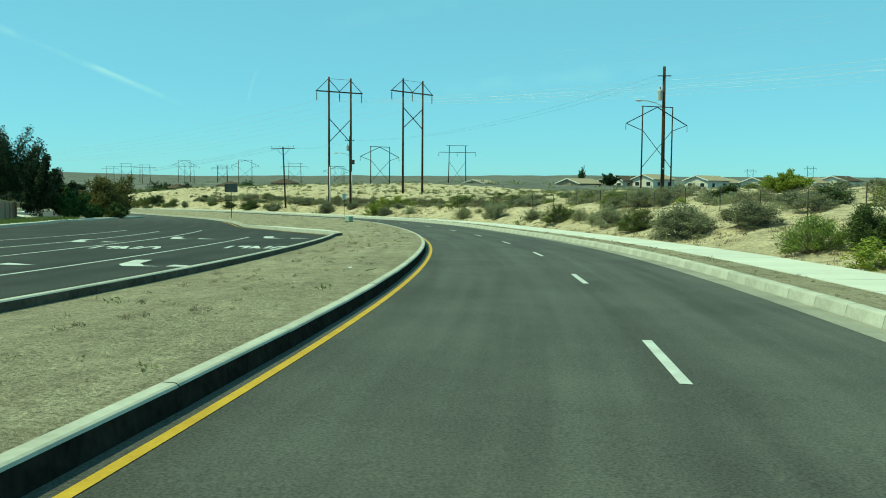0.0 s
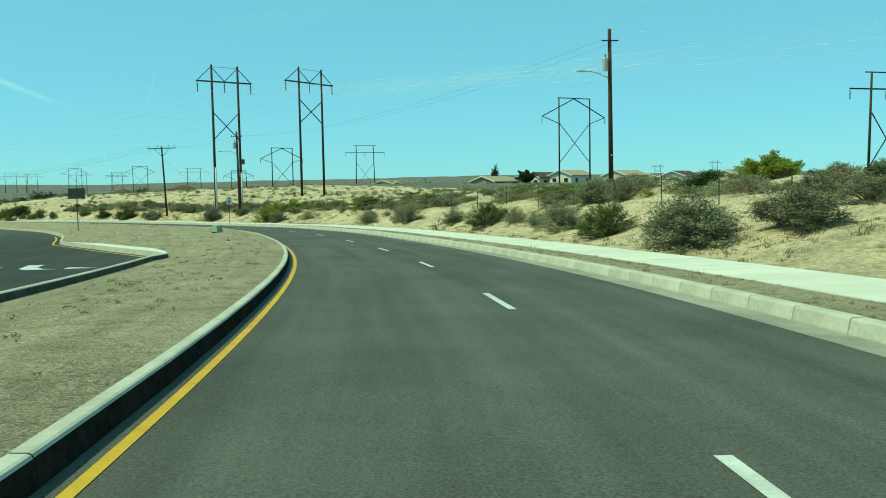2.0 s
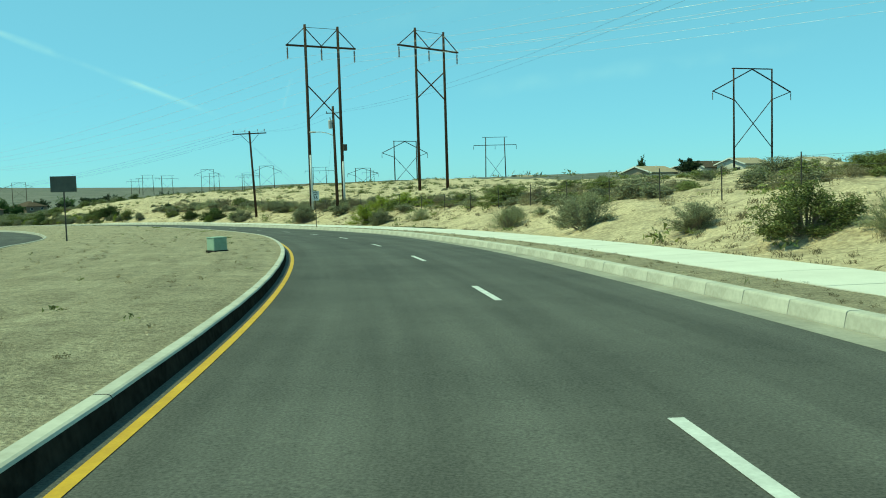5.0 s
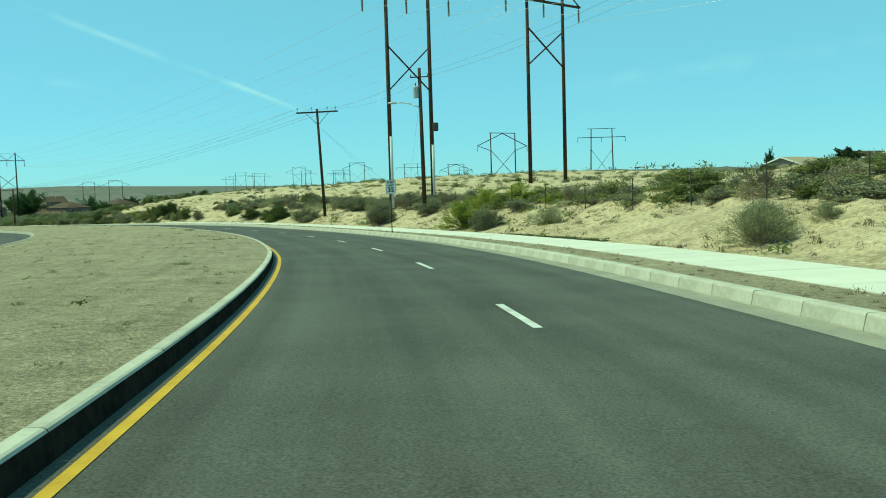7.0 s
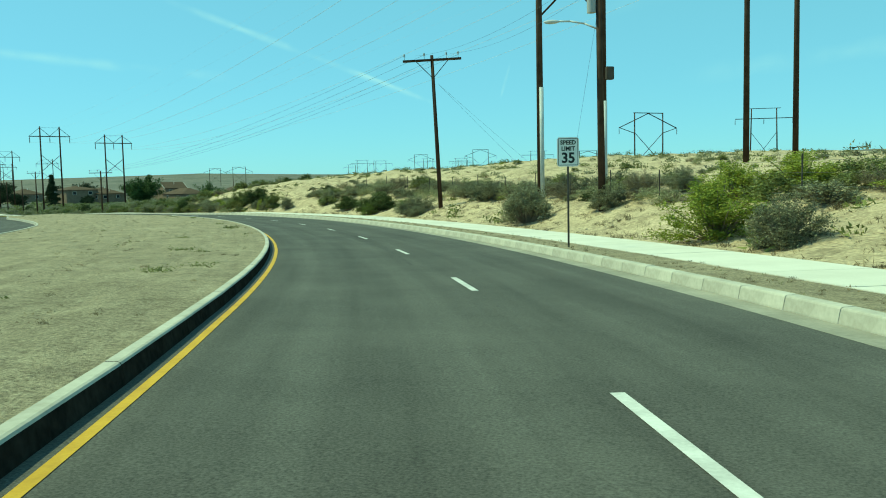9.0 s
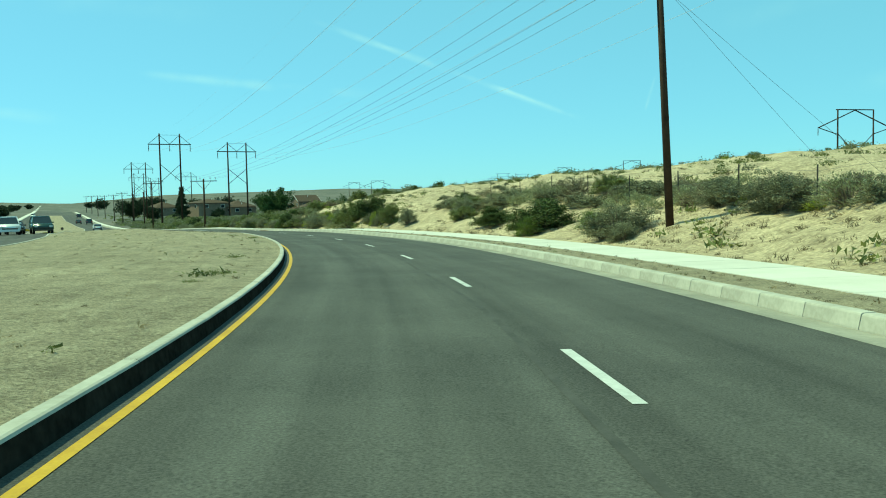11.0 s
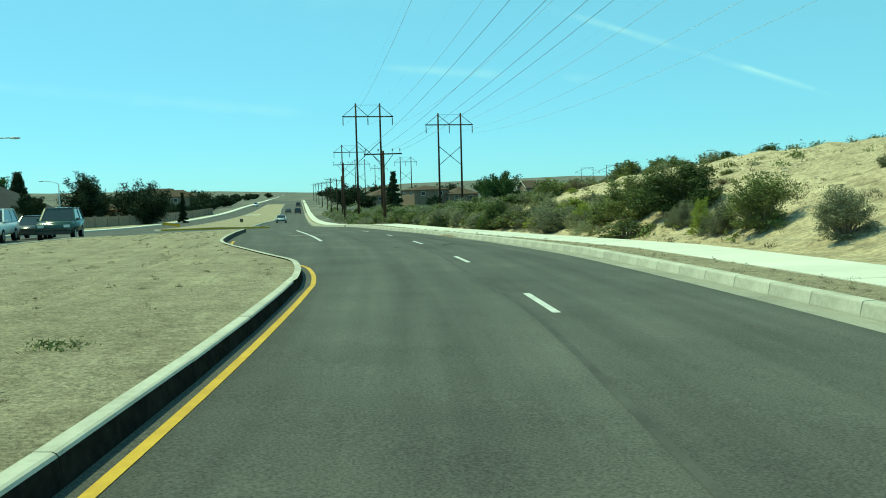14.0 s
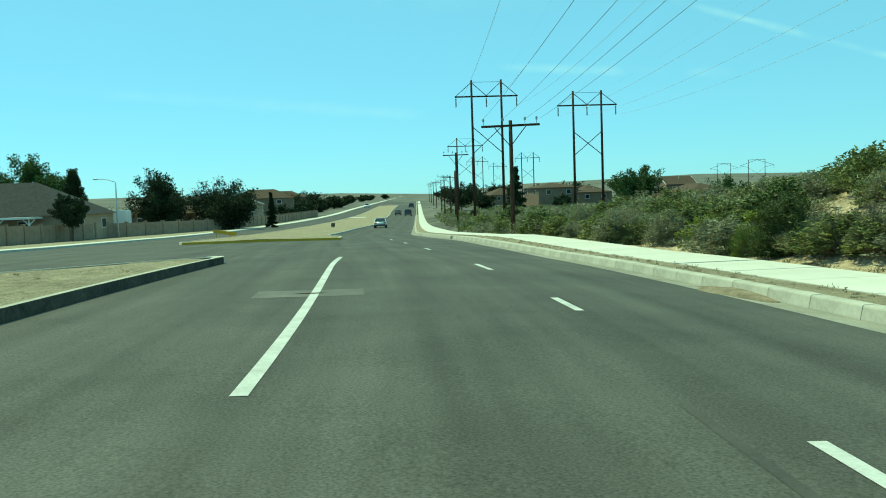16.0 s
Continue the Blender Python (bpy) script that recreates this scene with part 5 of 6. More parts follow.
# ---- street furniture ----
def word(text, size, material, name, parent, m):
    """Flat lettering in the built-in font, as a mesh part."""
    cu = bpy.data.curves.new(name, "FONT")
    cu.body, cu.size, cu.align_x, cu.align_y, cu.extrude, cu.resolution_u, cu.offset = text, size, "CENTER", "CENTER", 0.002, 3, 0.03 * size
    tmp = bpy.data.objects.new(name, cu)
    me = bpy.data.meshes.new_from_object(tmp)
    bpy.data.objects.remove(tmp)
    me.materials.append(material)
    ob = new(name, me)
    if parent:
        ob.parent = parent
    ob.matrix_basis = m
    return ob


SIGN_WHITE = surface("sign_white", (0.70, 0.70, 0.68), (0.80, 0.80, 0.78), 4, 30, 0.5, 0.0)
SIGN_BLACK = surface("sign_black", (0.015, 0.015, 0.015), (0.03, 0.03, 0.03), 4, 30, 0.5, 0.0)
BOX_GREEN = surface("box_green_paint", (0.26, 0.36, 0.27), (0.36, 0.45, 0.36), 2, 20, 0.5, 0.1, 0.003)
BOX_DARK = surface("dark_skid", (0.012, 0.012, 0.012), (0.03, 0.028, 0.025), 3, 20, 0.8, 0.2)
TRANSFORMER = surface("transformer_grey", (0.32, 0.33, 0.34), (0.42, 0.43, 0.44), 3, 20, 0.5, 0.1, 0.003)
LAMP_HEAD = surface("lamp_head_grey", (0.42, 0.44, 0.45), (0.55, 0.57, 0.58), 3, 20, 0.5, 0.0)
CONDUIT = surface("conduit_grey", (0.40, 0.43, 0.45), (0.56, 0.59, 0.60), 1, 20, 0.6, 0.1, 0.004)


def road_pose(s, l, up=0.0, turn=0.0):
    x, y = at_sl(s, l)
    return pose(x, y, float(crown(s, l)) + up, 0, 0, math.degrees(float(heading(np.array(s)))) + turn)


# speed limit sign: local -y faces the oncoming driver
sx, sy = -14.42, 123.57
sign = thing("speed_limit_sign", pose(sx, sy, float(crown(95.5, 4.8)) + 0.15, 0, 0, 24), "white rectangular 35 speed limit sign on a thin steel post", "road sign")
bm = bmesh.new()
beam(bm, (0, 0.03, -0.3), (0, 0.03, 3.25), 0.055, 0.03)
part("post", bm, DARK_STEEL, sign)
bm = bmesh.new()
box(bm, -0.335, -0.008, 2.42, 0.335, 0.0, 3.28)
bmesh.ops.bevel(bm, geom=[e for e in bm.edges if abs(e.verts[0].co.y - e.verts[1].co.y) > 0.004], offset=0.04, segments=3, affect="EDGES")
panel = part("panel", bm, SIGN_WHITE, sign)
bm = bmesh.new()
for a, b in (((-0.30, 2.455), (0.30, 2.47)), ((-0.30, 3.23), (0.30, 3.245)), ((-0.30, 2.455), (-0.285, 3.245)), ((0.285, 2.455), (0.30, 3.245))):
    box(bm, a[0], -0.0125, a[1], b[0], -0.0085, b[1])
part("border", bm, SIGN_BLACK, sign)
for text, size, z in (("SPEED", 0.175, 3.12), ("LIMIT", 0.175, 2.94), ("35", 0.42, 2.66)):
    word(text, size, SIGN_BLACK, "lettering", sign, pose(0, -0.0125, z, 90, 0, 0))

# the back of a board on a post at the bend
back = thing("sign_board", pose(-24.2, 96.8, float(crown(74, -15.4)) + 0.14, 0, 0, 20), "weathered grey back of a rectangular road sign on a post", "road sign")
BOARD_BACK = surface("weathered_board", (0.075, 0.078, 0.068), (0.125, 0.125, 0.11), 1.5, 20, 0.8, 0.1, 0.003)
bm = bmesh.new()
beam(bm, (0, 0, -0.3), (0, 0, 3.9), 0.08, 0.05)
part("post", bm, DARK_STEEL, back)
bm = bmesh.new()
box(bm, -0.72, -0.05, 2.98, 0.72, -0.026, 3.92, 0.01)
part("board", bm, BOARD_BACK, back)

# louvred green utility cabinet on a dark skid
cab = thing("utility_box", road_pose(48.35, -6.3, 0.16, 34) @ Matrix.Diagonal((0.92, 0.92, 0.8, 1)), "green louvred utility box on a dark skid", "utility box")
bm = bmesh.new()
box(bm, -0.27, -0.27, 0.10, 0.27, 0.27, 0.62, 0.02)
part("body", bm, BOX_GREEN, cab)
bm = bmesh.new()
box(bm, -0.29, -0.29, 0.62, 0.29, 0.29, 0.665, 0.015)
part("lid", bm, BOX_GREEN, cab)
bm = bmesh.new()
box(bm, -0.31, -0.31, -0.06, 0.31, 0.31, 0.11, 0.02)
part("skid", bm, BOX_DARK, cab)
for side in (-1, 1):
    for i in range(6):
        bm = bmesh.new()
        x0 = side * 0.125
        box(bm, x0 - 0.1, -0.30, 0.19 + i * 0.065, x0 + 0.1, -0.272, 0.215 + i * 0.065)
        part("louvre", bm, BOX_GREEN, cab)
for i in range(6):
    bm = bmesh.new()
    box(bm, 0.272, -0.2, 0.19 + i * 0.065, 0.30, 0.2, 0.215 + i * 0.065)
    part("louvre", bm, BOX_GREEN, cab)
hatch = thing("ground_hatch", road_pose(46.9, -6.2, 0.155, 10), "flat dusty round access cover set in the dirt", "access cover")
bm = bmesh.new()
bmesh.ops.create_cone(bm, cap_ends=True, segments=24, radius1=0.42, radius2=0.41, depth=0.03)
part("cover", bm, STONE, hatch)


def lamp_arm(t, z, length, turn, drop=0.5):
    """A curved bracket with a cobra-head lamp; turn in degrees round the pole."""
    c, s_ = math.cos(radians(turn)), math.sin(radians(turn))
    pts = [(0, z - drop), (length * 0.35, z - drop * 0.35), (length * 0.7, z - drop * 0.05), (length, z)]
    bm = bmesh.new()
    for (a, za), (b, zb) in zip(pts, pts[1:]):
        beam(bm, (a * c, a * s_, za), (b * c, b * s_, zb), 0.045, sides=8)
    arm = part("arm", bm, LAMP_HEAD, t, "", True)
    bm = bmesh.new()
    bmesh.ops.create_uvsphere(bm, u_segments=14, v_segments=8, radius=1, matrix=Matrix.Translation(((length + 0.3) * c, (length + 0.3) * s_, z - 0.01)) @ Matrix.Rotation(radians(turn), 4, "Z") @ Matrix.Diagonal((0.4, 0.16, 0.10, 1)))
    part("lamp", bm, LAMP_HEAD, arm, "pale grey cobra-head lamp", True)


def transformer_can(t, z, turn, off=0.36):
    c, s_ = math.cos(radians(turn)), math.sin(radians(turn))
    bm = bmesh.new()
    bmesh.ops.create_cone(bm, cap_ends=True, segments=20, radius1=0.22, radius2=0.22, depth=0.85, matrix=Matrix.Translation((off * c, off * s_, z)))
    bmesh.ops.create_cone(bm, cap_ends=True, segments=20, radius1=0.235, radius2=0.16, depth=0.1, matrix=Matrix.Translation((off * c, off * s_, z + 0.47)))
    can = part("transformer", bm, TRANSFORMER, t, "grey transformer can")
    bm = bmesh.new()
    beam(bm, (off * c, off * s_, z + 0.5), (off * c, off * s_, z + 0.78), 0.05, sides=8)
    part("bushing", bm, INSULATOR, can)


def pole_with_lamp(x, y, top_z, label, lean=0.0):
    z = on_land(x, y)
    t = thing("power_pole", pose(x, y, z, 0, lean, 0), label, "power pole", "power poles")
    h = top_z - z
    pole_part("pole", (((0, 0, -0.5), (0, 0, h), 0.19), dict(sides=12, taper=0.68)), POLE_WOOD, t)
    return t, h


t, h = pole_with_lamp(-15.4, 140.9, 9.37, "wooden pole with a street lamp, transformer and short crossarm", -0.6)
lamp_arm(t, h - 2.75, 2.0, 190)
transformer_can(t, h - 2.0, 190)
bm = bmesh.new()
beam(bm, (-0.75, -0.12, h - 0.75), (0.75, -0.12, h - 0.75), 0.1, 0.08)
part("crossarm", bm, POLE_WOOD, t)
for e in (-0.7, 0.7):
    bm = bmesh.new()
    bmesh.ops.create_cone(bm, cap_ends=True, segments=8, radius1=0.06, radius2=0.03, depth=0.2, matrix=Matrix.Translation((e, -0.12, h - 0.6)))
    part("insulator", bm, INSULATOR, t)
t, h = pole_with_lamp(19.9, 77.25, 12.2, "tall wooden pole with a street lamp and transformer", -0.5)
lamp_arm(t, h - 3.1, 2.3, 200)
transformer_can(t, h - 2.6, 190)
bm = bmesh.new()
beam(bm, (-0.6, -0.12, h - 0.85), (0.6, -0.12, h - 0.85), 0.1, 0.08)
part("crossarm", bm, POLE_WOOD, t)
bm = bmesh.new()
box(bm, -0.05, -0.21, 2.7, 0.05, -0.18, 2.82)
part("tag", bm, SIGN_WHITE, t, "small white tag")

# grey conduits and a meter box on the nearest pylon
for sx_, z1 in ((-1, 6.4), (1, 5.6)):
    bm = bmesh.new()
    beam(bm, (sx_ * 2.12, -0.26, -0.3), (sx_ * 2.12, -0.26, z1), 0.13, sides=10)
    part("conduit", bm, CONDUIT, near_pylon, "pale grey conduit up the pole", True)
bm = bmesh.new()
box(bm, 2.15, -0.5, 6.9, 2.65, -0.1, 7.7, 0.04)
part("switch_box", bm, DARK_STEEL, near_pylon, "dark switch box")

# more poles down the road, and pylons over the plain
for s, l, h in ((300.8, 9.5, 10.45), (330, 10.6, 9.0), (362, 11.0, 9.2), (402, 11.0, 10.5), (448, 11.5, 10), (495, 11, 10), (550, 11, 10), (610, 11, 10), (680, 11, 10)):
    line_pole(*at_sl(s, l), h, 40, 3.6 if h > 9 else 0)
for x, y, hh, spc, k in ((-246, 340, 20, 4.6, "peaked"), (-300, 420, 19, 4.6, "peaked"), (-350, 440, 20, 4.6, "peaked"), (-420, 520, 20, 5.0, "peaked")):
    h_frame(x, y, G_TURN, on_land(x, y) + hh, spc, k)
h_frame(82.4, 139.2, 10, 17.2, 5.8, "flat")
FAR_PYLONS = ((-134, 575, 17, 9, "diamond"), (-224, 735, 19, 10, "diamond"), (-236, 790, 17, 8, "flat"), (-190, 731, 15, 8, "flat"), (-208, 800, 15, 8, "flat"), (-100, 572, 14, 8, "flat"), (-276, 740, 16, 8, "flat"), (-259, 738, 15, 8, "flat"), (-345, 880, 15, 7, "flat"),
              (-105, 850, 15, 7, "flat"), (-60, 480, 13, 8, "diamond"), (253, 702, 12, 5, "peaked"), (303, 703, 15, 5, "peaked"), (-400, 720, 15, 9, "diamond"), (-330, 640, 15, 9, "diamond"))
line_pole(-232, 655, 14.5, 30, 0, "tall bare wooden pole on the plain")
for i, (x, y, hh, spc, k) in enumerate(FAR_PYLONS):
    h_frame(x, y, 25 if k != "peaked" else 5, on_land(x, y) + hh, spc, k)

# wire fence along the hillside
fence = thing("wire_fence", Matrix(), "wire fence on thin dark posts along the bank", "fence")
posts_s = np.arange(-40, 172, 5.1)
wire_pts = []
for i, s in enumerate(posts_s):
    x, y = at_sl(s, 14.3 + 0.5 * math.sin(s * 0.05))
    z = on_land(x, y)
    h = 1.55 + 0.25 * noise.noise((s, 0, 0))
    bm = bmesh.new()
    beam(bm, (x, y, z - 0.4), (x + 0.05 * noise.noise((s, 5, 0)), y, z + h), 0.03, sides=6, taper=0.9)
    part("post", bm, DARK_STEEL, fence)
    wire_pts.append((x, y, z))
WIRE = surface("wire", (0.10, 0.10, 0.10), (0.16, 0.16, 0.16), 2, 20, 0.5, 0.0, metal=0.5)


BARE_WIRE = surface("bare_aluminium", (0.50, 0.52, 0.54), (0.62, 0.64, 0.66), 2, 20, 0.45, 0.0, metal=0.4)


def wire(name, pts, radius, parent=None, material=None):
    cu = bpy.data.curves.new(name, "CURVE")
    cu.dimensions, cu.bevel_depth, cu.bevel_resolution = "3D", radius, 1
    sp = cu.splines.new("POLY")
    sp.points.add(len(pts) - 1)
    for p, q in zip(sp.points, pts):
        p.co = (*q, 1)
    cu.materials.append(material or WIRE)
    ob = new(name, cu)
    if parent:
        ob.parent = parent
    return ob


for hgt in (0.5, 0.95, 1.35):
    wire("fence_wire", [(x, y, z + hgt) for x, y, z in wire_pts], 0.005, fence)


def span(a, b, sag, n=24):
    a, b = Vector(a), Vector(b)
    return [tuple(a.lerp(b, i / n) - Vector((0, 0, sag * 4 * (i / n) * (1 - i / n)))) for i in range(n + 1)]


def arm_end(px, py, turn, e, z):
    return px + math.cos(radians(turn)) * e, py + math.sin(radians(turn)) * e, z


for (p, tp, wa), (q, tq, wb) in (((PYLON_A, A_TURN, 4.4), (PYLON_G, G_TURN, 4.7)), ((PYLON_B, B_TURN, 5.5), (PYLON_H, G_TURN, 4.7))):
    out = (p[0] + (p[0] - q[0]) * 1.05, p[1] + (p[1] - q[1]) * 1.05, p[2] + 4.0)
    for e in (-1, 0, 1):
        a, b = arm_end(p[0], p[1], tp, e * wa, p[2] - 4.2), arm_end(q[0], q[1], tq, e * wb, q[2] - 4.0)
        tagged(wire("power_line", span(a, b, 4.5), 0.013, None, BARE_WIRE), "sagging pale aluminium conductor between pylons", "cable", "power lines")
        tagged(wire("power_line", span(arm_end(out[0], out[1], tp, e * wa, out[2]), a, 4.5), 0.013, None, BARE_WIRE), "sagging pale aluminium conductor between pylons", "cable", "power lines")
    for e in (-0.5, 0.5):
        a, b = arm_end(p[0], p[1], tp, e * wa, p[2] - 0.2), arm_end(q[0], q[1], tq, e * wb, q[2] - 0.2)
        tagged(wire("ground_wire", span(a, b, 2.5), 0.004, None, BARE_WIRE), "thin shield wire between pylon tops", "cable", "power lines")
        tagged(wire("ground_wire", span(arm_end(out[0], out[1], tp, e * wa, out[2] + 4), a, 2.5), 0.004, None, BARE_WIRE), "thin shield wire between pylon tops", "cable", "power lines")
top1, top2 = (T_POLE[0] - 0.44, T_POLE[1], on_land(*T_POLE[:2]) + 11.6), (-113.4, 225.4, on_land(-113.4, 225.4) + 7.8)
for e in (-2.0, -0.6, 1.0, 2.0):
    tagged(wire("service_line", span((top1[0] + e * 0.95, top1[1] + e * 0.31, top1[2]), (top2[0] + e * 0.79, top2[1] + e * 0.6, top2[2]), 1.6), 0.0085), "thin overhead line between poles", "cable", "power lines")
for e in (-0.7, 0.7):
    tagged(wire("service_line", span((-15.4 + e, 140.8, 8.7), (top1[0] + e * 2, top1[1], top1[2]), 0.8), 0.006), "thin overhead line between poles", "cable", "power lines")
    tagged(wire("service_line", span((19.9 + e, 77.1, 11.4), (-15.4 + e, 140.8, 8.7), 1.6), 0.006), "thin overhead line between poles", "cable", "power lines")
for dx, dy in ((2.6, 3.4), (3.6, 1.8)):
    tagged(wire("guy_wire", span((T_POLE[0], T_POLE[1], top1[2] - 2.2), (T_POLE[0] + dx * 2.2, T_POLE[1] + dy * 2.2, on_land(T_POLE[0] + dx * 2.2, T_POLE[1] + dy * 2.2)), 0.05), 0.006), "taut steel guy wire of a pole", "cable", "guy wires")
for dx, dy in ((-1.8, 3.2), (-0.6, 3.4)):
    tagged(wire("guy_wire", span((-15.4, 140.9, 8.0), (-15.4 + dx * 1.4, 140.9 + dy * 1.4, on_land(-15.4 + dx * 1.4, 140.9 + dy * 1.4)), 0.05), 0.006), "taut steel guy wire of a pole", "cable", "guy wires")

# ---- block wall across the road ----
BLOCK = surface("tan_block", (0.21, 0.162, 0.118), (0.32, 0.25, 0.185), 1.2, 16, 0.92, 0.5, 0.015, vary=0.08)
WALL_LINE = ((40, -38.0), (296, -38.5), (308, -34.0), (324, -28.8), (378, -27.8), (440, -26.5))
block_wall = tagged(new("garden_wall"), "tan concrete block garden wall with piers", "wall", "", "structure")


def wall_l(s):
    return np.interp(s, [p[0] for p in WALL_LINE], [p[1] for p in WALL_LINE])


bm = bmesh.new()
box(bm, 0.0, -0.09, -0.6, 3.98, 0.09, 1.85, 0.01)
panel_mesh = bpy.data.meshes.new("wall_panel")
bm.to_mesh(panel_mesh)
bm.free()
bm = bmesh.new()
box(bm, -0.2, -0.2, -0.6, 0.2, 0.2, 2.0, 0.015)
box(bm, -0.24, -0.24, 2.0, 0.24, 0.24, 2.07)
pier_mesh = bpy.data.meshes.new("wall_pier")
bm.to_mesh(pier_mesh)
bm.free()
panel_mesh.materials.append(BLOCK)
pier_mesh.materials.append(BLOCK)
ws = 42.0
while ws < 436:
    x0, y0 = at_sl(ws, float(wall_l(ws)))
    step = 4.0
    for _ in range(6):
        x1, y1 = at_sl(ws + step, float(wall_l(ws + step)))
        step *= 4.0 / math.hypot(x1 - x0, y1 - y0)
    z0 = float(crown(ws, -28.0)) + 0.05
    ob = new("panel", panel_mesh)
    ob.parent = block_wall
    ob.matrix_basis = pose(x0, y0, z0, 0, 0, along(x0, y0, x1, y1))
    ob = new("pier", pier_mesh)
    ob.parent = block_wall
    ob.matrix_basis = pose(x0, y0, z0, 0, 0, along(x0, y0, x1, y1))
    ws += step

# ---- houses ----
STUCCO = [surface("tan_stucco", (0.30, 0.235, 0.17), (0.40, 0.32, 0.235), 1, 20, 0.95, 0.3, 0.01), surface("pale_stucco", (0.58, 0.53, 0.44), (0.70, 0.65, 0.56), 1, 20, 0.95, 0.3, 0.01), surface("brown_stucco", (0.17, 0.125, 0.09), (0.25, 0.19, 0.14), 1, 20, 0.95, 0.3, 0.01)]
SHINGLE = [surface("grey_shingle", (0.030, 0.032, 0.034), (0.056, 0.058, 0.060), 2, 12, 0.95, 0.6, 0.03), surface("brown_shingle", (0.065, 0.047, 0.035), (0.115, 0.085, 0.062), 2, 12, 0.95, 0.6, 0.03), surface("tan_shingle", (0.30, 0.235, 0.165), (0.40, 0.32, 0.23), 2, 12, 0.95, 0.6, 0.03)]
TRIM = surface("white_trim", (0.66, 0.65, 0.61), (0.76, 0.75, 0.71), 2, 20, 0.7, 0.0)
GLASS = surface("dark_window_glass", (0.02, 0.025, 0.03), (0.035, 0.04, 0.045), 1, 5, 0.08, 0.0, spec=0.6)


def house(x, y, turn, w, d, wall_h, roof_h, stucco, shingle, label, roof="gable", sink=0.3, drop=0.0):
    """A house w wide (local x) and d deep; the gable ends face local -y and +y."""
    z = on_land(x, y) - drop
    t = thing("house", pose(x, y, z, 0, 0, turn), label, "house", "houses")
    a, b = w / 2, d / 2
    bm = bmesh.new()
    box(bm, -a, -b, -sink - 1.0, a, b, wall_h)
    if roof == "gable":
        for yy in (-b, b):
            vs3 = [bm.verts.new(p) for p in ((-a, yy, wall_h), (a, yy, wall_h), (0, yy, wall_h + roof_h - 0.08))]
            bm.faces.new(vs3)
    part("wall", bm, stucco, t)
    o, e = 0.5, 0.16
    bm = bmesh.new()
    fall = roof_h / a * o
    if roof == "gable":
        prof = [(-a - o, wall_h - fall), (0, wall_h + roof_h), (a + o, wall_h - fall), (a + o, wall_h - fall + e), (0, wall_h + roof_h + e), (-a - o, wall_h - fall + e)]
        va = [bm.verts.new((px, -b - o, pz)) for px, pz in prof]
        vb = [bm.verts.new((px, b + o, pz)) for px, pz in prof]
        for i in range(6):
            j = (i + 1) % 6
            bm.faces.new((va[i], va[j], vb[j], vb[i]))
        bm.faces.new((va[5], va[4], va[1], va[0]))
        bm.faces.new((va[4], va[3], va[2], va[1]))
        bm.faces.new((vb[0], vb[1], vb[4], vb[5]))
        bm.faces.new((vb[1], vb[2], vb[3], vb[4]))
    else:
        run = max(0.0, b - a) if b > a else 0.0
        runx = max(0.0, a - b) if a > b else 0.0
        low = [bm.verts.new(p) for p in ((-a - o, -b - o, wall_h - 0.1), (a + o, -b - o, wall_h - 0.1), (a + o, b + o, wall_h - 0.1), (-a - o, b + o, wall_h - 0.1))]
        r1, r2 = bm.verts.new((-runx, -run, wall_h + roof_h)), bm.verts.new((runx + 0.01, run + 0.01, wall_h + roof_h))
        bm.faces.new(low[::-1])
        if runx:
            for f in ((low[0], low[1], r2, r1), (low[1], low[2], r2), (low[2], low[3], r1, r2), (low[3], low[0], r1)):
                bm.faces.new(f)
        else:
            for f in ((low[0], low[1], r1), (low[1], low[2], r2, r1), (low[2], low[3], r2), (low[3], low[0], r1, r2)):
                bm.faces.new(f)
    bmesh.ops.recalc_face_normals(bm, faces=bm.faces)
    part("roof", bm, shingle, t)
    if roof == "gable":
        for yy in (-b - o - 0.03, b + o + 0.03):
            for sx_ in (-1, 1):
                bm = bmesh.new()
                beam(bm, (sx_ * (a + o), yy, wall_h - fall + 0.05), (0, yy, wall_h + roof_h + 0.05), 0.05, 0.24)
                part("fascia", bm, TRIM, t)
    for yy, sgn in ((-b, -1), (b, 1)):
        for xx in (-w * 0.27, w * 0.27):
            bm = bmesh.new()
            box(bm, xx - 0.75, min(yy, yy + sgn * 0.06), wall_h - 2.0, xx + 0.75, max(yy, yy + sgn * 0.06), wall_h - 0.7)
            win = part("window", bm, TRIM, t)
            bm = bmesh.new()
            box(bm, xx - 0.66, min(yy + sgn * 0.03, yy + sgn * 0.075), wall_h - 1.91, xx + 0.66, max(yy + sgn * 0.03, yy + sgn * 0.075), wall_h - 0.79)
            part("pane", bm, GLASS, win)
    for xx, sgn in ((-a, -1), (a, 1)):
        for yy in (-d * 0.25, d * 0.25):
            bm = bmesh.new()
            box(bm, min(xx, xx + sgn * 0.06), yy - 0.7, wall_h - 2.0, max(xx, xx + sgn * 0.06), yy + 0.7, wall_h - 0.7)
            win = part("window", bm, TRIM, t)
            bm = bmesh.new()
            box(bm, min(xx + sgn * 0.03, xx + sgn * 0.075), yy - 0.61, wall_h - 1.91, max(xx + sgn * 0.03, xx + sgn * 0.075), yy + 0.61, wall_h - 0.79)
            part("pane", bm, GLASS, win)
    bm = bmesh.new()
    beam(bm, (a * 0.35, 0.1 * b, wall_h + roof_h * 0.4), (a * 0.35, 0.1 * b, wall_h + roof_h * 0.95 + 0.3), 0.09, sides=10)
    part("vent", bm, TRIM, t)
    return t


grey_house = house(-194.0, 212.0, 50, 24, 14, 3.0, 4.2, STUCCO[0], SHINGLE[0], "low house with a wide grey shingled hip roof", "hip")
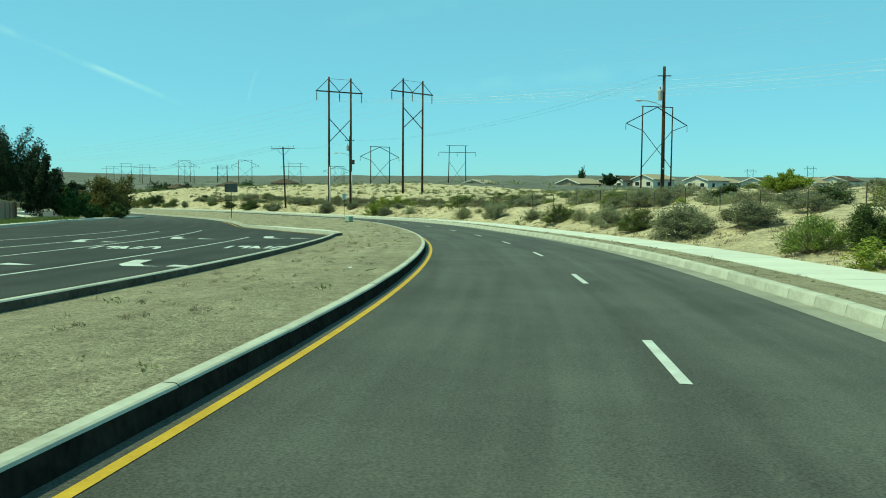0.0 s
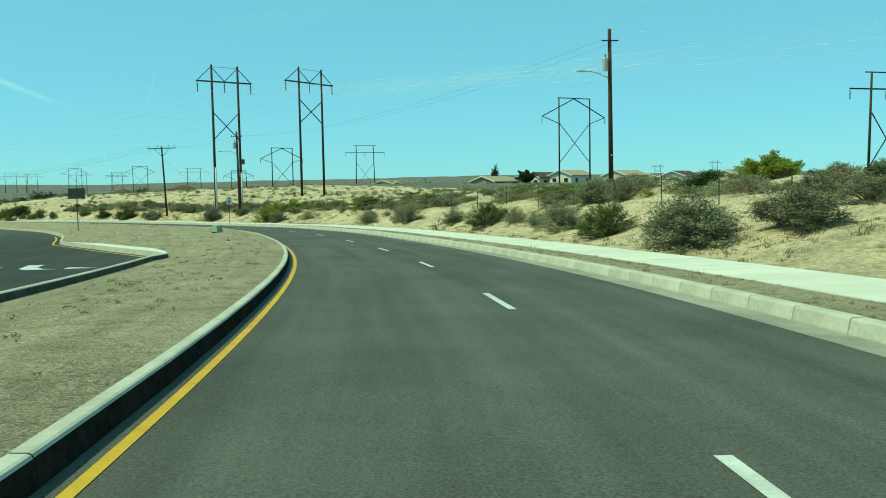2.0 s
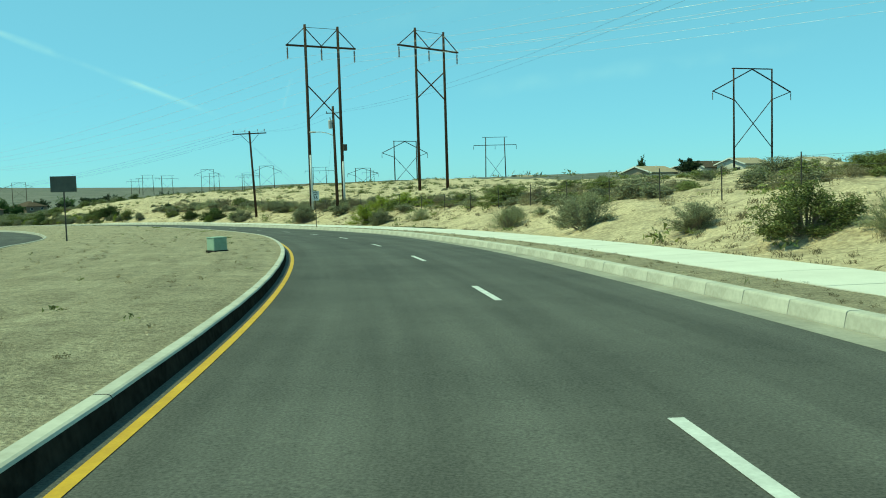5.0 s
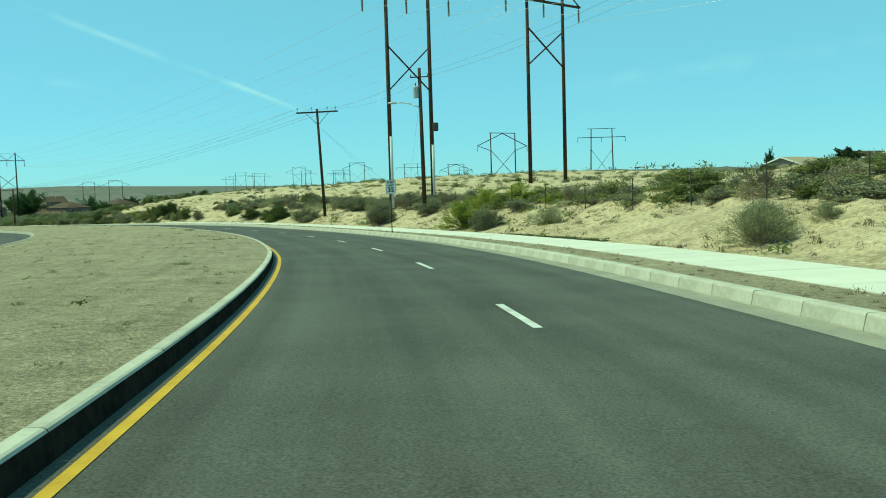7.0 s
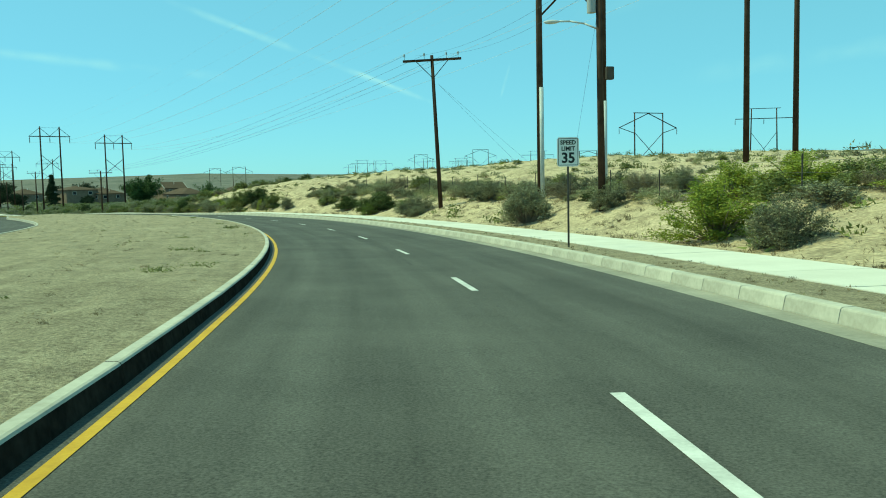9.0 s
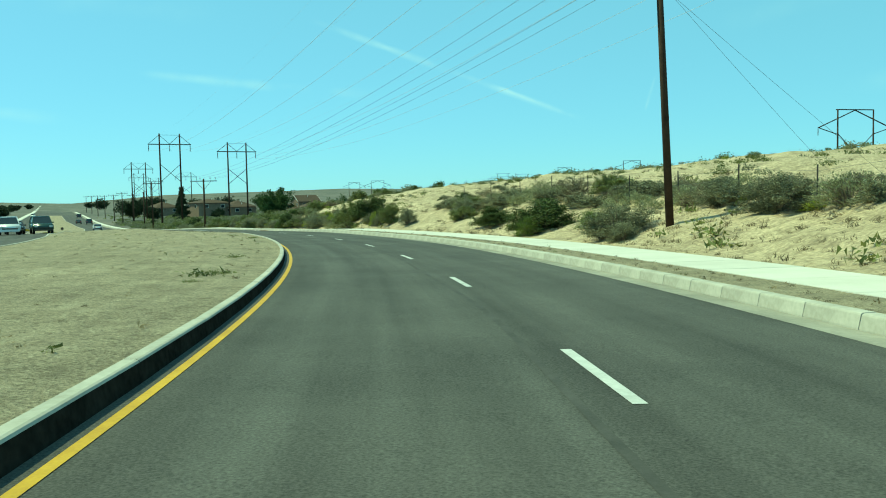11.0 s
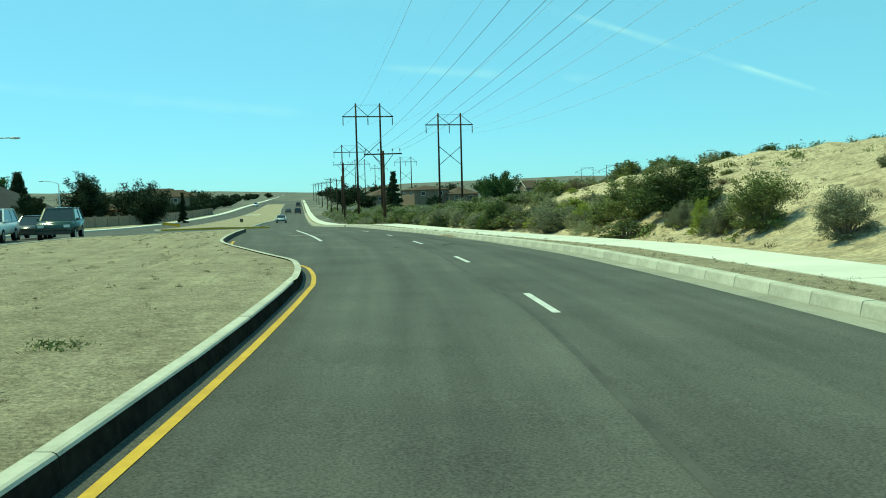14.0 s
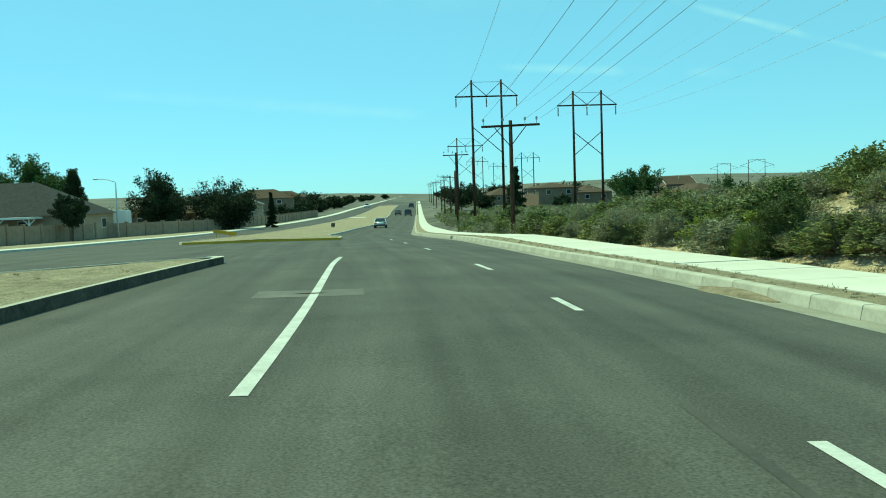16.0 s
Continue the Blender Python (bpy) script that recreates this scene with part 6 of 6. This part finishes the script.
bm = bmesh.new()
box(bm, -4.0, -10.4, 2.55, 9.0, -7.3, 2.8)
patio = part("patio_cover", bm, TRIM, grey_house, "white timber patio cover")
for px_ in (-3.6, 0.6, 4.8, 8.6):
    bm = bmesh.new()
    beam(bm, (px_, -10.1, -0.5), (px_, -10.1, 2.55), 0.16)
    for sx_ in (-1, 1):
        beam(bm, (px_, -10.1, 1.85), (px_ + sx_ * 0.7, -10.1, 2.5), 0.1)
    part("post", bm, TRIM, patio)
house(-222.0, 246.0, 50, 12, 10, 3.2, 2.4, STUCCO[2], SHINGLE[1], "tan house behind the trees and wall", "hip")
house(*at_sl(455, -46), 60, 20, 12, 6.0, 2.8, STUCCO[2], SHINGLE[1], "brown two-storey house behind the wall", "hip")
house(*at_sl(408, -43), 60, 11, 9, 4.6, 2.2, STUCCO[0], SHINGLE[1], "tan house with a gabled roof behind the wall")
house(*at_sl(530, -50), 60, 16, 11, 5.4, 2.6, STUCCO[2], SHINGLE[1], "brown house behind the wall", "hip")
house(-242.5, 369.8, -28, 14, 12, 5.6, 1.4, STUCCO[2], SHINGLE[1], "brown two-storey house behind a block wall", "hip")
house(-233.0, 376.0, -28, 9, 10, 4.0, 1.2, STUCCO[2], SHINGLE[1], "brown single-storey house behind a block wall", "hip")
house(-211.5, 396.0, -34, 20, 10, 3.0, 2.2, STUCCO[2], SHINGLE[1], "long low brown house with a brown roof", "hip")
house(-231.0, 415.5, -35, 10, 9, 5.4, 2.4, STUCCO[2], SHINGLE[1], "brown two-storey house with a gabled roof")
for x, y, r in ((-250, 440, 20), (-225, 460, 25), (-180, 455, 30), (-150, 480, 20), (-125, 500, 30), (-95, 510, 35), (-275, 425, 25), (-300, 405, 30)):
    house(x, y, r - 55, 13, 11, 3.4, 2.4, STUCCO[2], SHINGLE[1], "brown house on the rising ground far off", "hip")
for x, y, r, w_, k, low in ((38.4, 240.8, -45, 10, 0, 2.4), (54, 251, -50, 7, 1, 0.9), (61, 247, -48, 9, 1, 0.5), (76.2, 245.8, -52, 10, 1, 0.3), (90, 240.8, -45, 9, 1, 0.5), (103, 236, -50, 7, 1, 0.4), (111, 238, -48, 10, 1, 0.1), (60, 300, -40, 12, 0, 1.5), (95, 290, -50, 12, 0, 1.5),
                       (14, 330, -30, 12, 0, 1.5), (130, 236, -45, 10, 1, 0.5)):
    house(x, y, r, w_ * 0.78, 10.5, 2.5, 1.3, STUCCO[k], SHINGLE[2 if int(x) % 3 else 1], "pale stucco house with a brown gabled roof across the brush", drop=low - 0.2)

# ---- street lamps of the side streets ----
for x, y, hh, tn in ((-190.1, 225.7, 8.0, 230), (-119.2, 188.3, 7.6, 60)):
    z = on_land(x, y)
    t = thing("street_lamp", pose(x, y, z), "tall grey steel street lamp with a curved arm", "street lamp", "street lamps")
    bm = bmesh.new()
    beam(bm, (0, 0, -0.3), (0, 0, hh - 0.5), 0.14, sides=10, taper=0.6)
    part("pole", bm, LAMP_HEAD, t, "", True)
    lamp_arm(t, hh, 2.4, tn)


# ---- vehicles ----
TYRE = surface("tyre_rubber", (0.012, 0.012, 0.012), (0.025, 0.025, 0.025), 5, 40, 0.85, 0.1)
RIM = surface("wheel_rim", (0.30, 0.30, 0.31), (0.42, 0.42, 0.43), 3, 20, 0.35, 0.0, metal=0.7)
RED_LENS = surface("red_lens", (0.30, 0.01, 0.01), (0.40, 0.02, 0.02), 3, 20, 0.2, 0.0)
CLEAR_LENS = surface("clear_lens", (0.60, 0.60, 0.58), (0.75, 0.75, 0.72), 3, 20, 0.1, 0.0)


def paint(name, c):
    return surface(name, tuple(v * 0.92 for v in c), c, 0.5, 4, 0.25, 0.0, spec=0.6)


PAINTS = {"white": paint("white_car_paint", (0.74, 0.74, 0.73)), "silver": paint("silver_car_paint", (0.62, 0.63, 0.62)), "green": paint("dark_green_car_paint", (0.03, 0.06, 0.045)), "dark": paint("dark_car_paint", (0.04, 0.04, 0.045))}


def car(m, colour, shape, label):
    """A car that heads along local +y."""
    t = thing("car", m, label, "car", "cars on the road")
    if shape == "sedan":
        L, W, belt, roof = 4.7, 1.78, 0.92, 1.43
        side = [(-2.35, 0.45), (-2.33, 0.86), (-1.55, 0.95), (1.0, 0.93), (2.15, 0.78), (2.35, 0.55), (2.3, 0.32), (-2.28, 0.32)]
        cabin = [(-1.75, 0.93), (-1.05, 1.40), (0.25, 1.43), (1.05, 0.93)]
    else:
        L, W, belt, roof = 4.9, 1.92, 1.10, 1.80
        side = [(-2.42, 0.5), (-2.42, 1.1), (-2.3, 1.15), (1.0, 1.12), (2.25, 1.02), (2.45, 0.75), (2.42, 0.42), (-2.4, 0.42)]
        cabin = [(-2.36, 1.12), (-2.1, 1.76), (0.35, 1.80), (1.1, 1.12)]
    bm = bmesh.new()
    va = [bm.verts.new((-W / 2, y, z)) for y, z in side]
    vb = [bm.verts.new((W / 2, y, z)) for y, z in side]
    n = len(side)
    for i in range(n):
        bm.faces.new((va[i], va[(i + 1) % n], vb[(i + 1) % n], vb[i]))
    bm.faces.new(va[::-1])
    bm.faces.new(vb)
    bmesh.ops.recalc_face_normals(bm, faces=bm.faces)
    bmesh.ops.bevel(bm, geom=list(bm.edges), offset=0.07, segments=2, affect="EDGES")
    part("body", bm, PAINTS[colour], t, "", True)
    inset = 0.16
    bm = bmesh.new()
    ca = [bm.verts.new((-(W / 2 - 0.05 - (inset if z > belt + 0.1 else 0)), y, z)) for y, z in cabin]
    cb = [bm.verts.new(((W / 2 - 0.05 - (inset if z > belt + 0.1 else 0)), y, z)) for y, z in cabin]
    for i in range(4):
        bm.faces.new((ca[i], ca[(i + 1) % 4], cb[(i + 1) % 4], cb[i]))
    bm.faces.new(ca[::-1])
    bm.faces.new(cb)
    bmesh.ops.recalc_face_normals(bm, faces=bm.faces)
    part("window_glass", bm, GLASS, t, "dark tinted glass")
    (y0, _), (y1, z1), (y2, z2), _ = cabin
    xr = W / 2 - 0.05 - inset
    bm = bmesh.new()
    box(bm, -xr - 0.02, y1 - 0.05, z1 - 0.03, xr + 0.02, y2 + 0.05, z2 + 0.03, 0.025)
    part("roof_panel", bm, PAINTS[colour], t)
    for sx_ in (-1, 1):
        for (ya, za), (yb, zb) in ((cabin[0], cabin[1]), (cabin[2], cabin[3]), ((0.5 * (y1 + y2) - 0.2, belt), (0.5 * (y1 + y2) - 0.2, z1))):
            bm = bmesh.new()
            xa = W / 2 - 0.05 - (inset if za > belt + 0.1 else 0)
            xb = W / 2 - 0.05 - (inset if zb > belt + 0.1 else 0)
            beam(bm, (sx_ * xa, ya, za), (sx_ * xb, yb, zb), 0.09, 0.06)
            part("pillar", bm, PAINTS[colour], t)
    for sx_ in (-1, 1):
        for wy in (-L * 0.30, L * 0.30):
            r = 0.32 if shape == "sedan" else 0.38
            mt = Matrix.Translation((sx_ * (W / 2 - 0.1), wy, r)) @ Matrix.Rotation(radians(90), 4, "Y")
            bm = bmesh.new()
            bmesh.ops.create_cone(bm, cap_ends=True, segments=20, radius1=r, radius2=r, depth=0.22, matrix=mt)
            tyre = part("wheel", bm, TYRE, t, "black tyre")
            bm = bmesh.new()
            bmesh.ops.create_cone(bm, cap_ends=True, segments=14, radius1=r * 0.62, radius2=r * 0.55, depth=0.235, matrix=mt)
            part("rim", bm, RIM, tyre)
        bm = bmesh.new()
        box(bm, sx_ * (W / 2 - 0.28) - 0.17, L / 2 - 0.13, belt - 0.36, sx_ * (W / 2 - 0.28) + 0.17, L / 2 + 0.0, belt - 0.2, 0.02)
        part("headlight", bm, CLEAR_LENS, t)
        bm = bmesh.new()
        box(bm, sx_ * (W / 2 - 0.24) - 0.16, -L / 2 - 0.01, belt - 0.24, sx_ * (W / 2 - 0.24) + 0.16, -L / 2 + 0.08, belt - 0.08, 0.02)
        part("taillight", bm, RED_LENS, t)
        bm = bmesh.new()
        box(bm, sx_ * (W / 2 + 0.08) - 0.09, 0.85, belt, sx_ * (W / 2 + 0.08) + 0.09, 0.97, belt + 0.14, 0.02)
        part("mirror", bm, PAINTS[colour], t)
    for yy in (-L / 2 - 0.02, L / 2 + 0.02):
        bm = bmesh.new()
        box(bm, -W / 2 + 0.08, yy - 0.07, 0.36, W / 2 - 0.08, yy + 0.05, 0.56, 0.03)
        part("bumper", bm, DARK_STEEL if colour != "white" else PAINTS["white"], t)
    bm = bmesh.new()
    box(bm, -0.7, L / 2 - 0.05, 0.6, 0.7, L / 2 + 0.012, 0.72)
    part("grille", bm, DARK_STEEL, t)
    return t


car(road_pose(201.0, -20.7, 0.0, 180), "white", "suv", "white sport utility vehicle on the opposite carriageway")
car(road_pose(208.0, -19.7, 0.0, 180), "dark", "sedan", "dark low sedan on the opposite carriageway")
car(road_pose(203.5, -17.5, 0.0, 180), "green", "suv", "dark green sport utility vehicle on the opposite carriageway")
car(road_pose(306, -1.7), "silver", "sedan", "pale silver sedan driving away beside the further median")
car(road_pose(415, 1.2), "dark", "suv", "dark vehicle far down the road")
car(road_pose(425, -1.8), "dark", "sedan", "dark sedan far down the road")
car(road_pose(520, 1.4), "dark", "suv", "dark vehicle far down the road")
car(road_pose(540, -17.5, 0.0, 180), "white", "suv", "white vehicle far down the opposite carriageway")
trailer = thing("travel_trailer", pose(-197.2, 226.6, on_land(-197.2, 226.6), 0, 0, 140), "white boxy travel trailer behind the wall", "trailer")
bm = bmesh.new()
box(bm, -1.25, -3.2, 0.5, 1.25, 3.2, 3.75, 0.12)
part("body", bm, PAINTS["white"], trailer)
bm = bmesh.new()
box(bm, -0.4, -0.5, 3.75, 0.4, 0.5, 4.0, 0.06)
part("roof_unit", bm, TRIM, trailer)
for sx_ in (-1, 1):
    bm = bmesh.new()
    bmesh.ops.create_cone(bm, cap_ends=True, segments=16, radius1=0.35, radius2=0.35, depth=0.2, matrix=Matrix.Translation((sx_ * 1.1, -0.3, 0.35)) @ Matrix.Rotation(radians(90), 4, "Y"))
    part("wheel", bm, TYRE, trailer)

# lawn strip behind the opposite sidewalk
LAWN = leaf("lawn_blade", (0.06, 0.085, 0.02), (0.17, 0.20, 0.06))


def lawn_where(rng_):
    s_ = rng_.uniform(36, 76)
    x_, y_ = at_sl(s_, float(far_kerb(s_)) - rng_.uniform(0.6, 3.0))
    return x_, y_, on_land(x_, y_) + 0.15


tufts("lawn", 1500, 61, lawn_where, LAWN, 0.3, 12, "green grass strip beside the opposite kerb", "grass", 1.6, flat=True)

# ---- lettering and arrows on the opposite carriageway ----
for s, l in ((2.0, -10.4), (1.0, -15.0)):
    w_ = word("ONLY", 1.0, WHITE_LINE, "road_lettering", None, road_pose(s, l, 0.004, 180) @ Matrix.Diagonal((1.0, 3.2, 1, 1)))
    tagged(w_, "worn white lettering painted on the asphalt", "road marking", "", "structure")


def turn_arrow(s, l):
    """A left-turn arrow for drivers who come the other way."""
    pts = [(-0.15, -1.5), (0.18, -1.5), (0.12, -0.2), (-0.2, 0.5), (-0.8, 0.78), (-0.75, 1.2), (-1.95, 0.5), (-0.9, -0.25), (-0.86, 0.25), (-0.45, 0.1), (-0.2, -0.5)]
    bm = bmesh.new()
    bm.faces.new([bm.verts.new((x, y, 0)) for x, y in pts])
    ob = part("turn_arrow", bm, WHITE_LINE)
    ob.matrix_basis = road_pose(s, l, 0.007, 180) @ Matrix.Diagonal((1.4, 1.0, 1, 1))
    return tagged(ob, "white turn arrow painted on the asphalt", "road marking", "turn arrows", "structure")


for s, l in ((-8.4, -11.45), (14.0, -11.9), (12.6, -16.2), (-8.4, -15.8), (7.6, -19.2)):
    turn_arrow(s, l)

# oil stains and a patched seam in the lane
SEAM = surface("asphalt_seam", (0.050, 0.050, 0.046), (0.092, 0.090, 0.082), 1.5, 30, 0.8, 0.4, 0.01)
marking("asphalt_seam", 92, 186, lambda s: -0.42 + 0.06 * np.sin(s * 0.4), 0.09, SEAM, "dark sealed seam along the lane", 1.0, 0.003)

# dirt washed over the gutter, a scrap on the lane, and markers on the further median
def spill(s, l, length, width, lift, material, name, label, category):
    rng = np.random.default_rng(int(s * 10))
    ring = 22
    verts = [(0, 0, lift)]
    for q, h in ((0.55, lift * 0.8), (1.0, 0.0)):
        for i in range(ring):
            a = i * 6.283 / ring
            k = q * (0.75 + 0.5 * abs(noise.noise((math.cos(a) * 1.5 + s, math.sin(a) * 1.5, 2.0))))
            verts.append((math.sin(a) * width * k, math.cos(a) * length * k, h + 0.004))
    faces = [(0, 1 + i, 1 + (i + 1) % ring) for i in range(ring)] + [(1 + i, 1 + ring + i, 1 + ring + (i + 1) % ring, 1 + (i + 1) % ring) for i in range(ring)]
    ob = mesh_object(name, verts, faces, material, True)
    ob.matrix_basis = road_pose(s, l, 0.004)
    return tagged(ob, label, category, "", "stuff")


for k in range(13):
    spill(0.6 + 0.55 * k, -7.15 + 0.14 * math.sin(k * 2.3) + 0.02 * k, 0.75 + 0.2 * math.sin(k * 1.7), 0.33 + 0.08 * math.cos(k * 2.9), 0.145 + 0.02 * math.sin(k), CLOD, "dirt_heap", "low heap of dark dirt and gravel inside the kerb", "dirt")
stick = thing("stick", road_pose(-11.4, -4.72, 0.2, 62), "dry broken stick lying on the dirt median", "stick")
bm = bmesh.new()
beam(bm, (-0.13, 0, 0.012), (0.02, 0.012, 0.018), 0.009, sides=6)
beam(bm, (0.0, 0.01, 0.018), (0.15, -0.01, 0.014), 0.008, sides=6, taper=0.5)
part("wood", bm, BARK, stick)
scrap = thing("paper_scrap", road_pose(-10.9, -5.22, 0.2, 20), "crumpled white scrap of paper on the dirt median", "litter")
bm = bmesh.new()
bmesh.ops.create_icosphere(bm, subdivisions=2, radius=0.06)
for v in bm.verts:
    v.co *= 0.75 + 0.5 * noise.noise(v.co * 30)
    v.co.z = v.co.z * 0.45 + 0.02
part("paper", bm, SIGN_WHITE, scrap)
spill(194.6, 3.6, 1.7, 0.42, 0.08, CLOD, "dirt_spill", "dark grey dirt washed down over the gutter", "dirt")
spill(6.3, 4.0, 1.3, 0.3, 0.05, STONE, "dirt_spill", "brown dirt washed over the gutter", "dirt")
PATCH = surface("patched_asphalt", (0.10, 0.10, 0.09), (0.17, 0.165, 0.15), 1.2, 30, 0.85, 0.4, 0.006)
tagged(strip("asphalt_patch", np.array([194.5, 195.1, 195.7]), [(-4.9, 0.0035), (-4.0, 0.0035), (-3.0, 0.0035)], PATCH), "pale rectangular patch in the asphalt", "road patch", "", "structure")
spill(195.0, -3.95, 0.05, 0.3, 0.012, BOX_DARK, "road_debris", "dark scrap lying across the turning lane line", "debris")
spill(182.1, 1.04, 0.05, 0.34, 0.02, BOX_DARK, "road_debris", "dark scrap of rubber lying on the lane", "debris")
spill(179.9, -1.3, 0.16, 0.12, 0.003, BOX_DARK, "tar_spot", "small dark tar spot on the asphalt", "stain")
marker = thing("median_marker", road_pose(262.0, -14.7, 0.15, 0), "yellow barrier board tipped over on the median nose", "barrier")
bm = bmesh.new()
box(bm, -1.1, -0.05, 0.30, 1.1, 0.05, 0.62, 0.01)
bmesh.ops.rotate(bm, verts=bm.verts, cent=(0, 0, 0.3), matrix=Matrix.Rotation(radians(9), 3, "Y"))
part("board", bm, YELLOW, marker)
for sx_ in (-0.7, 0.6):
    bm = bmesh.new()
    beam(bm, (sx_, 0, -0.1), (sx_ - 0.15, 0, 0.42), 0.07)
    part("leg", bm, YELLOW, marker)
post_ = thing("median_post", road_pose(306.8, -8.8, 0.15, 0), "small dark marker post standing in the median", "marker post")
bm = bmesh.new()
beam(bm, (0, 0, -0.2), (0, 0, 0.6), 0.14)
part("post", bm, DARK_STEEL, post_)
bm = bmesh.new()
box(bm, -0.28, -0.1, 0.15, 0.28, -0.075, 0.68)
part("plate", bm, DARK_STEEL, post_)

# ---- high cirrus and vapour trails ----
trail_mat = bpy.data.materials.new("vapour_trail")
trail_mat.use_nodes = True
tn_, tk = trail_mat.node_tree.nodes, trail_mat.node_tree.links
tn_.remove(tn_["Principled BSDF"])
em, tb, mixs, tc, tnz, tmul, tramp, grad = tn_.new("ShaderNodeEmission"), tn_.new("ShaderNodeBsdfTransparent"), tn_.new("ShaderNodeMixShader"), tn_.new("ShaderNodeTexCoord"), tn_.new("ShaderNodeTexNoise"), tn_.new("ShaderNodeMath"), tn_.new("ShaderNodeMapRange"), tn_.new("ShaderNodeAttribute")
em.inputs["Color"].default_value, em.inputs["Strength"].default_value = (0.66, 1.0, 1.3, 1), 1.0
grad.attribute_name = "thickness"
tnz.inputs["Scale"].default_value, tnz.inputs["Detail"].default_value = 0.006, 6
tk.new(tc.outputs["Object"], tnz.inputs["Vector"])
tramp.inputs["From Min"].default_value, tramp.inputs["From Max"].default_value, tramp.inputs["To Max"].default_value = 0.35, 0.7, 1.0
tk.new(tnz.outputs["Fac"], tramp.inputs["Value"])
tmul.operation = "MULTIPLY"
tk.new(tramp.outputs["Result"], tmul.inputs[0])
tk.new(grad.outputs["Fac"], tmul.inputs[1])
tk.new(tmul.outputs[0], mixs.inputs["Fac"])
tk.new(tb.outputs["BSDF"], mixs.inputs[1])
tk.new(em.outputs["Emission"], mixs.inputs[2])
tk.new(mixs.outputs["Shader"], tn_["Material Output"].inputs["Surface"])


def sky_dir(head, up, r=4200.0):
    return Vector((-60 - math.sin(radians(head)) * math.cos(radians(up)) * r, 110 + math.cos(radians(head)) * math.cos(radians(up)) * r, math.sin(radians(up)) * r))


def vapour(h0, u0, h1, u1, width, dense, n=40):
    """A long thin cloud high up, from one bearing and height to another."""
    a, b = sky_dir(h0, u0), sky_dir(h1, u1)
    verts, faces, thick = [], [], []
    for i in range(n + 1):
        f = i / n
        p = a.lerp(b, f)
        p = p.normalized() * 4200
        side = (b - a).cross(p).normalized() * (width * (0.7 + 0.6 * abs(noise.noise((f * 5, h0, 0)))))
        for q, tq in ((-1, 0), (-0.4, 0.7), (0, 1), (0.4, 0.7), (1, 0)):
            verts.append(p + side * q)
            thick.append(tq * dense * min(1, 6 * f, 6 * (1 - f)))
    faces = [(i * 5 + j, i * 5 + j + 1, i * 5 + j + 6, i * 5 + j + 5) for i in range(n) for j in range(4)]
    ob = mesh_object("vapour_trail", verts, faces, trail_mat)
    att = ob.data.attributes.new("thickness", "FLOAT", "POINT")
    att.data.foreach_set("value", thick)
    return tagged(ob, "thin white vapour trail high in the blue sky", "cloud", "vapour trails", "structure")


for row in ((34.5, 11.9, 16.2, 5.0, 22, 0.42), (22.5, 7.6, 17.0, 5.3, 12, 0.45), (12.5, 5.5, 11.8, 7.8, 9, 0.42), (1.0, 6.4, -23.0, 8.2, 60, 0.18), (45.0, 8.3, 30.0, 7.0, 34, 0.22),
            (73.0, 7.2, 49.0, 5.3, 40, 0.22), (45.5, 8.4, 36.0, 7.5, 24, 0.14), (-6.0, 12.5, -20.0, 15.0, 90, 0.10), (8.0, 10.5, -4.0, 13.0, 80, 0.08), (60.0, 13.0, 40.0, 12.0, 80, 0.08)):
    vapour(*row)
